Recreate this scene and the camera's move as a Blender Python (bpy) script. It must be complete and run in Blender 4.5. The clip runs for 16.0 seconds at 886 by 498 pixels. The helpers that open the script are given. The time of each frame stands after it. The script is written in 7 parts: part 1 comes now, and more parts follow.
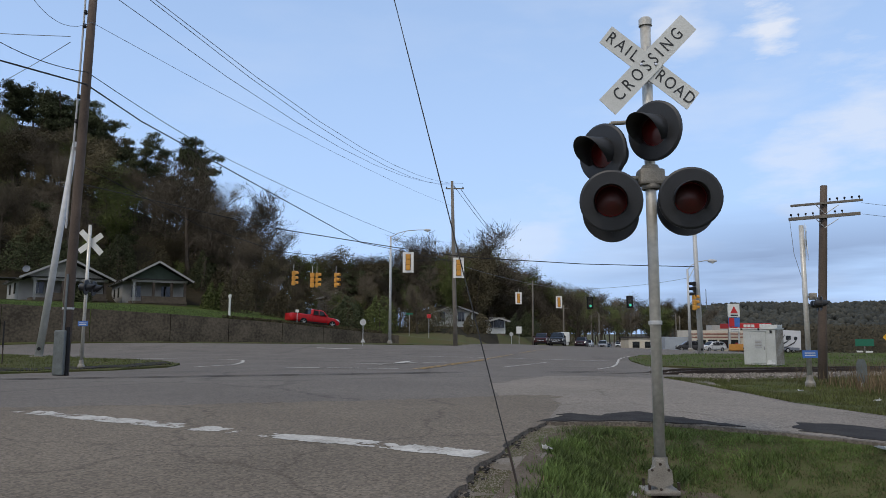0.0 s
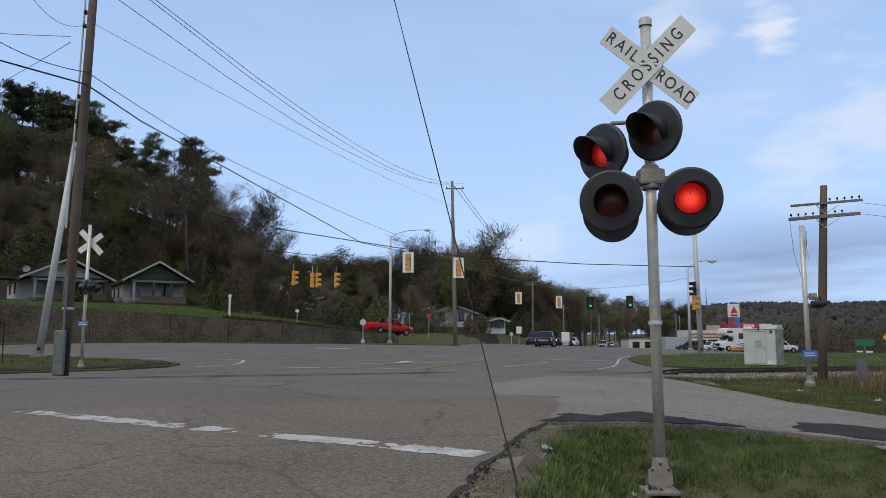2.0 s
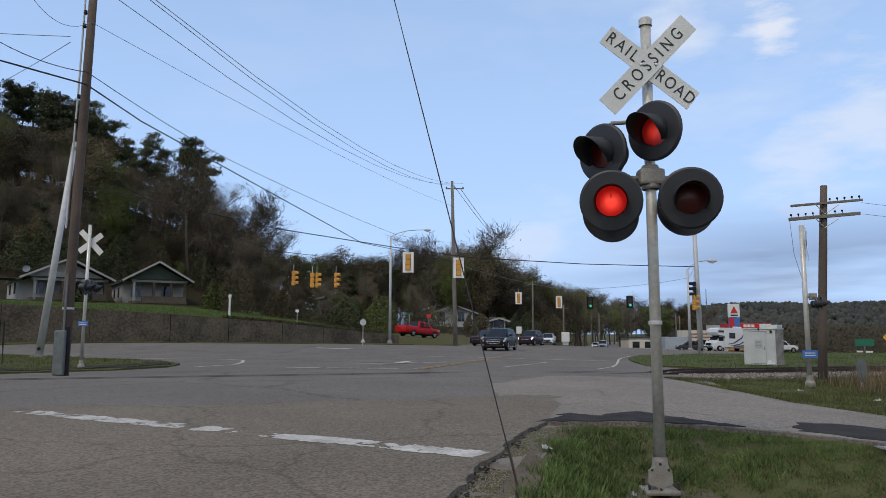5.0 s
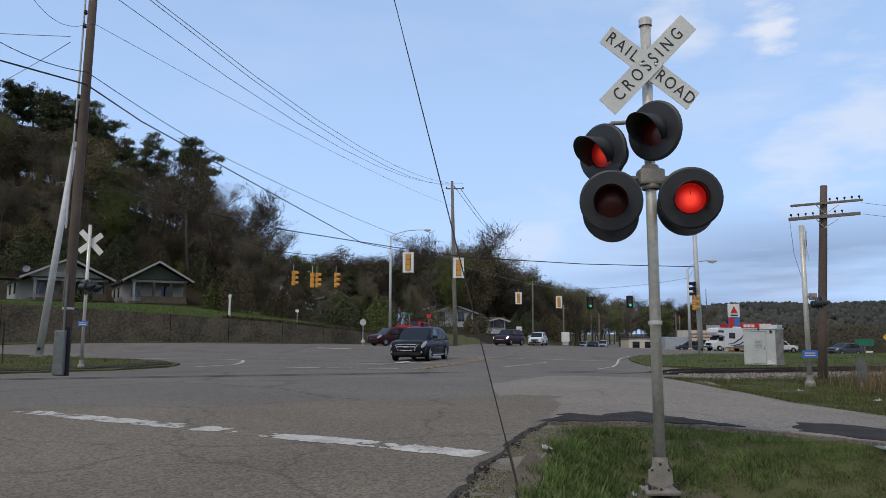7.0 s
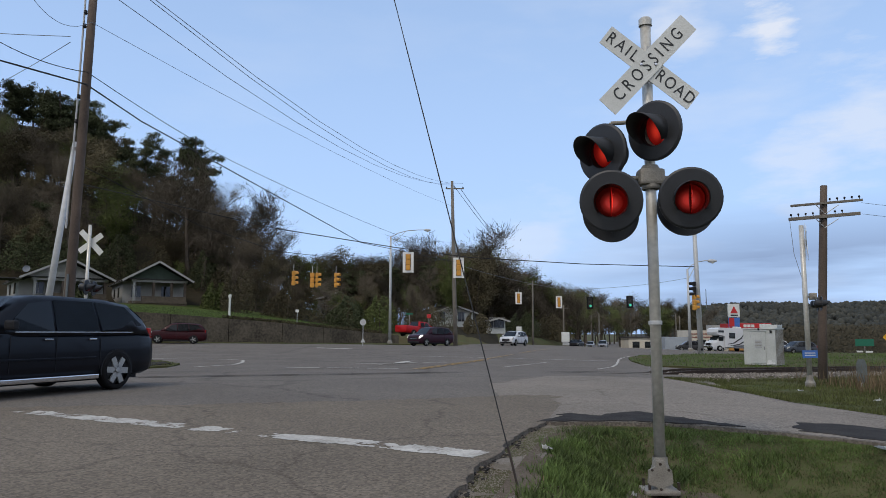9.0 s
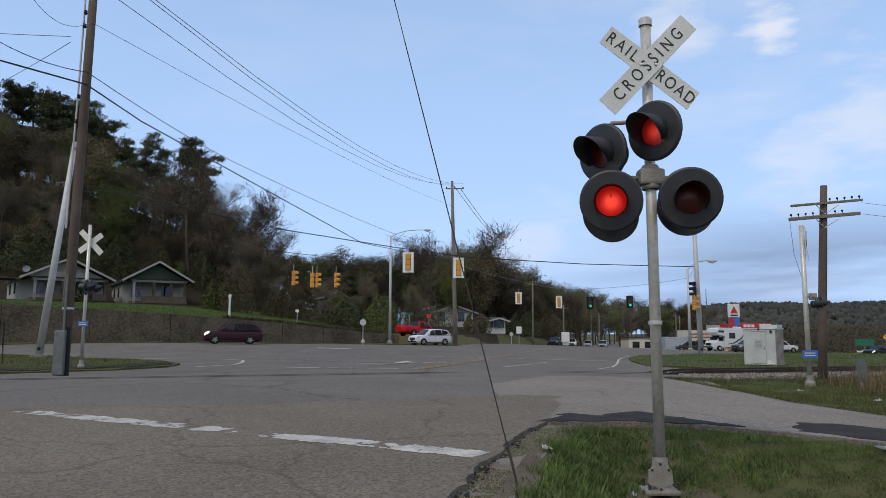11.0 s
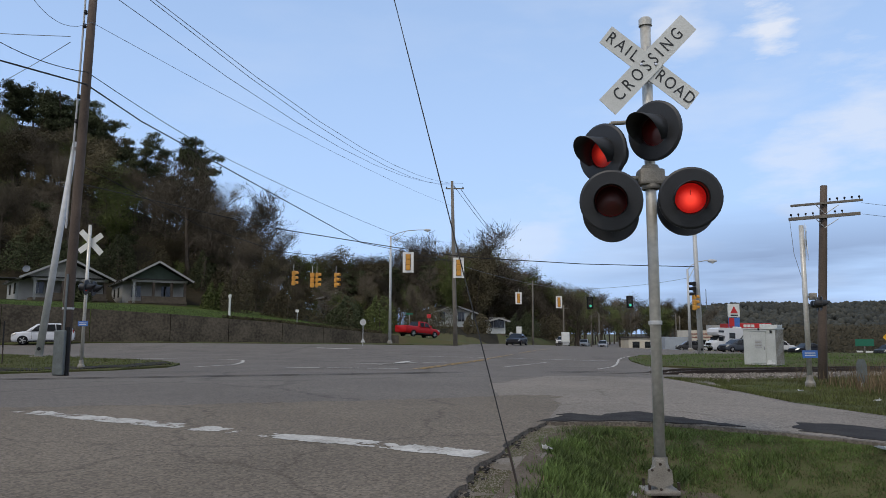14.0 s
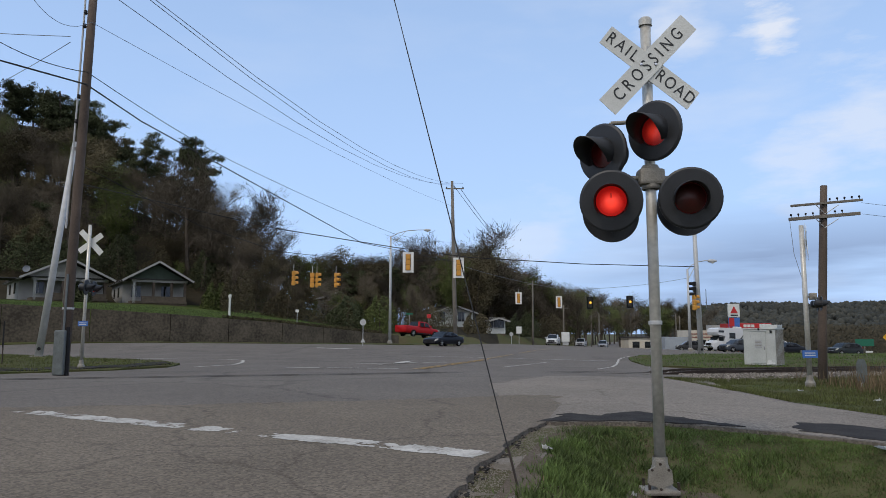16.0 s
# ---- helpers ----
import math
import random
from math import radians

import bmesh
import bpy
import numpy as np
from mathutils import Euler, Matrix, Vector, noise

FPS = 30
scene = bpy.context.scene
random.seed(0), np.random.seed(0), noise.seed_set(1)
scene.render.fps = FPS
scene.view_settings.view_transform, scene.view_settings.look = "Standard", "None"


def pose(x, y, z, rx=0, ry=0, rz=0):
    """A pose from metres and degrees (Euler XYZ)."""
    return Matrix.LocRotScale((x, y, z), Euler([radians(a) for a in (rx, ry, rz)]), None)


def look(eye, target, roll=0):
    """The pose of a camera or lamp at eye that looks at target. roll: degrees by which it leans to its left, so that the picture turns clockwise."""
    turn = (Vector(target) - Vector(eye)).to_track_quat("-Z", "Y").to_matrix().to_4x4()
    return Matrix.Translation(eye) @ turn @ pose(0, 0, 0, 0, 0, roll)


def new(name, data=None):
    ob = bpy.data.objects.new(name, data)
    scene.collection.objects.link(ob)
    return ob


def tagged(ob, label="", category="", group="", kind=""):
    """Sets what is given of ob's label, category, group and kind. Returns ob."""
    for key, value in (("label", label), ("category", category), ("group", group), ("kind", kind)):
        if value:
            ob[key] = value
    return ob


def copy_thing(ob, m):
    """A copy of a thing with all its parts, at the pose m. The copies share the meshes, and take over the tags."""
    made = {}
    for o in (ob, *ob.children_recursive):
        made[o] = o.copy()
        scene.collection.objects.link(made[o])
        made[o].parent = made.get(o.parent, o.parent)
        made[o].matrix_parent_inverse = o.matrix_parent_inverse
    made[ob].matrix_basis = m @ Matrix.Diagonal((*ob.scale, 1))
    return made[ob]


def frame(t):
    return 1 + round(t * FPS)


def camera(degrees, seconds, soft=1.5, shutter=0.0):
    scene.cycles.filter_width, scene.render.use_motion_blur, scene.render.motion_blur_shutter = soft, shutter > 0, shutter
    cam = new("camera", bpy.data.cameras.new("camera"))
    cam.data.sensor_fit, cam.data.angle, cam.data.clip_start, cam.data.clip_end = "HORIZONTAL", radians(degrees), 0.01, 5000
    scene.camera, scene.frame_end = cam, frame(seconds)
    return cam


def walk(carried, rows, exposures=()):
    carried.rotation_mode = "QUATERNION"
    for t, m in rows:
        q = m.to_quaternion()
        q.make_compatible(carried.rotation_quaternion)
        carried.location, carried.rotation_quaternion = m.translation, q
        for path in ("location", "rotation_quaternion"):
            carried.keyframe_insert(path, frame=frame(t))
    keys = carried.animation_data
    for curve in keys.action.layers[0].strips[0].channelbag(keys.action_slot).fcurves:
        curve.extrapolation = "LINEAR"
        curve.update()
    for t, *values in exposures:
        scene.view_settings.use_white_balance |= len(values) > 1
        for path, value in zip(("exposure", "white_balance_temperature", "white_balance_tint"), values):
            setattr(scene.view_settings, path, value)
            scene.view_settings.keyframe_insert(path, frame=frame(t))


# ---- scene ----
from mathutils.geometry import tessellate_polygon

cam = camera(63.2, 16.0, soft=0.85)
EYE = pose(0, 0, 1.45, 96.67, 0, 0)
walk(cam, [(0.0, EYE), (16.0, EYE)])

# ---- light ----
world = bpy.data.worlds.new("sky")
scene.world = world
world.use_nodes = True
wn, wl = world.node_tree.nodes, world.node_tree.links
wn.clear()
sky = wn.new("ShaderNodeTexSky")
sky.sky_type = "NISHITA"
sky.sun_disc = False
sky.sun_elevation, sky.sun_rotation = radians(52), radians(218)
sky.air_density, sky.dust_density, sky.ozone_density = 1.0, 0.6, 1.6
coord = wn.new("ShaderNodeTexCoord")
squash = wn.new("ShaderNodeMapping")
squash.inputs["Scale"].default_value = (1.0, 1.0, 3.2)
squash.inputs["Location"].default_value = (0.35, 0.1, 0.2)
wl.new(coord.outputs["Generated"], squash.inputs["Vector"])
puffs = wn.new("ShaderNodeTexNoise")
puffs.inputs["Scale"].default_value = 3.1
puffs.inputs["Detail"].default_value = 7
puffs.inputs["Roughness"].default_value = 0.55
wl.new(squash.outputs["Vector"], puffs.inputs["Vector"])
cover = wn.new("ShaderNodeValToRGB")
cover.color_ramp.elements[0].position, cover.color_ramp.elements[1].position = 0.5, 0.74
wl.new(puffs.outputs["Fac"], cover.inputs["Fac"])
# haze towards the horizon
split = wn.new("ShaderNodeSeparateXYZ")
wl.new(coord.outputs["Generated"], split.inputs["Vector"])
low = wn.new("ShaderNodeMapRange")
low.inputs["From Min"].default_value, low.inputs["From Max"].default_value = 0.0, 0.45
low.inputs["To Min"].default_value, low.inputs["To Max"].default_value = 0.93, 0.6
wl.new(split.outputs["Z"], low.inputs["Value"])
haze = wn.new("ShaderNodeMix")
haze.data_type = "RGBA"
haze.inputs["B"].default_value = (3.9, 5.6, 8.7, 1)
wl.new(low.outputs["Result"], haze.inputs["Factor"])
wl.new(sky.outputs["Color"], haze.inputs["A"])
# broken cloud to the east, thin veil elsewhere
east = wn.new("ShaderNodeMapRange")
east.inputs["From Min"].default_value, east.inputs["From Max"].default_value = 0.0, 0.42
east.inputs["To Min"].default_value, east.inputs["To Max"].default_value = 0.12, 0.45
wl.new(split.outputs["X"], east.inputs["Value"])
veil = wn.new("ShaderNodeMath")
veil.operation = "MULTIPLY"
wl.new(cover.outputs["Color"], veil.inputs[0])
wl.new(east.outputs["Result"], veil.inputs[1])


def puff(centre, size, grain, low_cut, strength):
    """A small ragged cloud round a direction of the sky."""
    away = wn.new("ShaderNodeVectorMath")
    away.operation = "DISTANCE"
    away.inputs[1].default_value = centre
    wl.new(coord.outputs["Generated"], away.inputs[0])
    body = wn.new("ShaderNodeMapRange")
    body.inputs["From Min"].default_value, body.inputs["From Max"].default_value = size, 0.0
    wl.new(away.outputs["Value"], body.inputs["Value"])
    tuft = wn.new("ShaderNodeTexNoise")
    tuft.inputs["Scale"].default_value, tuft.inputs["Detail"].default_value, tuft.inputs["Roughness"].default_value = grain, 6, 0.6
    wl.new(squash.outputs["Vector"], tuft.inputs["Vector"])
    both = wn.new("ShaderNodeMath")
    both.operation = "MULTIPLY_ADD"
    both.inputs[1].default_value = 0.6
    wl.new(body.outputs["Result"], both.inputs[0])
    wl.new(tuft.outputs["Fac"], both.inputs[2])
    cut = wn.new("ShaderNodeMapRange")
    cut.inputs["From Min"].default_value, cut.inputs["From Max"].default_value = low_cut, low_cut + 0.28
    cut.inputs["To Max"].default_value = strength
    wl.new(both.outputs["Value"], cut.inputs["Value"])
    return cut.outputs["Result"]


def thicker(a, b):
    top = wn.new("ShaderNodeMath")
    top.operation = "MAXIMUM"
    wl.new(a, top.inputs[0])
    wl.new(b, top.inputs[1])
    return top.outputs["Value"]


clouds = veil.outputs["Value"]
for centre, size, grain, low_cut, strength in (((0.403, 0.838, 0.368), 0.075, 13, 0.8, 0.85), ((0.29, 0.88, 0.385), 0.09, 6, 0.72, 0.55), ((0.5, 0.83, 0.26), 0.13, 8, 0.76, 0.55),
                                               ((0.44, 0.87, 0.2), 0.13, 9, 0.78, 0.45), ((0.13, 0.98, 0.135), 0.1, 7, 0.72, 0.4)):
    clouds = thicker(clouds, puff(centre, size, grain, low_cut, strength))
# unseen overcast, added behind the viewer to whiten the skylight
north = wn.new("ShaderNodeMapRange")
north.inputs["From Min"].default_value, north.inputs["From Max"].default_value = 0.35, -0.35
north.inputs["To Min"].default_value, north.inputs["To Max"].default_value = 0.0, 0.85
wl.new(split.outputs["Y"], north.inputs["Value"])
cloud = wn.new("ShaderNodeMix")
cloud.data_type = "RGBA"
cloud.inputs["B"].default_value = (6.3, 6.6, 7.3, 1)
wl.new(thicker(clouds, north.outputs["Result"]), cloud.inputs["Factor"])
wl.new(haze.outputs["Result"], cloud.inputs["A"])
# long slate-blue cloud banks low over the horizon
flat = wn.new("ShaderNodeMapping")
flat.inputs["Scale"].default_value = (1.0, 1.0, 9.0)
wl.new(coord.outputs["Generated"], flat.inputs["Vector"])
banks = wn.new("ShaderNodeTexNoise")
banks.inputs["Scale"].default_value, banks.inputs["Detail"].default_value = 2.6, 5
wl.new(flat.outputs["Vector"], banks.inputs["Vector"])
bank_cut = wn.new("ShaderNodeMapRange")
bank_cut.inputs["From Min"].default_value, bank_cut.inputs["From Max"].default_value = 0.3, 0.56
wl.new(banks.outputs["Fac"], bank_cut.inputs["Value"])
bank_low = wn.new("ShaderNodeMapRange")
bank_low.inputs["From Min"].default_value, bank_low.inputs["From Max"].default_value = 0.17, 0.09
bank_low.inputs["To Max"].default_value = 0.9
wl.new(split.outputs["Z"], bank_low.inputs["Value"])
bank_east = wn.new("ShaderNodeMapRange")
bank_east.inputs["From Min"].default_value, bank_east.inputs["From Max"].default_value = 0.08, 0.4
wl.new(split.outputs["X"], bank_east.inputs["Value"])
bank = bank_low.outputs["Result"]
for other in (bank_cut.outputs["Result"], bank_east.outputs["Result"]):
    times = wn.new("ShaderNodeMath")
    times.operation = "MULTIPLY"
    wl.new(bank, times.inputs[0])
    wl.new(other, times.inputs[1])
    bank = times.outputs["Value"]
slate = wn.new("ShaderNodeMix")
slate.data_type = "RGBA"
slate.inputs["B"].default_value = (1.95, 2.65, 4.2, 1)
wl.new(bank, slate.inputs["Factor"])
wl.new(cloud.outputs["Result"], slate.inputs["A"])
back = wn.new("ShaderNodeBackground")
back.inputs["Strength"].default_value = 0.128
wl.new(slate.outputs["Result"], back.inputs["Color"])
world_out = wn.new("ShaderNodeOutputWorld")
wl.new(back.outputs["Background"], world_out.inputs["Surface"])

sun = new("sun", bpy.data.lights.new("sun", "SUN"))
sun.data.energy, sun.data.angle, sun.data.color = 1.2, radians(12), (1.0, 0.88, 0.72)
sun.matrix_world = look((-10, -13, 21), (0, 0, 0))
scene.view_settings.exposure = 0.0


# ---- materials ----
def mat(name, a, b=None, scale=4.0, rough=0.8, bump=0.0, metal=0.0, fine=None, spec=0.5, island=0.0, obj=0.0):
    m = bpy.data.materials.new(name)
    m.use_nodes = True
    n, l = m.node_tree.nodes, m.node_tree.links
    s = n["Principled BSDF"]
    s.inputs["Roughness"].default_value, s.inputs["Metallic"].default_value = rough, metal
    s.inputs["Specular IOR Level"].default_value = spec
    b = b or tuple(c * 0.75 for c in a)
    tc = n.new("ShaderNodeTexCoord")
    big, small = n.new("ShaderNodeTexNoise"), n.new("ShaderNodeTexNoise")
    for node, sc, det in ((big, scale, 5), (small, fine or scale * 14, 3)):
        node.inputs["Scale"].default_value, node.inputs["Detail"].default_value = sc, det
        l.new(tc.outputs["Object"], node.inputs["Vector"])
    both = n.new("ShaderNodeMath")
    both.operation = "MULTIPLY_ADD"
    both.inputs[1].default_value = 0.5
    half = n.new("ShaderNodeMath")
    half.operation = "MULTIPLY"
    half.inputs[1].default_value = 0.5
    l.new(big.outputs["Fac"], half.inputs[0])
    l.new(small.outputs["Fac"], both.inputs[0])
    l.new(half.outputs["Value"], both.inputs[2])
    ramp = n.new("ShaderNodeValToRGB")
    ramp.color_ramp.elements[0].position, ramp.color_ramp.elements[1].position = 0.36, 0.64
    ramp.color_ramp.elements[0].color, ramp.color_ramp.elements[1].color = (*b, 1), (*a, 1)
    l.new(both.outputs["Value"], ramp.inputs["Fac"])
    col = ramp.outputs["Color"]
    for amount, kind, out in ((island, "ShaderNodeNewGeometry", "Random Per Island"), (obj, "ShaderNodeObjectInfo", "Random")):
        if amount:
            src = n.new(kind)
            rng = n.new("ShaderNodeMapRange")
            rng.inputs["To Min"].default_value, rng.inputs["To Max"].default_value = 1 - amount, 1 + amount
            l.new(src.outputs[out], rng.inputs["Value"])
            hsv = n.new("ShaderNodeHueSaturation")
            l.new(rng.outputs["Result"], hsv.inputs["Value"])
            l.new(col, hsv.inputs["Color"])
            col = hsv.outputs["Color"]
    l.new(col, s.inputs["Base Color"])
    if bump:
        bp = n.new("ShaderNodeBump")
        bp.inputs["Strength"].default_value, bp.inputs["Distance"].default_value = bump, 0.02
        l.new(both.outputs["Value"], bp.inputs["Height"])
        l.new(bp.outputs["Normal"], s.inputs["Normal"])
    return m


def glow(name, color, strength):
    m = mat(name, color, rough=0.3)
    s = m.node_tree.nodes["Principled BSDF"]
    s.inputs["Emission Color"].default_value = (*color, 1)
    s.inputs["Emission Strength"].default_value = strength
    return m


def lens_glow(name, inner, outer, bright, dim):
    """A prismatic lens: brightest over the bulb, duller to its rim."""
    m = mat(name, outer, rough=0.25)
    n, l = m.node_tree.nodes, m.node_tree.links
    s = n["Principled BSDF"]
    tc = n.new("ShaderNodeTexCoord")
    squeeze = n.new("ShaderNodeMapping")
    squeeze.inputs["Scale"].default_value = (1.0, 0.0, 1.0)
    squeeze.inputs["Location"].default_value = (0.0, 0.0, 0.012)
    l.new(tc.outputs["Object"], squeeze.inputs["Vector"])
    dist = n.new("ShaderNodeVectorMath")
    dist.operation = "LENGTH"
    l.new(squeeze.outputs["Vector"], dist.inputs[0])
    fall = n.new("ShaderNodeMapRange")
    fall.interpolation_type = "SMOOTHSTEP"
    fall.inputs["From Min"].default_value, fall.inputs["From Max"].default_value = 0.015, 0.14
    l.new(dist.outputs["Value"], fall.inputs["Value"])
    tone = n.new("ShaderNodeMix")
    tone.data_type = "RGBA"
    tone.inputs["A"].default_value, tone.inputs["B"].default_value = (*inner, 1), (*outer, 1)
    l.new(fall.outputs["Result"], tone.inputs["Factor"])
    power = n.new("ShaderNodeMapRange")
    power.inputs["To Min"].default_value, power.inputs["To Max"].default_value = bright, dim
    l.new(fall.outputs["Result"], power.inputs["Value"])
    l.new(tone.outputs["Result"], s.inputs["Emission Color"])
    l.new(power.outputs["Result"], s.inputs["Emission Strength"])
    return m


def asphalt(name, a, b, cracks):
    m = mat(name, a, b, 0.35, 0.9, 0.9, fine=38, spec=0.12)
    n, l = m.node_tree.nodes, m.node_tree.links
    s = n["Principled BSDF"]
    base = s.inputs["Base Color"].links[0].from_socket
    tc = n.new("ShaderNodeTexCoord")
    # single stones in the mix
    cells = n.new("ShaderNodeTexVoronoi")
    cells.inputs["Scale"].default_value = 42
    l.new(tc.outputs["Object"], cells.inputs["Vector"])
    bits = n.new("ShaderNodeMapRange")
    bits.inputs["To Min"].default_value, bits.inputs["To Max"].default_value = 0.58, 1.38
    l.new(cells.outputs["Color"], bits.inputs["Value"])
    hs = n.new("ShaderNodeHueSaturation")
    l.new(bits.outputs["Result"], hs.inputs["Value"])
    l.new(base, hs.inputs["Color"])
    # cracks that wander
    warp = n.new("ShaderNodeTexNoise")
    warp.inputs["Scale"].default_value = 1.3
    warp.inputs["Detail"].default_value = 6
    l.new(tc.outputs["Object"], warp.inputs["Vector"])
    add = n.new("ShaderNodeMixRGB")
    add.blend_type = "LINEAR_LIGHT"
    add.inputs["Fac"].default_value = 0.55
    l.new(tc.outputs["Object"], add.inputs["Color1"])
    l.new(warp.outputs["Color"], add.inputs["Color2"])
    vor = n.new("ShaderNodeTexVoronoi")
    vor.feature = "DISTANCE_TO_EDGE"
    vor.inputs["Scale"].default_value = cracks
    l.new(add.outputs["Color"], vor.inputs["Vector"])
    thin = n.new("ShaderNodeMapRange")
    thin.inputs["From Max"].default_value = 0.012
    thin.inputs["To Min"].default_value, thin.inputs["To Max"].default_value = 0.72, 1.0
    l.new(vor.outputs["Distance"], thin.inputs["Value"])
    dark = n.new("ShaderNodeMixRGB")
    dark.blend_type = "MULTIPLY"
    dark.inputs["Fac"].default_value = 1
    l.new(hs.outputs["Color"], dark.inputs["Color1"])
    l.new(thin.outputs["Result"], dark.inputs["Color2"])
    l.new(dark.outputs["Color"], s.inputs["Base Color"])
    return m


def glass(name, tint):
    m = mat(name, tint, tuple(c * 0.8 for c in tint), rough=0.06, spec=0.8)
    return m


M_ASPHALT = asphalt("asphalt_grey", (0.172, 0.15, 0.127), (0.124, 0.108, 0.092), 0.09)
M_OLD = asphalt("asphalt_worn", (0.19, 0.157, 0.119), (0.124, 0.102, 0.077), 0.22)
M_SIDE = asphalt("asphalt_pale", (0.245, 0.211, 0.173), (0.175, 0.15, 0.122), 0.3)
M_GRIT = mat("sandy_grit", (0.25, 0.22, 0.185), (0.14, 0.12, 0.098), 2.2, 0.95, 0.9, fine=45, spec=0.06)
M_PATCH = mat("asphalt_patch", (0.055, 0.051, 0.048), (0.028, 0.026, 0.025), 3, 0.95, 0.8, fine=60, spec=0.06)
M_GROUND = mat("earth_and_grass", (0.07, 0.085, 0.03), (0.095, 0.075, 0.045), 0.35, 0.95, 0.6, fine=20, spec=0.08)
M_TURF = mat("turf", (0.055, 0.075, 0.022), (0.085, 0.07, 0.036), 0.9, 0.95, 0.8, fine=30, spec=0.08)
M_SOIL = mat("soil", (0.15, 0.12, 0.09), (0.075, 0.058, 0.043), 1.2, 0.95, 0.9, fine=40, spec=0.08)
M_GRASS = mat("grass_blade", (0.115, 0.168, 0.05), (0.068, 0.09, 0.036), 0.9, 0.75, fine=5, island=0.5, spec=0.06)
M_LAWN = mat("lawn", (0.075, 0.098, 0.027), (0.05, 0.064, 0.021), 0.25, 0.95, 0.5, fine=6, spec=0.05)
M_VERGE = mat("verge_blade", (0.11, 0.128, 0.045), (0.07, 0.072, 0.032), 0.4, 0.8, fine=3, island=0.4, spec=0.06)
M_DRY = mat("dry_grass", (0.2, 0.15, 0.09), (0.13, 0.095, 0.057), 1, 0.85, island=0.4, spec=0.08)
M_PAINT = mat("road_paint_white", (0.56, 0.53, 0.475), (0.3, 0.28, 0.245), 3.5, 0.9, 0.4, fine=30, spec=0.1)
M_YELLOW = mat("road_paint_yellow", (0.45, 0.27, 0.06), (0.28, 0.18, 0.07), 2.5, 0.8, fine=40)
M_GALV = mat("galvanised_steel", (0.5, 0.51, 0.51), (0.38, 0.385, 0.385), 3, 0.5, 0.1, 0.15, fine=30)
M_MAST = mat("weathered_aluminium", (0.62, 0.6, 0.545), (0.43, 0.415, 0.37), 2.2, 0.38, 0.08, 0.3, fine=18)
M_CAST = mat("cast_base", (0.33, 0.31, 0.27), (0.2, 0.182, 0.155), 6, 0.62, 0.25, 0.3)
M_SIGN = mat("sign_white", (0.68, 0.69, 0.66), (0.57, 0.58, 0.55), 3, 0.5, fine=60)
M_LETTER = mat("sign_black", (0.03, 0.032, 0.034), rough=0.6)
M_BLACK = mat("lamp_black", (0.026, 0.028, 0.032), (0.016, 0.017, 0.02), 5, 0.5, 0.08)
M_LIT = lens_glow("lens_lit", (1.0, 0.06, 0.035), (0.7, 0.012, 0.01), 1.1, 0.32)
# dimmer copy of the lit lens: off-axis falloff put into its glow
M_LITSIDE = lens_glow("lens_lit_off_axis", (0.85, 0.045, 0.025), (0.4, 0.012, 0.01), 0.5, 0.14)
M_LITBAR = glow("lens_filament_shade", (0.5, 0.02, 0.012), 0.35)
# bowl glows by itself: half-lit lamp while the lens is edge-on
M_HALF = lens_glow("reflector_half_glow", (0.75, 0.05, 0.04), (0.16, 0.01, 0.008), 0.5, 0.06)
M_OFF = lens_glow("lens_unlit", (0.2, 0.016, 0.014), (0.075, 0.006, 0.006), 0.04, 0.0)
M_WOOD = mat("pole_wood", (0.115, 0.085, 0.065), (0.06, 0.044, 0.035), 1.5, 0.9, 0.5, fine=26)
M_GREYWOOD = mat("pole_wood_grey", (0.2, 0.18, 0.15), (0.12, 0.105, 0.09), 1.5, 0.9, 0.5, fine=26)
M_CABLE = mat("cable_black", (0.018, 0.018, 0.02), rough=0.7)
M_WIREGREY = mat("wire_grey", (0.16, 0.18, 0.21), rough=0.6)
M_SIGNAL = mat("signal_yellow", (0.62, 0.3, 0.04), (0.5, 0.23, 0.03), 3, 0.55)
M_CONC = mat("stained_concrete", (0.125, 0.107, 0.082), (0.045, 0.039, 0.031), 0.55, 0.92, 0.5, fine=5, spec=0.08)
M_SILVER = mat("cabinet_aluminium", (0.56, 0.57, 0.54), (0.43, 0.44, 0.41), 1.6, 0.5, 0.05, 0.35, fine=22)
M_BARK = mat("bark", (0.12, 0.1, 0.082), (0.06, 0.05, 0.04), 2, 0.95, obj=0.3, spec=0.08)
M_TWIG = mat("bare_twigs", (0.135, 0.114, 0.085), (0.08, 0.067, 0.05), 0.4, 0.95, island=0.2, obj=0.3, spec=0.08)
M_PINE = mat("pine_needles", (0.07, 0.078, 0.04), (0.04, 0.047, 0.025), 0.4, 0.9, island=0.3, obj=0.25, spec=0.08)
M_LEAF = mat("spring_leaves", (0.11, 0.13, 0.042), (0.065, 0.078, 0.028), 0.3, 0.85, island=0.25, obj=0.3, spec=0.08)
M_RUST = mat("budding_leaves", (0.104, 0.088, 0.05), (0.057, 0.048, 0.03), 0.3, 0.9, island=0.18, obj=0.35, spec=0.08)
M_FAR = mat("far_woods", (0.076, 0.074, 0.06), (0.04, 0.045, 0.044), 0.03, 0.95, island=0.2, spec=0.05)
M_BELT = mat("field_scrub", (0.078, 0.066, 0.045), (0.045, 0.042, 0.03), 0.05, 0.95, island=0.15, spec=0.05)
M_RAIL = mat("rail_steel", (0.07, 0.05, 0.04), (0.035, 0.027, 0.022), 4, 0.6, 0.2, 0.4)
M_STONE = mat("ballast", (0.235, 0.21, 0.185), (0.14, 0.125, 0.108), 2, 0.9, 0.8, island=0.5, spec=0.08)
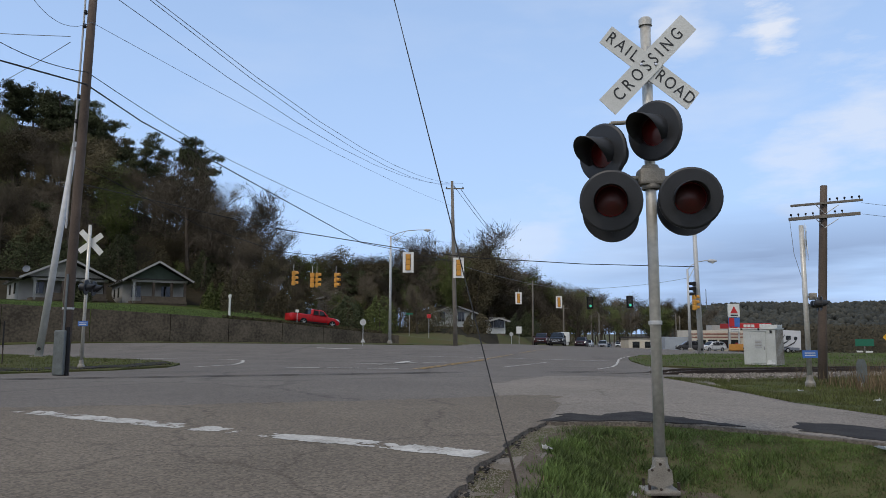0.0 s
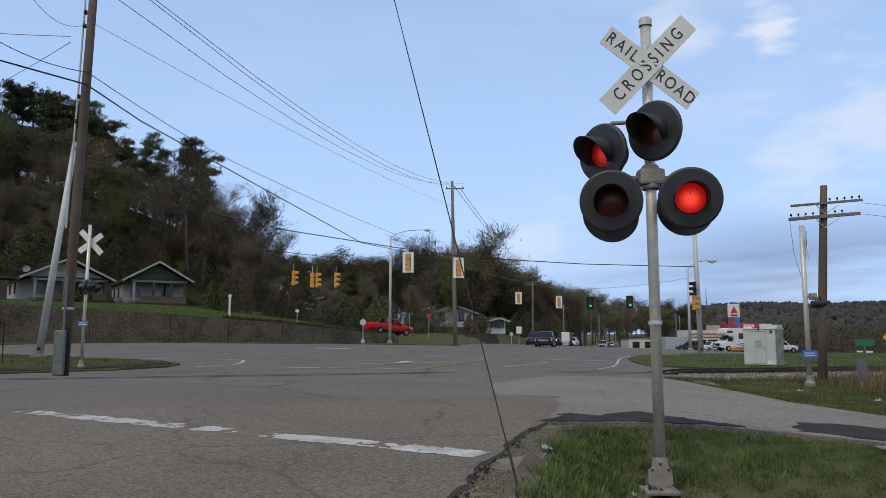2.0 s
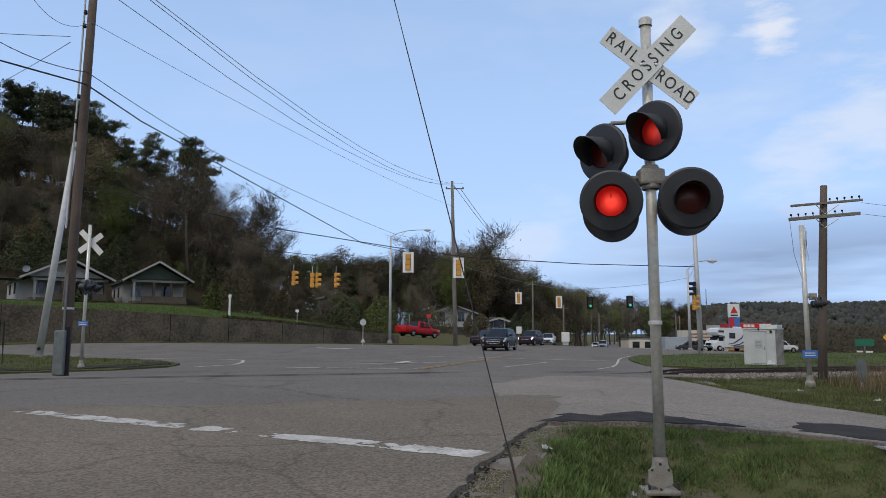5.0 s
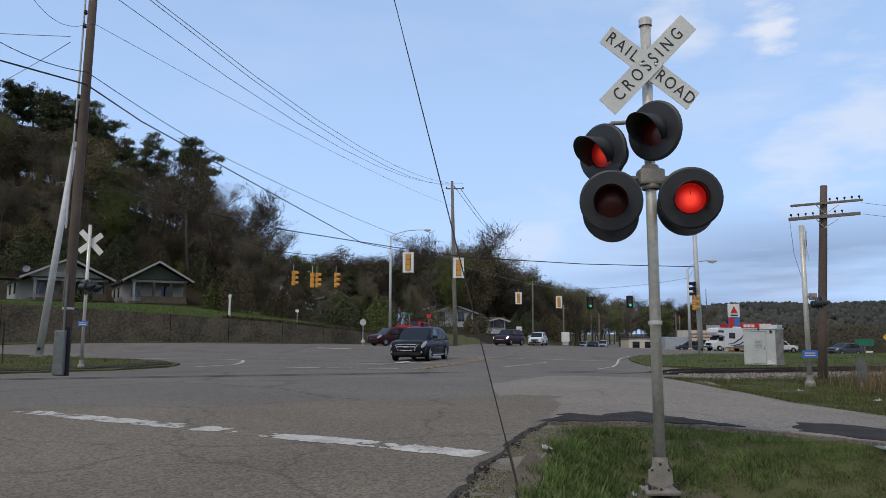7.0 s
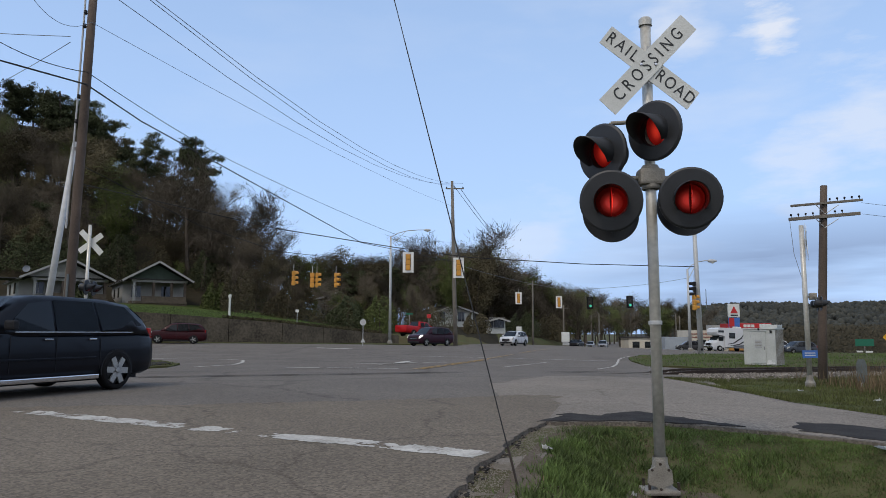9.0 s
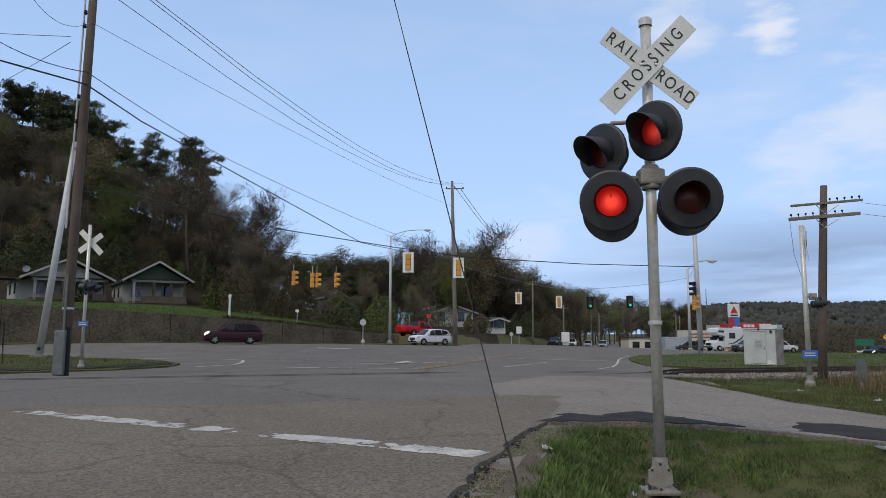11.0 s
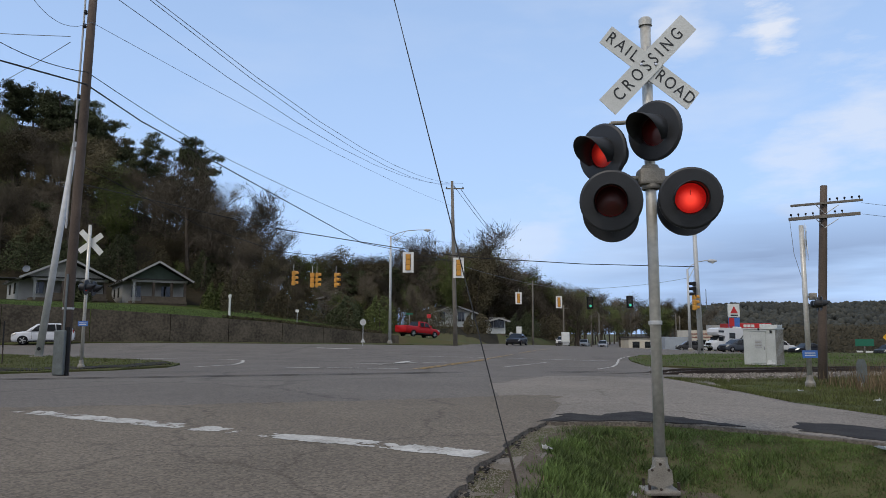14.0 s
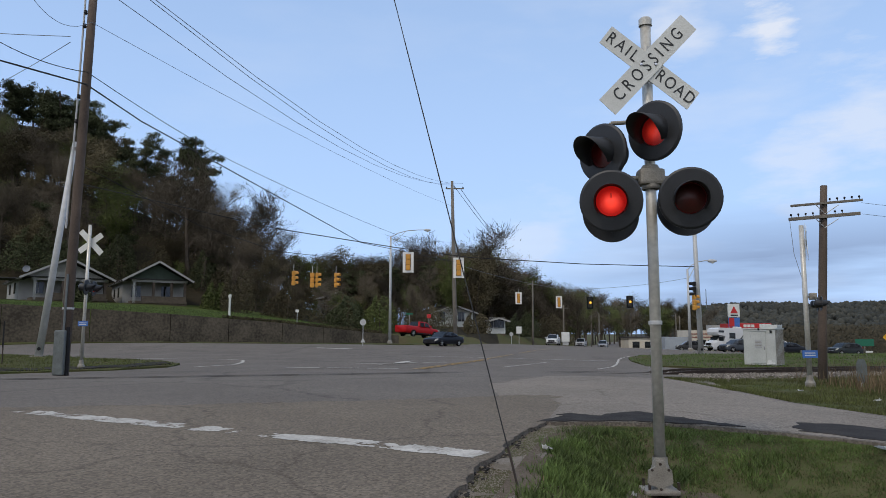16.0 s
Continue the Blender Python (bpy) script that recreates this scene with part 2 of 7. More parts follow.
M_TIE = mat("tie_timber", (0.06, 0.045, 0.035), rough=0.95)
M_TYRE = mat("tyre", (0.014, 0.014, 0.015), rough=0.9, spec=0.1)
M_RIM = mat("alloy_rim", (0.4, 0.4, 0.39), (0.3, 0.3, 0.29), 5, 0.35, 0, 0.5)
M_CARGLASS = glass("car_glass", (0.012, 0.015, 0.018))
M_CARGLASS.node_tree.nodes["Principled BSDF"].inputs["Specular IOR Level"].default_value = 0.3
M_SIDEGLASS = glass("side_glass", (0.01, 0.011, 0.013))
M_SIDEGLASS.node_tree.nodes["Principled BSDF"].inputs["Specular IOR Level"].default_value = 0.35
M_BACKPLATE = mat("backplate_white", (0.8, 0.8, 0.78), (0.7, 0.7, 0.68), 4, 0.5)
M_BOX = mat("box_grey_green", (0.14, 0.16, 0.16), (0.08, 0.09, 0.09), 5, 0.7, 0.2)
M_PLASTIC = mat("dark_plastic", (0.016, 0.016, 0.018), rough=0.6, spec=0.2)
M_CHROME = mat("chrome", (0.7, 0.7, 0.72), (0.6, 0.6, 0.62), 5, 0.15, 0, 1.0)
M_HEAD = mat("headlamp_glass", (0.42, 0.41, 0.37), (0.3, 0.3, 0.28), 8, 0.15, spec=0.8)
M_BEAM = glow("headlamp_on", (1.0, 0.95, 0.85), 1.2)
M_TAIL = mat("tail_lamp_red", (0.35, 0.015, 0.012), rough=0.2)
M_WHITEWALL = mat("white_siding", (0.36, 0.355, 0.34), (0.25, 0.247, 0.235), 0.8, 0.75)
M_GREENWALL = mat("green_shingle", (0.06, 0.085, 0.065), (0.04, 0.055, 0.045), 1.5, 0.85)
M_ROOF = mat("roof_shingle", (0.075, 0.07, 0.068), (0.045, 0.042, 0.041), 2, 0.9, 0.3, spec=0.08)
M_STONEWALL = mat("porch_stone", (0.15, 0.115, 0.082), (0.075, 0.058, 0.042), 2.2, 0.9, 0.5)
M_DARKWIN = glass("window_dark", (0.02, 0.023, 0.026))
M_RED = mat("red_paint", (0.5, 0.02, 0.02), (0.42, 0.018, 0.018), 2, 0.4)
M_DULLRED = mat("faded_red", (0.3, 0.12, 0.09), rough=0.7)
M_ANNEX = mat("annex_metal", (0.36, 0.4, 0.45), (0.28, 0.31, 0.35), 0.8, 0.7)
M_BLUE = mat("blue_paint", (0.05, 0.16, 0.5), rough=0.5)
M_SIGNGREEN = mat("sign_green", (0.01, 0.15, 0.085), rough=0.5)
M_SIGNYEL = mat("sign_yellow", (0.75, 0.42, 0.02), rough=0.5)
M_ORANGE = mat("orange_barrier", (0.6, 0.28, 0.06), rough=0.6)
M_CREAM = mat("cream_wall", (0.62, 0.57, 0.47), (0.52, 0.47, 0.39), 0.6, 0.8)
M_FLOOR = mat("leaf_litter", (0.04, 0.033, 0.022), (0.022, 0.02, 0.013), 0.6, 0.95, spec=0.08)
M_LITTER = mat("litter_paper", (0.75, 0.75, 0.74), rough=0.7)
M_GREENLIT = glow("signal_green_lit", (0.1, 0.8, 0.5), 0.16)
M_AMBERLIT = glow("signal_amber_lit", (1.0, 0.45, 0.05), 1.0)
M_LENSDARK = mat("signal_lens_dark", (0.04, 0.035, 0.03), rough=0.3)


def paint(name, c):
    m = mat(name, c, tuple(v * 0.9 for v in c), 2, 0.35, spec=0.12)
    s = m.node_tree.nodes["Principled BSDF"]
    s.inputs["Coat Weight"].default_value, s.inputs["Coat Roughness"].default_value = 0.16, 0.05
    return m


# ---- mesh helpers ----
def part(name, bm, material, parent=None, label="", smooth=False):
    if isinstance(bm, tuple):
        me = bpy.data.meshes.new(name)
        me.from_pydata(bm[0], [], bm[1])
    else:
        me = bpy.data.meshes.new(name)
        bmesh.ops.recalc_face_normals(bm, faces=bm.faces)
        bm.to_mesh(me)
        bm.free()
    me.materials.append(material)
    if smooth:
        me.polygons.foreach_set("use_smooth", [True] * len(me.polygons))
    ob = new(name, me)
    ob.parent = parent
    if label:
        tagged(ob, label)
    return ob


def thing(name, m, label, category, group="", kind=""):
    ob = new(name)
    ob.matrix_basis = m
    return tagged(ob, label, category, group, kind)


def box(sx, sy, sz, at=(0, 0, 0), bevel=0.0, bm=None, turn=None):
    """A box; at is the centre of its base."""
    own = bmesh.new()
    bmesh.ops.create_cube(own, size=1)
    bmesh.ops.scale(own, vec=(sx, sy, sz), verts=own.verts)
    if bevel:
        bmesh.ops.bevel(own, geom=own.edges, offset=bevel, segments=2, affect="EDGES", profile=0.6)
    bmesh.ops.translate(own, vec=(0, 0, sz / 2), verts=own.verts)
    own.transform(Matrix.Translation(at) @ (turn or Matrix()))
    return merge(own, bm)


def merge(own, bm):
    if bm is None:
        return own
    me = bpy.data.meshes.new("scratch")
    own.to_mesh(me)
    own.free()
    bm.from_mesh(me)
    bpy.data.meshes.remove(me)
    return bm


def tube(points, radii, sides=8, bm=None, caps=True):
    own = bmesh.new()
    pts = [Vector(p) for p in points]
    if not hasattr(radii, "__len__"):
        radii = [radii] * len(pts)
    rings = []
    for i, (p, r) in enumerate(zip(pts, radii)):
        d = (pts[min(i + 1, len(pts) - 1)] - pts[max(i - 1, 0)]).normalized()
        u = d.cross((0, 0, 1)) if abs(d.z) < 0.95 else d.cross((0, 1, 0))
        u.normalize()
        v = d.cross(u)
        rings.append([own.verts.new(p + r * (math.cos(a) * u + math.sin(a) * v)) for a in (k * 2 * math.pi / sides for k in range(sides))])
    for a, b in zip(rings, rings[1:]):
        for k in range(sides):
            own.faces.new((a[k], a[(k + 1) % sides], b[(k + 1) % sides], b[k]))
    if caps:
        own.faces.new(rings[0][::-1])
        own.faces.new(rings[-1])
    return merge(own, bm)


def lathe(profile, sides=24, bm=None, turn=None, caps=False):
    """Turns (radius, height) pairs round z."""
    own = bmesh.new()
    rings = []
    for r, h in profile:
        rings.append([own.verts.new((r * math.cos(a), r * math.sin(a), h)) for a in (k * 2 * math.pi / sides for k in range(sides))])
    for a, b in zip(rings, rings[1:]):
        for k in range(sides):
            own.faces.new((a[k], a[(k + 1) % sides], b[(k + 1) % sides], b[k]))
    if caps:
        own.faces.new(rings[0][::-1])
        own.faces.new(rings[-1])
    if turn:
        own.transform(turn)
    return merge(own, bm)


def plate(outline, thick, bm=None, turn=None):
    """An upright plate in the xz plane, thick along y."""
    own = bmesh.new()
    f = [own.verts.new((x, -thick / 2, z)) for x, z in outline]
    b = [own.verts.new((x, thick / 2, z)) for x, z in outline]
    own.faces.new(f)
    own.faces.new(b[::-1])
    for i in range(len(f)):
        j = (i + 1) % len(f)
        own.faces.new((f[j], f[i], b[i], b[j]))
    if turn:
        own.transform(turn)
    return merge(own, bm)


def disc(r, n=24):
    return [(r * math.cos(k * 2 * math.pi / n), r * math.sin(k * 2 * math.pi / n)) for k in range(n)]


def lerp(table, x):
    if x <= table[0][0]:
        return table[0][1]
    for (x0, y0), (x1, y1) in zip(table, table[1:]):
        if x <= x1:
            return y0 + (y1 - y0) * (x - x0) / (x1 - x0)
    return table[-1][1]


def ease(a, b, t):
    t = max(0.0, min(1.0, (t - a) / (b - a)))
    return t * t * (3 - 2 * t)


# ---- lie of the land ----
def grade(x, y):
    """Height of the road surfaces: a hump at the tracks, a fall to the right, a dip far off."""
    z = 0.34 * (1 - ease(17, 31, y - 0.3 * x)) * (1 - 0.8 * ease(2, 9, x))
    t = max(-1.8, -(x - 8) * 0.033) if x > 8 else min(0.62, (8 - x) * 0.018)
    return z + t * ease(48, 64, y) - 1.5 * ease(95, 190, y) * ease(-10, 10, x)


WALL_LINE = [(-80, 42), (-37.9, 62), (-25.6, 68), (-16.4, 74), (-9, 80), (2, 86)]
BANK = [(-80, 4.6), (-38, 3.8), (-25.6, 3.1), (-16.4, 2.3), (-9, 1.5), (-3, 0.95), (3, 0.3)]
HILL = [(-0.68, 29), (-0.47, 21), (-0.39, 17), (-0.32, 12), (-0.24, 5), (-0.18, 1)]


VERGE_END = [(-5, 9.4), (1.3, 9.25), (2.9, 9.1), (4.1, 8.55), (5, 8.05), (8, 6.5), (16, 3.3)]


def ground_z(x, y):
    z = grade(x, y) - 0.05
    # verge beside the near road, lower than the asphalt
    d = x - (0.35 + (y - 5) * 0.24)
    if y < 11 and d > 0:
        z -= 0.5 * ease(0.0, 1.5, d) * ease(0.15, 2.1, lerp(VERGE_END, x) - y)
    over = y - lerp(WALL_LINE, x)
    if over > 0 and x < 3:
        lift = max(0.0, lerp(BANK, x) - z)
        z += lift * ease(1.0, 1.7, over) + 0.045 * max(0, min(over, 34)) * ease(-6, -30, x)
        z += lerp(HILL, x / y) * ease(96, 138, y)
    # low bank left of the far road
    edge = 6 + (y - 96) * 0.4
    z += 1.5 * ease(90, 105, y) * (1 - ease(135, 175, y)) * ease(edge - 0.5, edge - 3, x) * ease(-10, 1, x)
    z += 30 * ease(380, 720, y) * ease(0.27, 0.37, x / max(y, 1)) * (0.92 + 0.22 * noise.noise(Vector((x * 0.011, 3.0, 0.0))) + 0.1 * noise.noise(Vector((x * 0.04, 8.0, 0.0)))) if x > 0 else 0
    return z


def sheet(name, outline, lift, material, step=1.5, thick=0.0, label="", category="", rough=0.0, surf=None):
    """A surface over the outline that follows the road's grade, with an edge that drops by thick."""
    bm = bmesh.new()
    corners = [bm.verts.new((x, y, 0)) for x, y in outline]
    for tri in tessellate_polygon([[Vector((x, y, 0)) for x, y in outline]]):
        bm.faces.new([corners[i] for i in tri])
    xs, ys = [p[0] for p in outline], [p[1] for p in outline]
    for lo, hi, axis in ((min(xs), max(xs), 0), (min(ys), max(ys), 1)):
        v = lo
        while True:
            far = max(abs(v) - 45, 0) if axis == 0 else max(v - 70, 0, -v)
            v += step + far * 0.12
            if v >= hi:
                break
            co, no = [0, 0, 0], [0, 0, 0]
            co[axis], no[axis] = v, 1
            bmesh.ops.bisect_plane(bm, geom=bm.verts[:] + bm.edges[:] + bm.faces[:], plane_co=co, plane_no=no)
    for v in bm.verts:
        v.co.z = (surf or grade)(v.co.x, v.co.y) + lift + (rough * (noise.noise(Vector((v.co.x * 1.7, v.co.y * 1.7, lift * 9)))) if rough else 0)
    if thick:
        rim = [e for e in bm.edges if e.is_boundary]
        skirt = bmesh.ops.extrude_edge_only(bm, edges=rim)["geom"]
        for v in skirt:
            if isinstance(v, bmesh.types.BMVert):
                v.co.z -= thick
    bm.normal_update()
    for f in bm.faces:
        if f.normal.z < -0.5:
            f.normal_flip()
    me = bpy.data.meshes.new(name)
    bm.to_mesh(me)
    bm.free()
    me.materials.append(material)
    return tagged(new(name, me), label, category, kind="structure")


def steps_between(lo, hi, fine_lo, fine_hi, fine, growth):
    vals, v, s = [], fine_lo, fine
    while v < fine_hi:
        vals.append(v)
        v += fine
    up, v, s = [], fine_hi, fine
    while v < hi:
        up.append(v)
        s *= growth
        v += s
    down, v, s = [], fine_lo, fine
    while v > lo:
        s *= growth
        v -= s
        down.append(v)
    return down[::-1] + vals + up + [hi]


# ---- ground ----
gx = steps_between(-1600, 2200, -42, 20, 0.4, 1.12)
gy = steps_between(-160, 3200, 3, 92, 0.42, 1.1)
verts = [(x, y, ground_z(x, y)) for y in gy for x in gx]
nx = len(gx)
faces = [(j * nx + i, j * nx + i + 1, (j + 1) * nx + i + 1, (j + 1) * nx + i) for j in range(len(gy) - 1) for i in range(nx - 1)]
ground = part("ground", (verts, faces), M_GROUND, smooth=True)
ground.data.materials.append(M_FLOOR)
ground.data.materials.append(M_FAR)
ground.data.materials.append(M_LAWN)
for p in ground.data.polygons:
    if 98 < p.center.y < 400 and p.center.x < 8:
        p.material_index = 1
    elif p.center.y > 400 and p.center.x > 0.27 * p.center.y:
        p.material_index = 2
    elif p.center.x < -12 and lerp(WALL_LINE, p.center.x) + 0.5 < p.center.y < 98:
        p.material_index = 3
tagged(ground, "green and brown grassy ground rising to a wooded hill", "ground", kind="structure")

def ragged(outline, amp, is_open=False):
    """The outline with more corners, pushed about by noise."""
    out = []
    pairs = list(zip(outline, outline[1:] + ([] if is_open else outline[:1])))
    for (x0, y0), (x1, y1) in pairs:
        n = max(1, int(math.hypot(x1 - x0, y1 - y0) / 0.14))
        n = min(n, 60)
        for k in range(n):
            s = k / n
            x, y = x0 + (x1 - x0) * s, y0 + (y1 - y0) * s
            out.append((x + amp * noise.noise(Vector((x * 5, y * 5, 1))), y + amp * noise.noise(Vector((x * 5, y * 5, 9)))))
    return out + ([outline[-1]] if is_open else [])


EDGE = ragged([(-0.9, 2), (0.02, 5.04), (0.3, 6.24), (0.55, 7.0), (0.655, 7.5), (0.99, 8.6), (1.3, 9.25)], 0.085, True)
ROAD = [(-80, -30), (-1.6, -30), *EDGE, *ragged([(2.2, 9.25), (2.95, 9.15), (4.15, 8.6), (5.0, 8.1), (8, 6.6)], 0.07, True), (16, 3.4), (16, 7.6), (9.5, 10.2), (7.25, 11.9), (6.68, 14.0), (6.75, 17.4), (7.8, 21.5),
        (8.4, 26), (10.2, 30), (11.0, 37.6), (12.2, 43), (13.9, 46.5), (17.7, 50), (27, 53), (48, 61), (110, 86), (110, 130), (58, 108), (31, 101),
        (40, 130), (110, 400), (90, 400), (14, 116), (6, 96), (1.5, 87), (2.5, 82), (1.0, 78.5), (-3, 77), (-9, 75.5), (-16.4, 70.5), (-25.6, 64.5),
        (-37.9, 58.5), (-80, 38)]
sheet("road", ROAD, 0.0, M_ASPHALT, 1.5, 0.14, "grey cracked asphalt road and wide junction", "road")
OLD = [(-80, -29.5), (-1.65, -29.5), (-0.95, 2), (-0.03, 5.04), (0.25, 6.24), (0.62, 7.5), (0.94, 8.82), (1.3, 9.75), (1.7, 11.2), (2.1, 13.2), (1.2, 13.1), (-0.4, 12.4),
       (-3.4, 11.6), (-6.6, 11.0), (-20, 9.0), (-79, 4)]
sheet("worn_road", OLD[:2] + [(x - 0.004, y) for x, y in EDGE] + ragged(OLD[8:15], 0.3, True) + OLD[15:], 0.006, M_OLD, 0.7, 0.0, "older brownish worn asphalt of the near road", "road")

PALE = [(1.0, 12.8), (1.0, 11.2), (1.35, 9.35), (2.2, 9.32), (2.95, 9.22), (4.15, 8.68), (5.0, 8.2), (8, 6.7), (15.9, 3.6), (15.9, 7.5), (9.5, 10.05), (7.15, 11.8), (6.55, 14.0), (6.6, 17.0), (7.3, 19.6), (5.6, 21.2), (2.8, 19.4), (1.0, 16.0)]
sheet("side_road", PALE[:2] + ragged(PALE[2:10], 0.07, True) + ragged(PALE[10:], 0.3, True), 0.003, M_SIDE, 0.7, 0.0, "pale worn asphalt of the side road beside the verge", "road")

# painted marks, worn into patches
def worn_line(name, a, b, width, gaps, label, mark=M_PAINT, lift=0.022):
    a, b = Vector(a), Vector(b)
    d = b - a
    n = Vector((-d.y, d.x)).normalized()
    count = max(2, int(d.length / 0.16))
    rnd = random.Random(name + str(a.x))
    bm = bmesh.new()
    for i in range(count):
        s0, s1 = i / count, (i + 1) / count
        worn = max((1 - abs((s0 + s1) / 2 - c) / w for c, w in gaps), default=0)
        if worn > 0.25 and rnd.random() < min(0.97, worn * 1.6):
            continue
        lo, hi = -width / 2 * rnd.uniform(0.55, 1.0), width / 2 * rnd.uniform(0.6, 1.0)
        if worn > 0:
            lo, hi = lo * (1 - worn * 0.7), hi * (1 - worn * 0.5)
        q = [a + d * s0 + n * lo * rnd.uniform(0.9, 1.1), a + d * s1 + n * lo, a + d * s1 + n * hi, a + d * s0 + n * hi * rnd.uniform(0.9, 1.1)]
        bm.faces.new([bm.verts.new((p.x, p.y, grade(p.x, p.y) + lift)) for p in q])
    me = bpy.data.meshes.new(name)
    for f in bm.faces:
        f.normal_update()
        if f.normal.z < 0:
            f.normal_flip()
    bm.to_mesh(me)
    bm.free()
    me.materials.append(mark)
    return tagged(new(name, me), label, "road marking", kind="structure")


def stop_line(a, b, width):
    """Old thermoplastic, flaked into ragged islands."""
    a, b = Vector(a), Vector(b)
    d = b - a
    n = Vector((-d.y, d.x)).normalized()
    rnd = random.Random(77)
    count, across = int(d.length / 0.022), 22
    bm = bmesh.new()
    spots = {}

    def corner(i, j):
        if (i, j) not in spots:
            p = a + d * i / count + n * (j / across - 0.5) * width
            spots[i, j] = bm.verts.new((p.x + rnd.gauss(0, 0.004), p.y + rnd.gauss(0, 0.004), grade(p.x, p.y) + 0.0105))
        return spots[i, j]

    for i in range(count):
        s = i / count
        bare = max(1 - abs(s - 0.475) / 0.02, 0.9 * (1 - abs(s - 0.625) / 0.075), 1 - abs(s - 0.56) / 0.018, 0.0)
        for j in range(across):
            w = (j + 0.5) / across - 0.5
            p = a + d * s + n * w * width
            keep = 0.27 + 0.55 * noise.noise(Vector((p.x * 1.9, p.y * 1.9, 0.3))) + 0.55 * noise.noise(Vector((p.x * 7, p.y * 7, 4.3))) + 0.35 * noise.noise(Vector((p.x * 23, p.y * 23, 1.3))) - bare * 1.1 - 2.6 * max(0, abs(w) - 0.33)
            if keep > 0:
                bm.faces.new((corner(i, j), corner(i + 1, j), corner(i + 1, j + 1), corner(i, j + 1)))
    for f in bm.faces:
        f.normal_update()
        if f.normal.z < 0:
            f.normal_flip()
    me = bpy.data.meshes.new("stop_line")
    bm.to_mesh(me)
    bm.free()
    me.materials.append(M_PAINT)
    return tagged(new("stop_line", me), "worn flaking white stop line on old asphalt", "road marking", kind="structure")


stop_line((-6.0, 10.45), (0.36, 6.75), 0.4)
for k, (a, b, w, mk) in enumerate((((-6.6, 30.8), (-1.8, 29.7), 0.28, M_PAINT), ((-4.1, 34.2), (0.2, 36.2), 0.2, M_PAINT), ((-1.4, 45.8), (3.4, 42.2), 0.2, M_PAINT),
                                 ((3.4, 42.2), (8.65, 37.7), 0.2, M_PAINT), ((-10.3, 59.2), (-7.4, 58.1), 0.9, M_PAINT), ((-1.2, 29.2), (2.2, 40.0), 0.16, M_YELLOW),
                                 ((-0.95, 29.1), (2.45, 39.9), 0.16, M_YELLOW), ((2.5, 30.8), (5.2, 36.2), 0.14, M_PAINT), ((-3.0, 33.6), (-1.2, 36.4), 0.16, M_PAINT),
                                 ((2.2, 40.0), (10.5, 71.0), 0.12, M_YELLOW), ((-21.0, 42.7), (-12.0, 40.2), 0.22, M_PAINT))):
    worn_line("lane_line", a, b, w, [(0.35, 0.05), (0.7, 0.04)], "faded yellow lane line" if mk is M_YELLOW else "faded white lane line", mk)
worn_line("lane_arrow", (-2.25, 34.9), (-1.75, 37.7), 0.55, [], "white painted block on the junction")
bend = [(-12.0, 40.2), (-10.6, 38.6), (-9.9, 36.0), (-9.6, 33.5), (-10.6, 31.0)]
for a, b in zip(bend, bend[1:]):
    worn_line("kerb_line", a, b, 0.22, [], "white line round the island nose")
nose = [(6.0, 28.4), (7.2, 31.0), (8.0, 33.6), (8.9, 37.0), (9.6, 39.8), (10.5, 42.6), (11.5, 45)]
for a, b in zip(nose, nose[1:]):
    worn_line("kerb_line", a, b, 0.15, [], "white line along the grass median")
sheet("asphalt_patch", ragged([(1.28, 9.3), (1.5, 9.75), (1.78, 10.2), (2.1, 9.95), (2.45, 10.25), (2.75, 10.5), (3.0, 10.2), (3.7, 9.1), (2.9, 9.2), (2.3, 9.3)], 0.2), 0.012, M_PATCH, 0.4, 0.02, "black fresh asphalt patch at the road edge", "asphalt patch")
sheet("asphalt_patch", ragged([(4.3, 9.1), (4.8, 9.9), (5.5, 10.1), (6.6, 8.9), (8.5, 7.4), (8.0, 6.75), (5.0, 8.3)], 0.25), 0.01, M_PATCH, 0.4, 0.02, "black fresh asphalt patch at the road edge", "asphalt patch")
sheet("broken_edge", [(-0.2, 4.2), (0.02, 5.04), (0.3, 6.24), (0.655, 7.5), (0.99, 8.6), (1.3, 9.22), (2.2, 9.22), (1.85, 8.9), (1.45, 8.3), (1.08, 7.4), (0.72, 6.1), (0.42, 4.9), (0.2, 4.2)],
      -0.065, M_GRIT, 0.15, 0.1, "crumbled lower strip of old pavement", "pavement", rough=0.05)

ISLAND = [(-80, 30), (-60, 44), (-29.9, 48.5), (-21.0, 42.0), (-14.6, 37.4), (-12.1, 33.5), (-11.7, 31.0), (-12.8, 28.6), (-15.9, 25.9), (-24, 23), (-60, 14)]
NOSE = [(-20, 25.2), (-16, 26.6), (-13.2, 28.9), (-12.1, 31.2), (-12.4, 33.2), (-13.6, 34.6), (-13.9, 31.5), (-15.6, 28.9), (-18.5, 27)]
sheet("bare_soil", ragged(NOSE, 0.3), 0.105, M_PATCH, 0.6, 0.05, "dark oily soil on the worn nose of the island", "soil", rough=0.06)
sheet("grass_island", ISLAND, 0.07, M_TURF, 1.0, 0.16, "grass island with a low worn edge", "grass", rough=0.06)
MEDIAN = [(9.0, 32.2), (9.7, 37.6), (10.7, 42), (12.6, 46.4), (17.7, 49.4), (27, 52), (48, 59.5), (110, 84), (110, 55), (40, 36), (18, 29.4), (10.5, 28.9)]
sheet("grass_median", MEDIAN, 0.05, M_TURF, 1.2, 0.16, "mown grass strip beside the railway", "grass", rough=0.06)
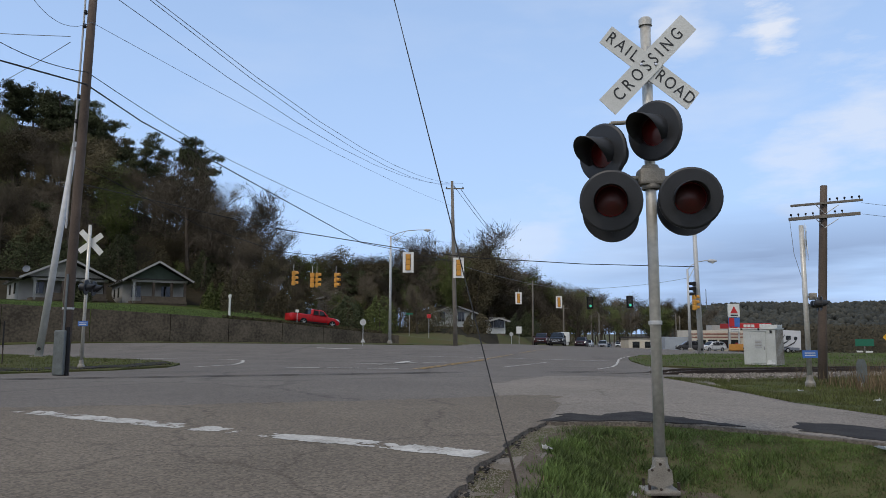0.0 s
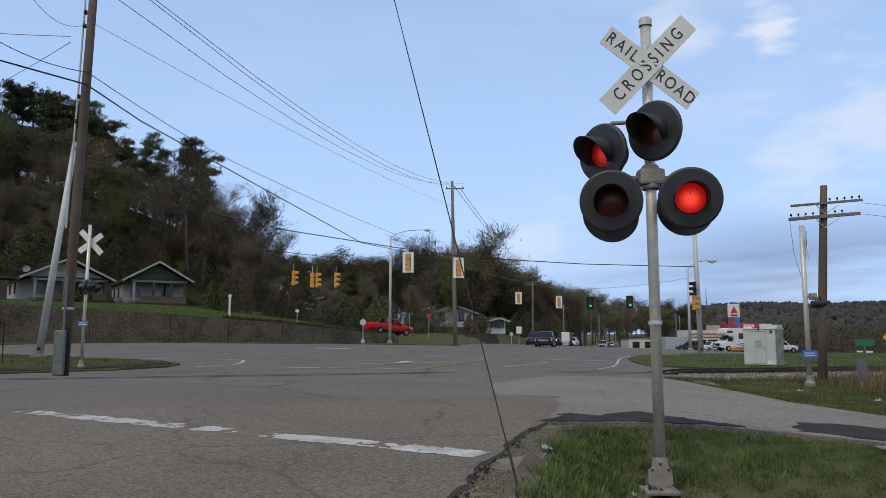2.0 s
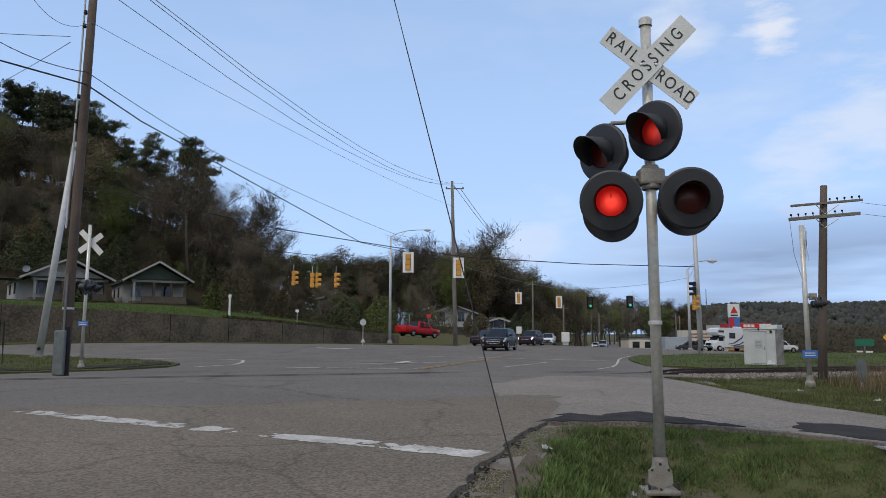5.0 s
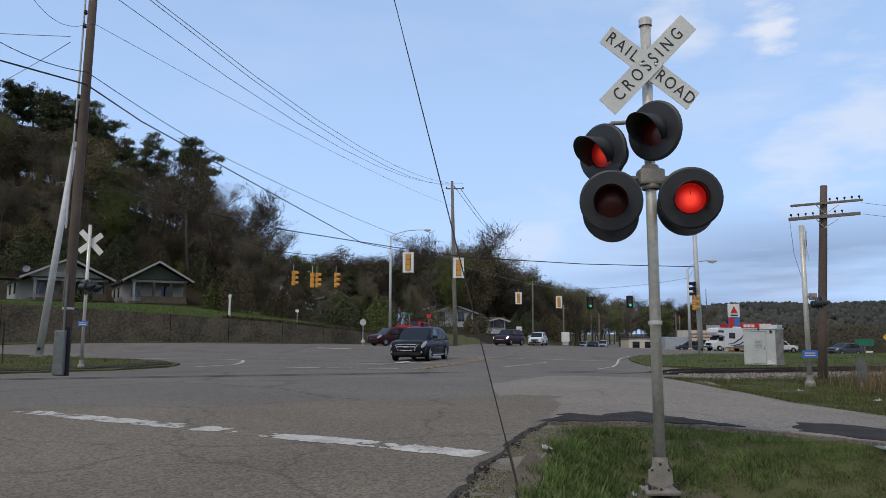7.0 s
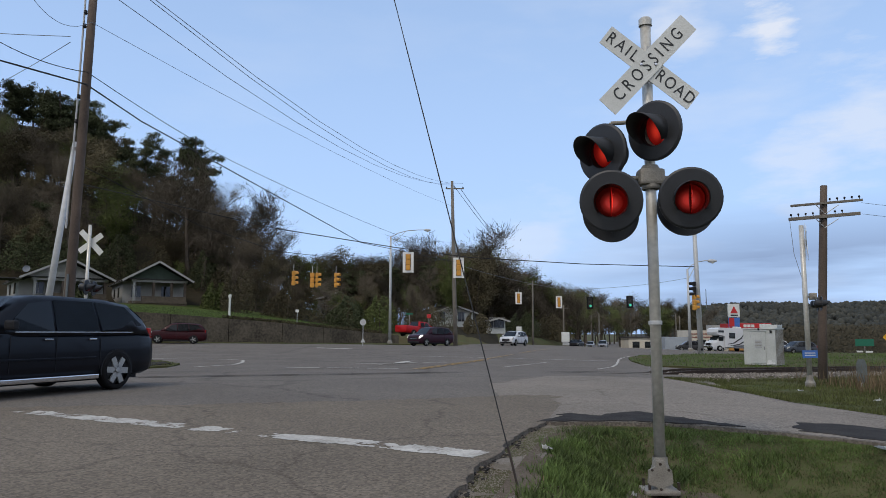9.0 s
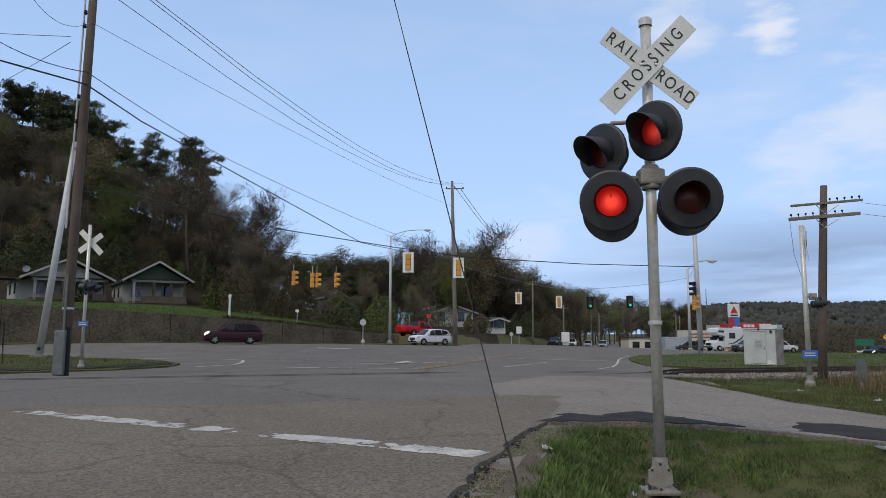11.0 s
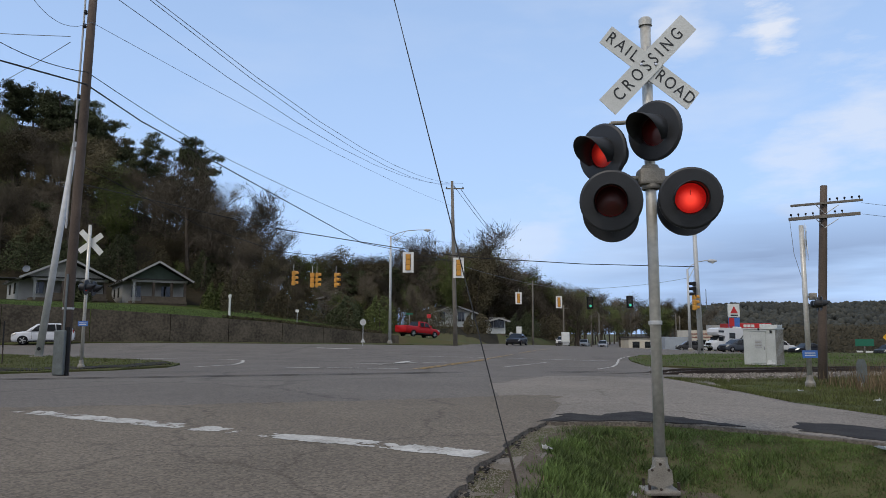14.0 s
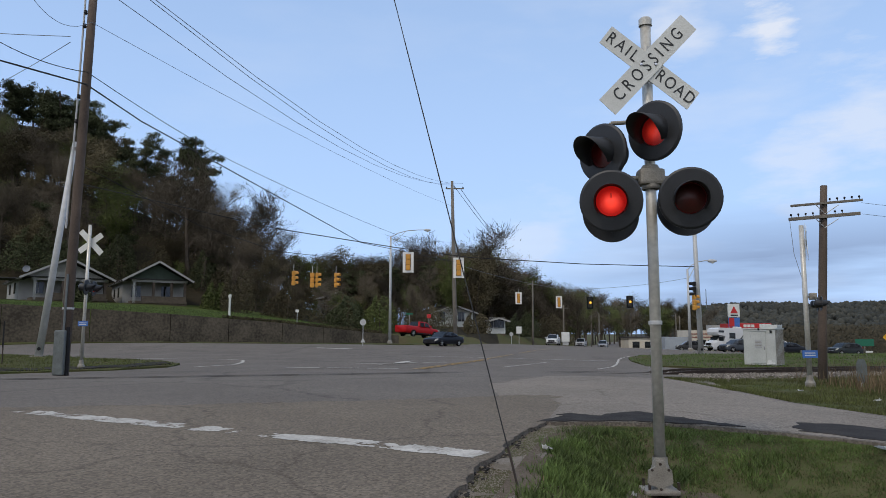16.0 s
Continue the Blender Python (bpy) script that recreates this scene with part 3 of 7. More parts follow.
FARVERGE = [(-80, 38.6), (-37.9, 59), (-25.6, 65), (-16.4, 71), (-9, 76), (-3, 77.4), (0.8, 79), (2.2, 82), (1.2, 86.5), (-3, 84), (-9, 80.2), (-16.4, 74.2), (-25.6, 68.2), (-37.9, 62.2), (-80, 42)]
sheet("grass_verge", FARVERGE, 0.06, M_TURF, 1.2, 0.16, "grass verge below the retaining wall", "grass", rough=0.08)


STRIP = [(16, 7.9), (9.7, 10.5), (7.5, 12.1), (6.95, 14.0), (7.0, 17.2), (8.0, 20.6), (9.5, 22.4), (16, 24), (40, 30), (40, 4)]
sheet("grass_strip", STRIP, -0.02, M_TURF, 0.7, 0.1, "patchy grass between side road and track", "grass", rough=0.05)
SOIL = [(0.1, 4.2), (0.35, 5.2), (0.62, 6.3), (0.95, 7.6), (1.25, 8.4), (1.6, 8.9), (1.95, 8.8), (1.5, 8.1), (0.98, 6.9), (0.75, 5.8), (0.45, 4.2)]
sheet("bare_soil", SOIL, 0.025, M_SOIL, 0.25, 0.03, "bare brown soil at the road edge", "soil", rough=0.03, surf=ground_z)
sheet("bare_soil", [(1.5, 6.1), (1.7, 6.9), (2.1, 7.5), (2.7, 7.4), (3.0, 6.8), (2.9, 6.1), (2.5, 5.4), (1.8, 5.4)], 0.03, M_SOIL, 0.25, 0.03, "bare trodden soil round the signal base", "soil", rough=0.03, surf=ground_z)


def stones(name, count, place, smallest, largest, material, label, category, seed):
    r = random.Random(seed)
    v, f = [], []
    for k in range(count):
        x, y, z = place(r)
        s = r.uniform(smallest, largest)
        i = len(v)
        c, sn = math.cos(k), math.sin(k)
        v += [(x + s * c, y + s * sn, z), (x - s * sn, y + s * c, z), (x - s * c, y - s * sn, z), (x + s * sn, y - s * c, z), (x, y, z + s * r.uniform(0.6, 1.1))]
        f += [(i, i + 1, i + 4), (i + 1, i + 2, i + 4), (i + 2, i + 3, i + 4), (i + 3, i, i + 4)]
    tagged(part(name, (v, f), material), label, category, kind="stuff")


def edge_spot(r):
    y = r.uniform(4.3, 9.6)
    x = lerp([(4.2, -0.2), (5.04, 0.04), (6.24, 0.33), (7.5, 0.7), (8.82, 1.02), (9.7, 1.5)], y) + abs(r.gauss(0, 0.28))
    return x, y, max(ground_z(x, y) + 0.01, grade(x, y) - 0.075 if x < 0.75 + (y - 6) * 0.2 else -9)


stones("edge_gravel", 5200, edge_spot, 0.003, 0.009, M_GRIT, "fine grey gravel along the crumbling road edge", "gravel", 61)


# ---- retaining wall ----
def retaining_wall():
    line = [(-80, 42, 0.7, 4.9), (-60, 51.5, 0.7, 4.5), (-37.9, 62, 0.55, 3.96), (-31.7, 65, 0.5, 3.62), (-25.6, 68, 0.45, 3.25), (-21, 71, 0.4, 2.87), (-16.4, 74, 0.3, 2.48),
            (-12.7, 77, 0.25, 2.05), (-9, 80, 0.25, 1.62), (-5, 82.3, 0.2, 1.2)]
    wall = thing("retaining_wall", Matrix(), "stained grey concrete retaining wall stepping down with the street", "wall", kind="structure")
    for (x0, y0, b0, t0), (x1, y1, b1, t1) in zip(line, line[1:]):
        a, b = Vector((x0, y0)), Vector((x1, y1))
        n = max(1, round((b - a).length / 6.5))
        for i in range(n):
            s0, s1 = i / n, (i + 1) / n
            gap = 0.03 / (b - a).length
            p, q = a.lerp(b, s0 + gap), a.lerp(b, s1 - gap)
            zt0, zt1 = t0 + (t1 - t0) * s0, t0 + (t1 - t0) * s1
            zb = min(b0, b1) - 0.5
            d = (q - p).normalized()
            o = Vector((-d.y, d.x)) * 0.45
            bm = bmesh.new()
            low = [bm.verts.new((*v, zb)) for v in (p, q, q + o, p + o)]
            top = [bm.verts.new((*v, z)) for v, z in ((p, zt0), (q, zt1), (q + o, zt1), (p + o, zt0))]
            bm.faces.new(low[::-1])
            bm.faces.new(top)
            for k in range(4):
                bm.faces.new((low[k], low[(k + 1) % 4], top[(k + 1) % 4], top[k]))
            part("panel", bm, M_CONC, wall)
    return wall


retaining_wall()


# ---- railway ----
TRACK = 0.25
def track_y(x):
    return 22.7 + TRACK * x


def railway():
    ang = math.degrees(math.atan(TRACK))
    track = thing("railway_track", Matrix(), "rusty single railway track on timber ties through the crossing", "railway track", kind="structure")
    for side in (0.0, 1.48):
        pts = [(x, track_y(x) + side, grade(x, track_y(x) + side) + (-0.012 if x < 8 else 0.13)) for x in [-60, -40, -25, -18, -12, -8, -4, 0, 4, 7, 8.5, 10, 13, 17, 25, 40, 70, 110]]
        bm = bmesh.new()
        for w, z0, z1 in ((0.075, -0.02, 0.02), (0.02, -0.11, -0.02), (0.14, -0.13, -0.11)):
            prev = None
            for p in pts:
                ring = [bm.verts.new((p[0], p[1] + s * w / 2, p[2] + z)) for s, z in ((-1, z0), (1, z0), (1, z1), (-1, z1))]
                if prev:
                    for k in range(4):
                        bm.faces.new((prev[k], prev[(k + 1) % 4], ring[(k + 1) % 4], ring[k]))
                prev = ring
        part("rail", bm, M_RAIL, track)
        # flangeway gap filler in the crossing
        strip = bmesh.new()
        prev = None
        for p in pts[:10]:
            ring = [strip.verts.new((p[0], p[1] + s, grade(p[0], p[1] + s) + 0.008)) for s in (-0.06, 0.06)]
            if prev:
                strip.faces.new((prev[0], ring[0], ring[1], prev[1]))
            prev = ring
        part("flangeway", strip, M_PATCH, track)
    tie = box(0.22, 2.6, 0.16, (0, 0, 0), 0.01)
    first = None
    for k in range(110):
        x = 8.4 + k * 0.55
        y = track_y(x) + 0.74
        if first is None:
            first = part("tie", tie, M_TIE, track)
            ob = first
        else:
            ob = new("tie", first.data)
            ob.parent = track
        ob.matrix_basis = pose(x, y, grade(x, y) - 0.14, 0, 0, ang)
    # ballast
    rnd = random.Random(5)
    v, f = [], []
    for k in range(14000):
        x = 8.0 + 40 * rnd.random() ** 1.8
        y = track_y(x) + 0.74 + rnd.gauss(-0.75, 1.0)
        z = grade(x, y) - 0.02 + rnd.uniform(0, 0.03)
        s = rnd.uniform(0.025, 0.06)
        i = len(v)
        c, sn = math.cos(k), math.sin(k)
        v += [(x + s * c, y + s * sn, z), (x - s * sn, y + s * c, z), (x - s * c, y - s * sn, z), (x + s * sn, y - s * c, z), (x, y, z + s * rnd.uniform(0.7, 1.2))]
        f += [(i, i + 1, i + 4), (i + 1, i + 2, i + 4), (i + 2, i + 3, i + 4), (i + 3, i, i + 4)]
    tagged(part("ballast", (v, f), M_STONE), "pale grey crushed stone along the track", "ballast", kind="stuff")


railway()


# ---- crossing signals ----
SWITCH = [2.29 + 0.61 * k for k in range(-2, 24)]


def lamp_unit(parent, m, name="lamp", on=True):
    """A flashing lamp facing -y: backing disc, hood, barrel, self-glowing reflector and the lens that turns its lit
    face out.
    """
    bm = bmesh.new()
    face = pose(0, 0, 0, 90, 0, 0)
    lathe([(0.152, 0.0), (0.16, 0.012), (0.285, 0.012), (0.305, 0.0), (0.305, -0.025), (0.29, -0.02), (0.152, -0.006)], 40, bm, face)
    lathe([(0.152, 0.0), (0.156, -0.24), (0.09, -0.3), (0.0, -0.3)], 28, bm, face)
    unit = part(name, bm, M_BLACK, parent, "matt black round flasher with hood")
    unit.matrix_basis = m
    hood = bmesh.new()
    n = 26
    rings = []
    for layer in (0.0, 0.006):
        for depth in (0.0, 1.0):
            row = []
            for k in range(n + 1):
                a = math.radians(-40 + 260 * k / n)
                reach = 0.2 + 0.13 * math.sin(a) if math.sin(a) > 0 else 0.2 + 0.2 * math.sin(a)
                r = 0.158 + layer
                row.append(hood.verts.new((r * math.cos(a), -0.01 - reach * depth, r * math.sin(a) - 0.02 * depth)))
            rings.append(row)
    for a, b in ((0, 1), (2, 3), (1, 3)):
        for k in range(n):
            hood.faces.new((rings[a][k], rings[a][k + 1], rings[b][k + 1], rings[b][k]))
    part("hood", hood, M_BLACK, unit, smooth=True)
    bowl = bmesh.new()
    lathe([(0.0, -0.19), (0.06, -0.185), (0.11, -0.17), (0.15, -0.14)], 24, bowl, face)
    part("reflector", bowl, M_HALF, unit)
    lens = bmesh.new()
    lathe([(0.0, 0.016), (0.012, 0.0155), (0.05, 0.013), (0.1, 0.007), (0.148, 0.001)], 28, lens, face)
    lathe([(0.0, -0.016), (0.05, -0.013), (0.1, -0.007), (0.148, -0.001)], 28, lens, face)
    lit = part("lens", lens, M_LITSIDE if name == "side_lamp" else M_LIT, unit, "round red lens", True)
    lit.data.materials.append(M_OFF)
    for p in lit.data.polygons:
        p.material_index = 1 if p.center.y > 0 else 0
    if name != "side_lamp":
        part("filament_bar", box(0.012, 0.004, 0.05, (0, -0.019, 0.03)), M_LITBAR, lit)
    lit.matrix_basis = pose(0, 0.012, 0)
    return lit


def letters(text, size, material, parent, m, spread=1.0):
    cu = bpy.data.curves.new("lettering", "FONT")
    cu.body, cu.size, cu.extrude, cu.align_x, cu.align_y, cu.space_character, cu.offset = text, size, 0.001, "CENTER", "CENTER", spread * 1.22, size * 0.004
    tmp = bpy.data.objects.new("lettering", cu)
    scene.collection.objects.link(tmp)
    me = bpy.data.meshes.new_from_object(tmp.evaluated_get(bpy.context.evaluated_depsgraph_get()))
    bpy.data.objects.remove(tmp)
    me.materials.clear()
    me.materials.append(material)
    ob = new("lettering", me)
    ob.parent = parent
    ob.matrix_basis = m @ pose(0, 0, 0, 90, 0, 0) @ Matrix.Diagonal((0.8, 1, 1, 1))
    return ob


def crossbuck(parent, m, with_letters):
    holder = part("crossbuck", plate([(-0.03, -0.2), (0.03, -0.2), (0.03, 0.2), (-0.03, 0.2)], 0.01), M_GALV, parent)
    holder.matrix_basis = m
    for tilt, dy, text, half, dx, dz in ((37.5, -0.012, "rail", 0.57, -0.014, -0.037), (-46.5, -0.024, "crossing", 0.645, -0.028, -0.004)):
        blade = part("blade", plate([(0.005 - half, -0.114), (half - 0.005, -0.114), (half, -0.109), (half, 0.109), (half - 0.005, 0.114), (0.005 - half, 0.114), (-half, 0.109), (-half, -0.109)], 0.006), M_SIGN, holder, "white retroreflective crossbuck blade")
        blade.matrix_basis = pose(dx, dy, dz, 0, tilt, 0)
        if with_letters:
            if text == "rail":
                letters("RAIL", 0.185, M_LETTER, blade, pose(-0.35, -0.0045, 0), 1.12)
                letters("ROAD", 0.185, M_LETTER, blade, pose(0.335, -0.0045, 0), 1.0)
            else:
                letters("CROSSING", 0.185, M_LETTER, blade, pose(0, -0.0045, 0), 1.3)
                for z in (-0.068, 0.068):
                    bolt = part("bolt", lathe([(0.0, 0.008), (0.014, 0.006), (0.018, 0.0)], 10, None, pose(0, -0.004, 0, 90)), M_CHROME, blade)
                    bolt.matrix_basis = pose(-z * 0.8, 0, z * 0.8)
    return holder


FLASH = []


def near_signal():
    s = thing("crossing_signal", pose(2.13, 7.26, 0.03), "grey metal railroad crossing signal with white crossbuck and red flashers", "crossing signal")
    part("mast", tube([(0, 0, -0.06), (0.0, 0, 4.68)], 0.054, 24), M_MAST, s, smooth=True)
    part("cap", lathe([(0.068, 4.63), (0.068, 4.7), (0.05, 4.72), (0.0, 4.725)], 24), M_MAST, s)
    part("band", lathe([(0.064, 1.5), (0.067, 1.51), (0.067, 1.535), (0.064, 1.545)], 24), M_GALV, s)
    bm = bmesh.new()
    lathe([(0.13, 0.1), (0.1, 0.14), (0.085, 0.3), (0.075, 0.33), (0.07, 0.4)], 20, bm)
    base = part("base", bm, M_CAST, s, "cast grey pedestal base", True)
    base.matrix_basis = pose(0, 0, -0.18)
    cover = part("cover", plate([(-0.15, 0.16), (-0.13, 0.14), (-0.05, 0.12), (0.0, 0.05), (0.05, 0.12), (0.13, 0.14), (0.15, 0.16), (0.14, 0.3), (0.06, 0.34), (0.05, 0.4), (-0.05, 0.4), (-0.06, 0.34), (-0.14, 0.3)], 0.03), M_CAST, base)
    cover.matrix_basis = pose(-0.035, -0.11, 0.03) @ Matrix.Diagonal((0.8, 1, 0.86, 1))
    for x, z in ((-0.035, 0.11), (-0.115, 0.29), (0.045, 0.29), (-0.035, 0.345)):
        b = part("bolt", lathe([(0.0, 0.012), (0.012, 0.01), (0.014, 0.0)], 8, None, pose(0, 0, 0, 90)), M_RAIL, base)
        b.matrix_basis = pose(x, -0.125, z)
    bm = bmesh.new()
    box(0.34, 0.3, 0.05, (-0.02, 0, -0.13), 0.02, bm)
    part("flange", bm, M_CAST, s)
    for x in (-0.14, 0.14):
        for y in (-0.11, 0.11):
            part("anchor_bolt", tube([(x, y, -0.4), (x, y, -0.01)], 0.014, 8), M_RAIL, s)
    part("footing", box(0.5, 0.45, 0.3, (0, 0, -0.52), 0.03), M_CONC, s)
    buck = crossbuck(s, pose(0.015, -0.075, 4.18, 0, 0, 4), True)
    # cross arm and junction box
    bm = bmesh.new()
    box(0.26, 0.2, 0.17, (0, 0, 2.92), 0.035, bm)
    lathe([(0.085, 2.88), (0.095, 2.9), (0.095, 3.1), (0.08, 3.13)], 20, bm)
    part("junction_box", bm, M_CAST, s, "cast grey junction box")
    part("arm", tube([(-0.42, 0, 3.0), (0.42, 0, 3.0)], 0.025, 10), M_CAST, s)
    part("bracket", tube([(-0.42, -0.0, 3.0), (-0.42, -0.05, 2.85)], 0.02, 8), M_CAST, s)
    part("bracket", tube([(0.42, -0.0, 3.0), (0.42, -0.05, 2.85)], 0.02, 8), M_CAST, s)
    part("arm", tube([(-0.36, 0.14, 3.62), (0.0, 0.06, 3.62), (0.16, -0.12, 3.6)], 0.022, 10), M_CAST, s)
    part("bracket", tube([(-0.36, 0.14, 3.62), (-0.4, 0.1, 3.36)], 0.02, 8), M_CAST, s)
    # forward pair, the pair turned to the side road, and the pair facing away
    FLASH.append((lamp_unit(s, pose(-0.49, -0.34, 2.7, 6, 0, -14)), 1))
    FLASH.append((lamp_unit(s, pose(0.285, -0.34, 2.73, 6, 0, -14)), 0))
    FLASH.append((lamp_unit(s, pose(-0.485, 0.02, 3.27, 4, 0, -52), "side_lamp"), 0))
    FLASH.append((lamp_unit(s, pose(0.0, -0.18, 3.45, 4, 0, -49), "side_lamp"), 1))
    lamp_unit(s, pose(-0.34, 0.34, 2.68, 4, 0, 184))
    lamp_unit(s, pose(0.46, 0.34, 2.75, 4, 0, 178))
    return s


near_signal()


def far_signal(name_pose, buck_turn, lamps_turn, lamp_z, buck_z, mast_h, lean, label, tag, lamp_size=1.0, aside=0.0):
    s = thing("crossing_signal", name_pose, label, "crossing signal")
    top = Vector((lean * mast_h, 0, mast_h))
    part("mast", tube([(0, 0, 0.1), tuple(top)], 0.065, 16), M_MAST, s, smooth=True)
    part("base", lathe([(0.13, 0.0), (0.13, 0.1), (0.09, 0.16), (0.075, 0.3)], 14), M_CAST, s, "cast pedestal base")
    off = Vector((lean * buck_z, 0, buck_z))
    b = crossbuck(s, Matrix.Translation(off) @ pose(0, 0, 0, 0, 0, buck_turn) @ pose(0, -0.08, 0), False)
    arm = Matrix.Translation((lean * lamp_z + aside, 0, lamp_z)) @ pose(0, 0, 0, 0, 0, lamps_turn)
    a = part("arm", tube([(-0.42 * lamp_size, 0, 0.12), (0.42 * lamp_size, 0, 0.12), (0.0, 0, 0.12), (0.0, aside, 0.12)] if aside else [(-0.42, 0, 0.12), (0.42, 0, 0.12)], 0.025, 8), M_CAST, s)
    a.matrix_basis = arm
    a = part("junction_box", box(0.24, 0.18, 0.18, (0, 0, 0.04), 0.03), M_CAST, s)
    a.matrix_basis = arm
    for k, x in enumerate((-0.4, 0.4)):
        lit = lamp_unit(s, arm @ pose(x * lamp_size, -0.16, -0.12 * lamp_size, 4) @ Matrix.Scale(lamp_size, 4))
        FLASH.append((lit, k))
    tab = part("tag", plate([(-0.2, -0.1), (0.2, -0.1), (0.2, 0.1), (-0.2, 0.1)], 0.01), M_BLUE, s, "small blue notice plate")
    tab.matrix_basis = Matrix.Translation((lean * tag, 0, tag)) @ pose(0, -0.08, 0)
    for dz in (0.03, -0.03):
        part("line", plate([(-0.14, dz - 0.012), (0.14, dz - 0.012), (0.14, dz + 0.012), (-0.14, dz + 0.012)], 0.004, None, pose(0, -0.008, 0)), M_SIGN, tab)
    return s


far_signal(pose(-14.4, 29, 0.08), 180, 96, 3.3, 5.05, 5.75, 0.008, "railroad crossing signal seen from behind on the grass island", 1.75)
far_signal(pose(9.7, 19.3, 0.05), 66, 72, 2.25, 3.85, 4.3, 0.0, "leaning grey railroad crossing signal with edge-on crossbuck", 0.85, 0.62, 0.2)


# ---- poles and wires ----
def wood_pole(foot, top, r0, r1, label, material=M_WOOD, name="utility_pole"):
    p = thing(name, Matrix.Translation(foot), label, "utility pole")
    d = Vector(top) - Vector(foot)
    part("shaft", tube([(0, 0, -0.6), tuple(d * 0.3), tuple(d * 0.65), tuple(d)], [r0, r0 * 0.9, (r0 + r1) / 2, r1], 14), material, p, smooth=True)
    return p, d


pole, d = wood_pole((-12.82, 24.6, 0.05), (-12.5, 24.6, 15.2), 0.175, 0.13, "tall leaning brown wooden utility pole on the island")
part("meter_box", box(0.36, 0.2, 1.5, (-0.02, -0.25, 0.0), 0.05), M_BOX, pole, "weathered grey conduit box")
part("conduit", tube([(0.2, -0.16, -0.2), (0.2, -0.15, 1.0), (0.17, -0.14, 1.6)], 0.06, 8), M_PLASTIC, pole)
part("conduit", tube([(0.05, -0.21, 1.4), (0.06, -0.2, 2.4), (0.07, -0.19, 3.4)], 0.04, 8), M_BOX, pole)
part("strap", lathe([(0.185, 0), (0.19, 0.02), (0.19, 0.05), (0.185, 0.07)], 14, None, Matrix.Translation((0.05, 0, 2.2))), M_GALV, pole)
part("conduit", tube([(-0.2, 0.02, 5.0), (-0.06, 0.0, 9.5), (0.02, -0.02, 13.5)], 0.035, 8), M_GALV, pole)
for z in (8.7, 9.6, 12.2, 12.7):
    part("insulator", lathe([(0.05, 0), (0.07, 0.05), (0.05, 0.1), (0.06, 0.14), (0.0, 0.15)], 10, None, Matrix.Translation((d.x * z / d.z - 0.2, -0.05, z))), M_PLASTIC, pole)
pole2, d2 = wood_pole((1.34, 78, 0.3), (1.0, 78, 18.1), 0.24, 0.15, "grey wooden utility pole beyond the junction", M_GREYWOOD)
part("crossarm", box(2.0, 0.12, 0.12, (d2.x + 0.3, 0, 16.9), 0.01), M_GREYWOOD, pole2)
for x in (-0.6, 0.3, 1.2):
    part("insulator", lathe([(0.05, 0), (0.08, 0.06), (0.05, 0.12), (0.0, 0.2)], 8, None, Matrix.Translation((d2.x + x, 0, 17.02))), M_PLASTIC, pole2)
pole3, d3 = wood_pole((-40.5, 77, 3.5), (-39.8, 77, 18.2), 0.22, 0.15, "grey wooden pole behind the island, with a crossarm", M_GREYWOOD)
part("crossarm", box(2.4, 0.12, 0.12, (d3.x - 0.6, 0, 14.2), 0.01), M_GREYWOOD, pole3)


for k, (x, y, h) in enumerate(((14.6, 118, 10.5), (21.6, 130, 7.5), (37, 172, 8.5), (58.5, 182, 9.5), (64, 196, 9.5), (46, 225, 10), (75, 290, 11))):
    far_pole, fd = wood_pole((x, y, ground_z(x, y)), (x + 0.1, y, ground_z(x, y) + h), 0.16, 0.11, "far grey wooden utility pole beside the road", M_GREYWOOD)
    part("crossarm", box(1.8, 0.1, 0.1, (fd.x, 0, h - 0.7)), M_GREYWOOD, far_pole)


def line_pole():
    p, d = wood_pole((11.4, 22.0, -0.05), (11.83, 22.0, 6.0), 0.14, 0.1, "brown wooden railway line pole with two crossarms", M_WOOD, "line_pole")
    for z, x0, x1, tilt, w in ((5.45, -1.07, 1.15, -5, 0.07), (5.02, -1.12, 1.08, -5, 0.1)):
        arm = part("crossarm", box(x1 - x0, 0.09, w, ((x0 + x1) / 2, -0.12, 0), 0.008), M_GREYWOOD, p)
        arm.matrix_basis = pose(d.x * z / d.z, 0, z, 0, tilt, 0)
        for k in range(10):
            x = x0 + 0.08 + k * (x1 - x0 - 0.16) / 9
            if (z > 5.2 and k < 4) or (z < 5.2 and k > 7) or abs(x) < 0.15:
                continue
            pin = part("insulator", lathe([(0.01, w), (0.012, w + 0.05), (0.03, w + 0.055), (0.033, w + 0.085), (0.02, w + 0.11), (0.0, w + 0.115)], 8, None, Matrix.Translation((x, -0.12, 0))), M_PLASTIC, arm)
        for s in (-1, 1):
            part("brace", tube([(d.x * (z - 0.3) / d.z, -0.1, z - 0.3), (d.x * z / d.z + s * 0.38, -0.17, z - s * 0.03)], 0.012, 6), M_GALV, p)
    return p


line_pole()


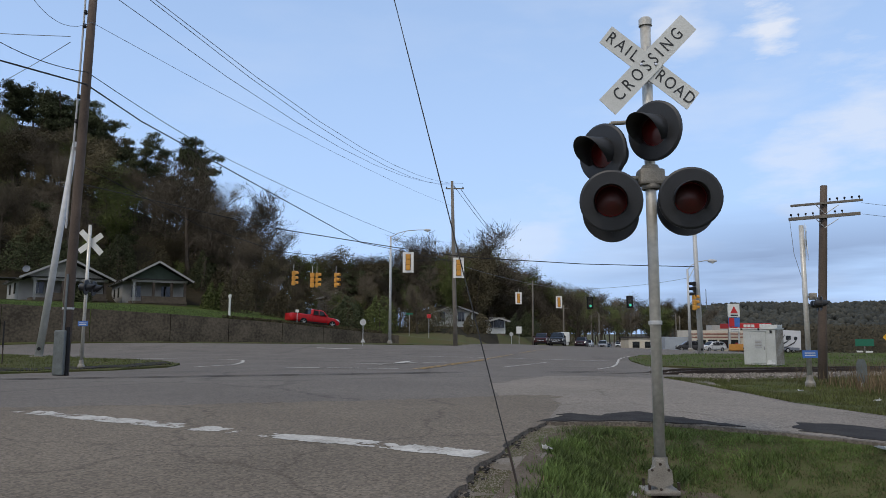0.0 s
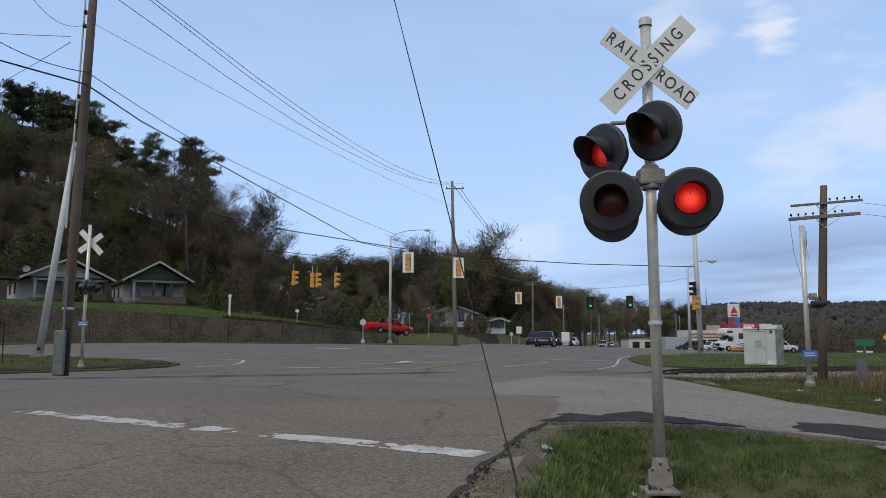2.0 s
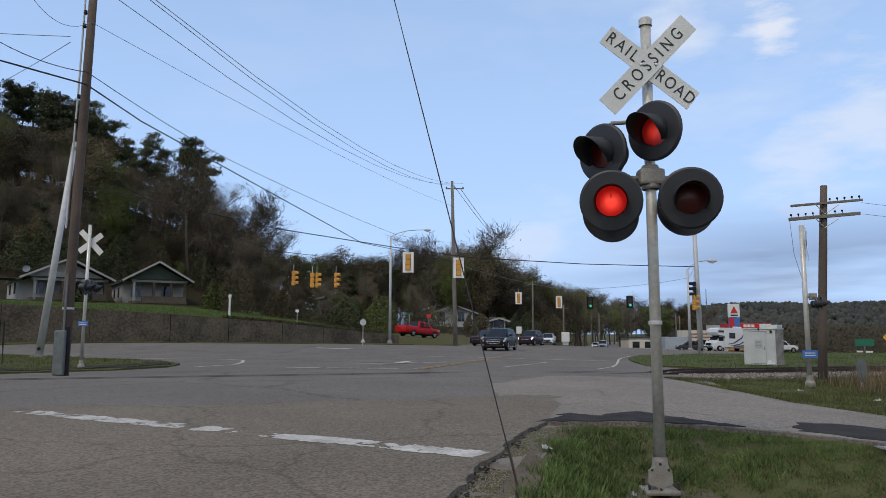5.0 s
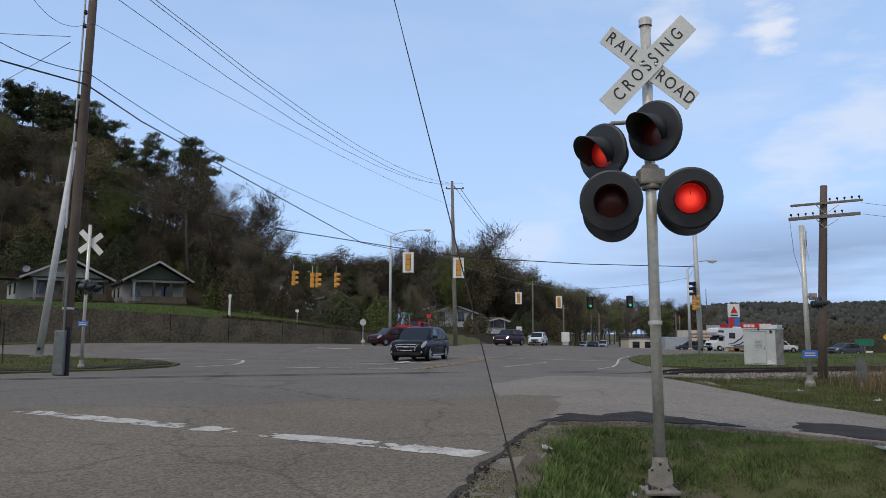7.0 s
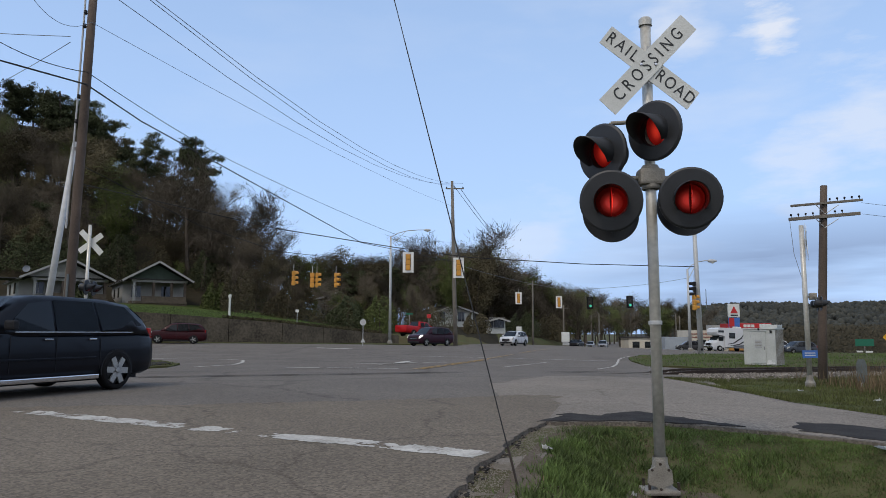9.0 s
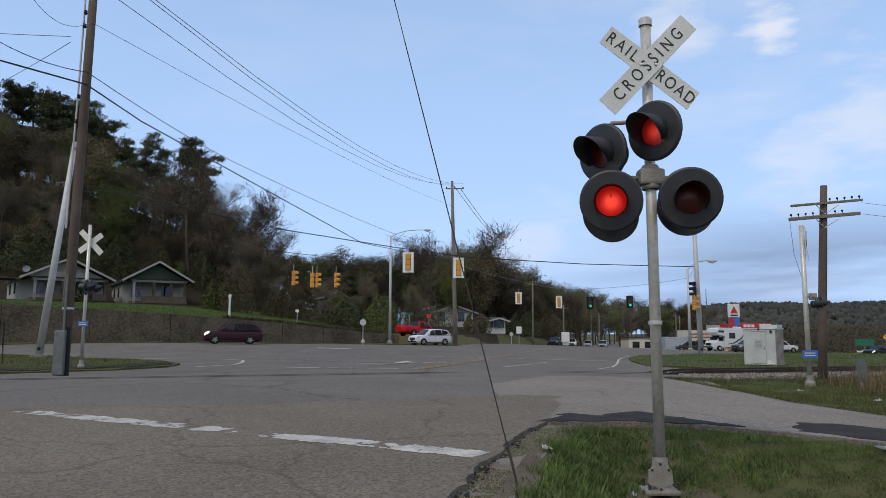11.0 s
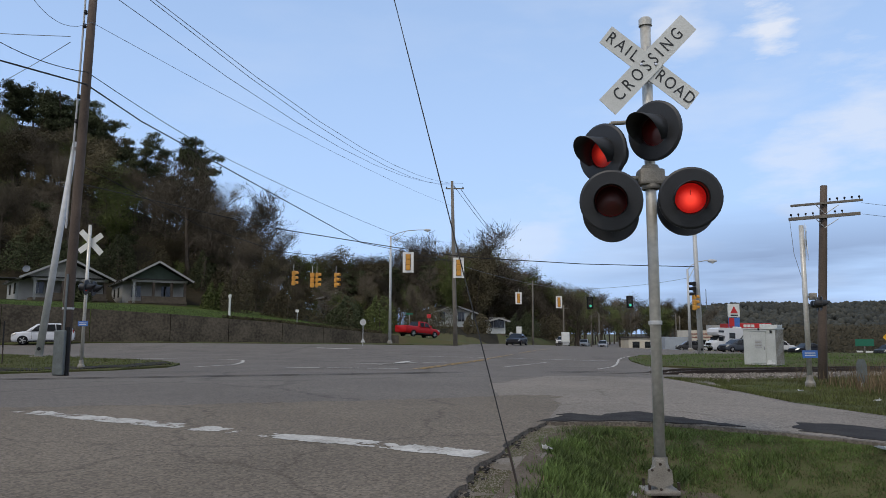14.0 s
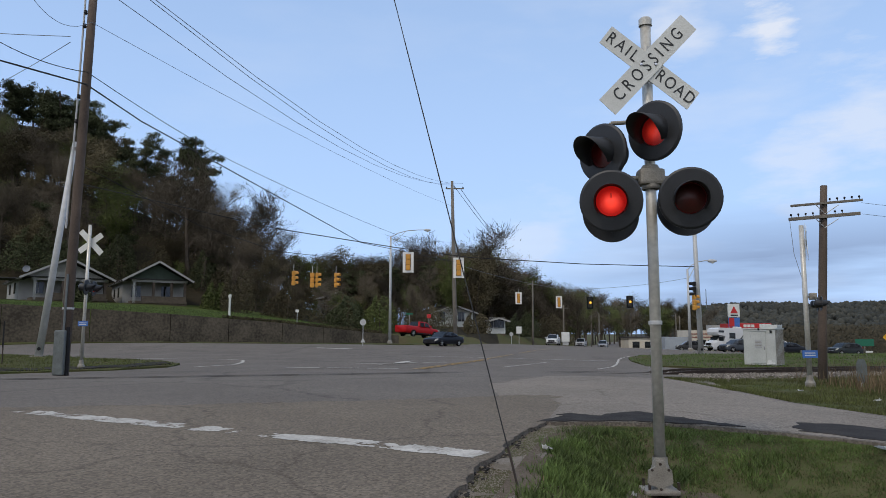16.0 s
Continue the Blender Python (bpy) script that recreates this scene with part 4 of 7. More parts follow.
def strain_pole(foot, top, r0, r1, label):
    p = thing("signal_pole", Matrix.Translation(foot), label, "steel pole")
    d = Vector(top) - Vector(foot)
    part("shaft", tube([(0, 0, 0), tuple(d * 0.5), tuple(d)], [r0, (r0 + r1) / 2, r1], 18), M_GALV, p, smooth=True)
    part("base_plate", box(r0 * 3.2, r0 * 3.2, 0.06, (0, 0, -0.02), 0.01), M_CAST, p)
    part("handhole", plate(disc(r0 * 0.45, 12), 0.04, None, pose(d.x * 0.08, -r0, d.z * 0.035)), M_PLASTIC, p)
    part("collar", lathe([(r1 * 1.3, -0.12), (r1 * 1.3, 0.12)], 14, None, Matrix.Translation(d * 0.97)), M_CAST, p)
    part("cap", lathe([(r1 * 1.05, -0.03), (r1 * 0.8, 0.06), (0, 0.1)], 14, None, Matrix.Translation(d)), M_GALV, p)
    return p


strain_pole((-23.9, 43, 0.08), (-22.5, 43, 13.0), 0.22, 0.15, "leaning galvanised steel signal strain pole")
strain_pole((17.75, 50, 0.0), (17.6, 50, 9.8), 0.19, 0.13, "galvanised steel signal strain pole on the median")


def street_lamp(foot, h, arm, r, label):
    p = thing("street_lamp", Matrix.Translation(foot), label, "street lamp", "street lamps")
    part("shaft", tube([(0, 0, 0), (0, 0, h)], [r, r * 0.6], 14), M_GALV, p, smooth=True)
    part("base", lathe([(r * 1.6, 0.0), (r * 1.6, 0.2), (r * 1.05, 0.3)], 14), M_CAST, p)
    up = [(0, 0, h - 0.1), (arm * 0.2, 0, h + 0.32), (arm * 0.5, 0, h + 0.6), (arm * 0.8, 0, h + 0.68), (arm, 0, h + 0.68)]
    part("arm", tube(up, 0.04, 8), M_GALV, p, smooth=True)
    part("brace", tube([(0, 0, h - 0.9), (arm * 0.2, 0, h - 0.25), (arm * 0.45, 0, h + 0.55)], 0.025, 6), M_GALV, p)
    bm = bmesh.new()
    lathe([(0.0, -0.02), (0.1, 0.0), (0.15, 0.2), (0.12, 0.55), (0.05, 0.7), (0.0, 0.72)], 12, bm, pose(arm - 0.1, 0, h + 0.66, 0, 90, 0))
    head = part("head", bm, M_GALV, p, "cobra-head luminaire")
    part("lens", lathe([(0.14, 0.0), (0.1, -0.12), (0.0, -0.16)], 12, None, Matrix.Translation((arm + 0.25, 0, h + 0.6))), M_SIGN, head)
    return p


street_lamp((-5.6, 76.5, 0.38), 11.4, 3.7, 0.16, "tall galvanised street lamp with a curved arm")
street_lamp((19.75, 58, 0.0), 6.6, 1.8, 0.13, "galvanised street lamp behind the signal pole")


def cable(points, r, material=M_CABLE, label="thin black overhead utility cable", sag=0.0, name="cable"):
    pts = []
    for a, b in zip(points, points[1:]):
        a, b = Vector(a), Vector(b)
        for k in range(8):
            s = k / 8
            p = a.lerp(b, s)
            p.z -= sag * 4 * s * (1 - s)
            pts.append(p)
    pts.append(Vector(points[-1]))
    return tagged(part(name, tube(pts, r, 6), material), label, "cable")


cable([(-17, 16, 9.9), (-14.06, 22, 10.05), (-12.5, 24.4, 10.11), (-13.79, 32, 11.07), (-6.83, 60, 8.99), (-4.38, 66, 9.1), (1.1, 78, 9.2)], 0.028, label="thick black bundled telephone cable")
cable([(-17.5, 16, 10.8), (-14.1, 22, 10.65), (-12.5, 24.4, 10.56), (-11.67, 40, 11.0), (-4.79, 72, 11.36), (1.0, 78, 11.3)], 0.014, sag=0.15)
cable([(-16, 12, 11), (-13.12, 22, 12.07), (-12.45, 24.4, 12.39), (0.99, 78, 15.32)], 0.009, M_WIREGREY, "thin grey overhead power line", 0.45)
for a, b in (((-10.4, 22, 12.07), (0.7, 78, 17.85)), ((-9.4, 22, 12.07), (1.3, 78, 17.66)), ((-9.22, 22, 12.07), (2.2, 78, 17.85))):
    d0 = Vector(a) + (Vector(a) - Vector(b)) * 0.35
    cable([tuple(d0), a, b], 0.012, M_WIREGREY, "thin grey overhead power line", 1.65)
for z, x in ((17.6, 1.2), (17.3, 1.9)):
    cable([(x, 78, z), (x + 11.6, 130, z - 2.6), (x + 40, 240, z - 5)], 0.03, M_WIREGREY, "thin grey overhead power line", 0.5)
cable([(-30, 30, 15.5), (-13.27, 24.6, 11.95)], 0.012, M_WIREGREY, "thin grey slack service wire", 0.2)
cable([(-26, 36, 12.8), (-13.26, 24.6, 11.74)], 0.012, M_WIREGREY, "thin grey slack service wire", 0.2)
cable([(-22.6, 43, 10.6), (-10.72, 46, 8.15), (-3.12, 47, 7.05), (1.74, 48, 6.5), (9.5, 49, 6.15), (17.6, 50, 6.05)], 0.03, label="black signal span wire across the junction")
cable([(-22.4, 43, 11.8), (-16.5, 48, 8.7), (-12.5, 54, 7.6), (-6, 66, 7.9), (1.2, 78, 9.5)], 0.022, label="black signal span wire across the junction")
cable([(1.2, 78, 9.0), (14, 82, 6.4), (28.8, 85, 7.9)], 0.02, M_WIREGREY, "thin grey far signal span wire", 0.3)
cable([(10.71, 22, 4.95), (10.3, 21, 3.76), (9.83, 19.5, 2.6)], 0.008, M_WIREGREY, "thin drooping grey wire on pole")
for z in (5.35, 5.0):
    cable([(12.9, 21.9, z + 0.1), (19, 22, z - 0.6), (40, 24, z + 1.0)], 0.006, M_WIREGREY, "thin grey line wire")
guy = cable([(0.58, 5.6, 0.23), (-0.47, 6.6, 4.64), (-2.4, 8.44, 13.14)], 0.0052, label="black steel guy wire anchored in the verge", name="guy_wire")
part("anchor_rod", tube([(0.66, 5.52, -0.15), (0.58, 5.6, 0.23), (0.5, 5.68, 0.58)], 0.01, 8), M_RAIL, guy)


# ---- traffic signals ----
def signal_head(m, label, plate_on, lit=None, dark=False):
    """Three sections, facing -y when unturned; hangs from its top at z = 0.62."""
    s = thing("traffic_signal", m, label, "traffic signal", "traffic signals over the junction")
    shell = M_PLASTIC if dark else M_SIGNAL
    for k in range(3):
        z = 0.36 - k * 0.36
        sec = part("section", box(0.3, 0.2, 0.35, (0, 0.02, z - 0.175), 0.06), shell, s)
        colour = (M_LENSDARK, M_LENSDARK, M_LENSDARK)[k]
        lens = part("lens", lathe([(0.0, 0.03), (0.08, 0.022), (0.145, 0.0)], 16, None, pose(0, -0.08, z, 90)), colour, sec, smooth=True)
        v = bmesh.new()
        n = 12
        rows = [[v.verts.new((0.155 * math.cos(a), y, z + 0.155 * math.sin(a))) for a in (math.radians(-20 + 220 * i / n) for i in range(n + 1))] for y in (-0.08, -0.3)]
        for i in range(n):
            v.faces.new((rows[0][i], rows[0][i + 1], rows[1][i + 1], rows[1][i]))
        part("visor", v, shell, sec)
    part("hanger", tube([(0, 0.02, 0.5), (0, 0.02, 1.0)], 0.02, 6), M_GALV, s)
    if plate_on:
        w, t = 0.36, 0.13
        out = [(-w, -0.68), (w, -0.68), (w, 0.68), (-w, 0.68)]
        bp = bmesh.new()
        for x0, x1, z0, z1 in ((-w, -0.175, -0.68, 0.68), (0.175, w, -0.68, 0.68), (-0.175, 0.175, 0.545, 0.68), (-0.175, 0.175, -0.68, -0.545)):
            plate([(x0, z0), (x1, z0), (x1, z1), (x0, z1)], 0.008, bp)
        part("backplate", bp, M_BACKPLATE, s, "pale louvred backplate")
    return s


YEL = "yellow three-section traffic signal hanging from the span wire"
signal_head(pose(-2.3, 47.3, 6.1, 0, 0, 180), "yellow traffic signal with pale backplate seen from behind", True)
signal_head(pose(1.05, 48, 5.8, 0, 0, 186), "yellow traffic signal with pale backplate seen from behind", True)
signal_head(pose(-10.9, 52.5, 5.45, 0, 0, 130), YEL, False)
signal_head(pose(-9.55, 52.5, 5.3, 0, 0, 185), YEL, False)
signal_head(pose(-9.2, 52.5, 5.3, 0, 0, 100), YEL, False)
signal_head(pose(-7.8, 52.5, 5.3, 0, 0, 75), YEL, False)
signal_head(pose(8.7, 83, 5.45, 0, 0, 180), "far yellow traffic signal with pale backplate", True)
signal_head(pose(13.35, 83, 5.0, 0, 0, 180), "far yellow traffic signal with pale backplate", True)
FAR_HEADS = [signal_head(pose(16.3, 80, 4.8), "dark traffic signal with a lit lens over the far lanes", True, dark=True),
             signal_head(pose(20.7, 80, 4.9), "dark traffic signal with a lit lens over the far lanes", True, dark=True)]
signal_head(pose(17.3, 49.6, 4.45, 0, 0, -95), "dark traffic signal beside the steel pole", False, dark=True)
signal_head(pose(17.3, 49.6, 3.55, 0, 0, 100), "dark yellow traffic signal beside the steel pole", False)
signal_lamps = []
for head in FAR_HEADS:
    for b in [c for c in head.children if c.name.startswith("backplate")]:
        b.data.materials[0] = M_PLASTIC
    for k, (z, lit) in enumerate(((0.0, M_AMBERLIT), (-0.36, M_GREENLIT))):
        bm = bmesh.new()
        lathe([(0.0, 0.02), (0.12, 0.012), (0.14, 0.0)], 16, bm, pose(0, 0, 0, 90))
        lathe([(0.0, -0.02), (0.12, -0.012), (0.14, 0.0)], 16, bm, pose(0, 0, 0, 90))
        ob = part("lamp", bm, lit, head, "round coloured lens")
        ob.data.materials.append(M_LENSDARK)
        for p in ob.data.polygons:
            p.material_index = 1 if p.center.y > 0 else 0
        ob.matrix_basis = pose(0, -0.27, z)
        signal_lamps.append((ob, k, z))


# ---- cabinet beside the track ----
def relay_cabinet():
    c = thing("relay_cabinet", pose(13.95, 31.6, -0.05, 0, 0, -42), "dented silver aluminium relay cabinet on short legs beside the track", "cabinet")
    part("body", box(1.32, 1.1, 1.52, (0, 0, 0.14), 0.02), M_SILVER, c)
    door = part("door", box(0.6, 0.03, 1.34, (-0.02, -0.565, 0.22), 0.012), M_SILVER, c, "shut aluminium door")
    part("vent", box(0.3, 0.012, 0.36, (-0.02, -0.586, 0.86), 0.003), M_GALV, door)
    for k in range(5):
        part("slat", box(0.27, 0.014, 0.022, (-0.02, -0.594, 0.9 + 0.062 * k)), M_CAST, door)
    part("handle", box(0.03, 0.03, 0.14, (0.22, -0.595, 0.8), 0.006), M_CHROME, door)
    for z in (0.4, 1.3):
        part("hinge", box(0.03, 0.02, 0.12, (-0.33, -0.575, z)), M_GALV, door)
    part("drip_edge", box(0.66, 0.06, 0.03, (-0.02, -0.57, 1.585), 0.006), M_GALV, c)
    part("roof", box(1.38, 1.17, 0.05, (0, 0, 1.66), 0.015), M_SILVER, c)
    part("raised_top", box(0.62, 0.7, 0.15, (0.36, 0.1, 1.71), 0.02), M_SILVER, c)
    part("lamp", box(0.08, 0.06, 0.12, (0.5, -0.57, 1.5), 0.01), M_PLASTIC, c)
    part("lifting_eye", box(0.08, 0.05, 0.1, (0.0, -0.56, 1.62), 0.01), M_PLASTIC, c)
    part("plate", plate([(0.26, 0.18), (0.64, 0.18), (0.6, 0.26), (0.52, 0.25), (0.45, 0.36), (0.34, 0.34), (0.3, 0.25)], 0.01, None, pose(0, -0.56, 0.02)), M_LITTER, c, "white torn notice")
    for k in range(7):
        part("seam", box(0.03, 0.05, 1.46, (0.665, -0.45 + 0.15 * k, 0.17)), M_CAST, c)
    for x in (-0.57, 0.57):
        for y in (-0.46, 0.46):
            part("leg", box(0.09, 0.09, 0.2, (x, y, -0.05)), M_GALV, c)
    return c


relay_cabinet()


# ---- signs ----
def post_sign(m, outline, z, material, h, label, name="road_sign", material_post=M_GALV, extra=None, r=0.03):
    s = thing(name, m, label, "road sign")
    part("post", tube([(0, 0.03, -0.1), (0, 0.03, h)], r, 6), material_post, s)
    b = part("panel", plate(outline, 0.012, None, pose(0, 0, z)), material, s)
    if extra:
        extra(b)
    return s


octo = [(0.3 * math.cos(math.radians(22.5 + 45 * k)), 0.3 * math.sin(math.radians(22.5 + 45 * k))) for k in range(8)]
diamond = [(0, -0.62), (0.62, 0), (0, 0.62), (-0.62, 0)]
def rect(w, h):
    return [(-w / 2, -h / 2), (w / 2, -h / 2), (w / 2, h / 2), (-w / 2, h / 2)]


post_sign(pose(-7.4, 67, 0.3), octo, 2.15, M_GALV, 2.5, "back of an octagonal stop sign, bare metal", extra=lambda b: part("panel_top", plate([(-0.22, 0.3), (0.22, 0.3), (0.0, 0.75)], 0.01), M_GALV, b))
post_sign(pose(-1.8, 92, 1.0), rect(0.5, 0.5), 2.6, M_RED, 2.9, "small red sign beyond the verge")
post_sign(pose(-4.3, 92, 1.0), rect(0.9, 0.2), 2.9, M_SIGNGREEN, 3.0, "green street name sign")
post_sign(pose(10.9, 104, 0.0), rect(0.75, 1.0), 1.9, M_SIGN, 2.2, "white rectangular road sign")
post_sign(pose(10.0, 106, 0.0), octo, 1.3, M_GALV, 1.6, "round grey back of a road sign")
post_sign(pose(38.2, 62, -0.95), diamond, 2.05, M_SIGNYEL, 2.6, "yellow diamond warning sign with black arrow", extra=lambda b: part("arrow", plate([(-0.25, -0.2), (-0.05, -0.2), (-0.05, 0.1), (0.2, 0.1), (0.2, -0.05), (0.42, 0.2), (0.2, 0.4), (0.2, 0.28), (-0.25, 0.28)], 0.006, None, pose(0, -0.01, 0)), M_LETTER, b))
post_sign(pose(72, 124, -1.9), rect(3.2, 1.2), 1.75, M_SIGNGREEN, 2.2, "green highway guide sign", extra=lambda b: [part("bar", plate(rect(w, 0.28), 0.006, None, pose(x, -0.012, z)), M_SIGN, b) for w, x, z in ((1.1, -0.9, 0.25), (1.2, 0.7, 0.2), (1.6, -0.4, -0.3))])
post_sign(pose(10.85, 18.9, -0.02), [(-0.13, -0.3), (0.13, -0.3), (0.14, 0.15), (0.08, 0.3), (-0.08, 0.3), (-0.14, 0.15)], 0.5, M_BOX, 0.6, "weathered grey back of a low trackside sign")
post_sign(pose(-20.0, 33.0, 0.0), rect(0.06, 1.2), 1.4, M_PLASTIC, 2.0, "thin dark metal marker post", "marker_post", M_RAIL)
post_sign(pose(-23.5, 79.5, 2.9), rect(0.35, 0.3), 2.6, M_SIGN, 2.8, "white marker post with cap", "marker_post", M_SIGN, r=0.12)
post_sign(pose(-15.5, 76.8, 2.2), rect(0.35, 0.3), 1.6, M_SIGN, 1.7, "small white marker on the bank", "marker_post", M_GALV)


# ---- filling station and far shops ----
def pylon_sign():
    s = thing("pylon_sign", pose(48.2, 120, -1.6), "white filling station pylon sign with red triangle", "sign")
    for x in (-0.75, 0.75):
        part("post", tube([(x, 0, 0), (x, 0, 7.5)], 0.14, 8), M_GALV, s)
    p = part("panel", box(1.9, 0.3, 2.2, (0, -0.16, 5.7), 0.03), M_SIGN, s)
    part("triangle", plate([(-0.62, 0), (0.62, 0), (0.0, 1.15)], 0.03, None, pose(0, -0.34, 6.35)), M_RED, p)
    part("bar", plate(rect(1.2, 0.24), 0.02, None, pose(0, -0.33, 6.0)), M_LETTER, p)
    q = part("price_panel", box(1.8, 0.28, 1.5, (0, -0.15, 4.1), 0.03), M_BLUE, s)
    part("red_half", box(0.85, 0.06, 1.4, (-0.45, -0.31, 4.15)), M_RED, q)
    part("panel", box(1.8, 0.28, 0.7, (0, -0.15, 3.2), 0.02), M_SIGN, s)
    for z in (3.4, 3.65):
        part("bar", plate(rect(1.4, 0.09), 0.02, None, pose(0, -0.3, z)), M_WIREGREY, s)


pylon_sign()


def station():
    s = thing("filling_station", pose(53, 138, -2.0), "low cream filling station shop with red-edged canopy", "building")
    part("wall", box(14, 8, 4.0, (1.8, 6, 0), 0.05), M_CREAM, s)
    part("annex", box(4.6, 6, 2.7, (-7.6, 6, 0), 0.05), M_ANNEX, s, "pale blue-grey metal annex")
    for z in (2.6, 3.2):
        part("stripe", box(14.1, 0.1, 0.2, (1.8, 1.97, z)), M_DULLRED, s, "dull red stripe")
    part("parapet", box(4, 3, 1.0, (1.5, 5, 4.0), 0.03), M_WHITEWALL, s)
    for x in (-3.2, -1.0, 1.2, 3.4):
        part("window", box(1.8, 0.1, 1.6, (x, 1.95, 0.6)), M_DARKWIN, s)
    can = part("canopy", box(7, 6, 0.9, (2.5, -5, 4.3), 0.05), M_RED, s, "red and white flat canopy")
    for k in range(3):
        part("emblem", plate(rect(0.55, 0.5), 0.02, None, pose(1.2 + 0.7 * k, -8.05, 4.75)), M_SIGN, can)
    part("emblem", box(2.0, 0.05, 0.7, (4.8, -8.04, 4.4)), M_SIGN, can)
    for x in (-0.5, 2.5, 5.5):
        part("column", box(0.35, 0.35, 4.3, (x, -5, 0)), M_WHITEWALL, s)
    for x in (1, 4):
        part("pump", box(0.7, 0.5, 1.7, (x, -5, 0), 0.05), M_RED, s)


station()


def shop(m, w, h, wall, label):
    s = thing("shop", m, label, "building")
    part("wall", box(w, 8, h, (0, 4, 0), 0.04), wall, s)
    part("roof", box(w + 0.6, 8.6, 0.3, (0, 4, h)), M_ROOF, s)
    for k in range(int(w / 3)):
        part("window", box(1.7, 0.1, 1.5, (-w / 2 + 1.8 + 3 * k, -0.03, 0.8)), M_DARKWIN, s)


shop(pose(51, 178, -2.9), 11, 3.2, M_CREAM, "long low white shop with dark windows far down the road")
barrier = thing("barrier", pose(45.2, 112, -1.35), "orange construction barrier on the forecourt", "barrier")
part("board", box(2.2, 0.25, 1.0, (0, 0, 0.15), 0.05), M_ORANGE, barrier)
part("foot", box(2.4, 0.5, 0.15, (0, 0, 0), 0.03), M_PLASTIC, barrier)


# ---- houses ----
def house(m, w, dpt, wall_h, rise, wall, gable, label, porch=True, shed=False):
    s = thing("house", m, label, "house")
    part("wall", box(w, dpt, wall_h, (0, dpt / 2, 0), 0.03), wall, s)
    part("foundation", box(w * 0.99, dpt + (2.5 if porch else 0), 1.4, (0, dpt / 2 - (1.25 if porch else 0), -1.4)), M_STONEWALL, s)
    g = part("gable", plate([(-w / 2, 0), (w / 2, 0), (0, rise)], 0.2, None, pose(0, 0.1, wall_h)), gable, s)
    over = 0.55
    for sgn in (-1, 1):
        bm = bmesh.new()
        a = math.atan2(rise, w / 2)
        ln = math.hypot(w / 2, rise) + over
        ext = 2.9 if porch else 0.0
        box(ln, dpt + 1.6 + ext, 0.16, (0, 0, 0), 0.01, bm)
        roof = part("roof", bm, M_ROOF, s)
        roof.matrix_basis = Matrix.Translation((sgn * (ln / 2) * math.cos(a), dpt / 2 - 0.2 - ext / 2, wall_h + rise - (ln / 2) * math.sin(a))) @ pose(0, 0, 0, 0, math.degrees(a) * sgn, 0)
        fas = part("fascia", box(ln, 0.08, 0.24, (0, -(dpt / 2 + 0.86 + ext / 2), -0.06)), M_WHITEWALL, roof, "white fascia board")
    if porch:
        for k in range(9):
            part("rafter_end", box(0.5, 0.1, 0.14, (-w / 2 - 0.3, -2.2 + k * (dpt + 2.2) / 8, wall_h - 0.3)), M_WHITEWALL, s)
        for y in (dpt * 0.3, dpt * 0.7):
            side = part("window", box(0.1, 1.0, 1.3, (-w / 2 - 0.03, y, 0.9)), M_DARKWIN, s)
            part("frame", box(0.06, 1.2, 0.1, (-w / 2 - 0.06, y, 2.2)), M_WHITEWALL, side)
    for x in (-w * 0.28, w * 0.2):
        win = part("window", box(1.1, 0.1, 1.4, (x, -0.04, 0.9)), M_DARKWIN, s)
        part("frame", box(1.3, 0.06, 0.1, (x, -0.06, 2.32)), M_WHITEWALL, win)
        part("frame", box(0.06, 0.06, 1.4, (x, -0.08, 0.9)), M_WHITEWALL, win)
        part("sill", box(1.3, 0.12, 0.08, (x, -0.08, 0.82)), M_WHITEWALL, win)
    if porch:
        part("porch_floor", box(w * 0.9, 2.6, 0.3, (w * 0.05, -1.3, 0)), M_STONEWALL, s)
        part("porch_wall", box(w * 0.72, 0.3, 0.9, (w * 0.12, -2.5, 0.0)), M_STONEWALL, s)
        part("porch_beam", box(w * 0.9, 0.25, 0.3, (w * 0.05, -2.45, wall_h - 0.3)), M_WHITEWALL, s)
        for x in (-w * 0.36, -0.4, w * 0.24, w * 0.46):
            part("porch_post", box(0.3, 0.3, wall_h - 0.3, (x, -2.45, 0), 0.02), M_WHITEWALL if x < -1 else M_WOOD, s)
        pg = part("porch_roof", box(w * 0.98, 2.9, 0.14, (w * 0.02, -1.35, wall_h)), M_ROOF, s)
        part("porch_gable", plate([(-w * 0.44, 0), (w * 0.44, 0), (0, rise * 0.84)], 0.15, None, pose(0, -2.6, wall_h + 0.14)), gable, s)
    if porch:
        part("chimney", box(0.7, 0.7, 2.0, (w * 0.15, dpt * 0.6, wall_h + rise * 0.35)), M_STONEWALL, s)
    return s


house(pose(-38.2, 95, ground_z(-38.2, 93) + 0.05, 0, 0, 31), 7.6, 11, 3.0, 2.2, M_WHITEWALL, M_GREENWALL, "small white bungalow with green gable and stone porch on the bank")
far_house = house(pose(-47.6, 90, ground_z(-47.6, 88) + 0.05, 0, 0, 38), 9.5, 10, 2.7, 2.3, M_WHITEWALL, M_WHITEWALL, "white bungalow with a deep porch on the bank")
part("carport_roof", box(5.5, 4.5, 0.14, (-7.0, 0.5, 2.5)), M_ROOF, far_house, "low flat carport roof")
for x, y in ((-9.5, -1.5), (-9.5, 2.5)):
    part("carport_post", box(0.12, 0.12, 2.5, (x, y, 0)), M_WHITEWALL, far_house)
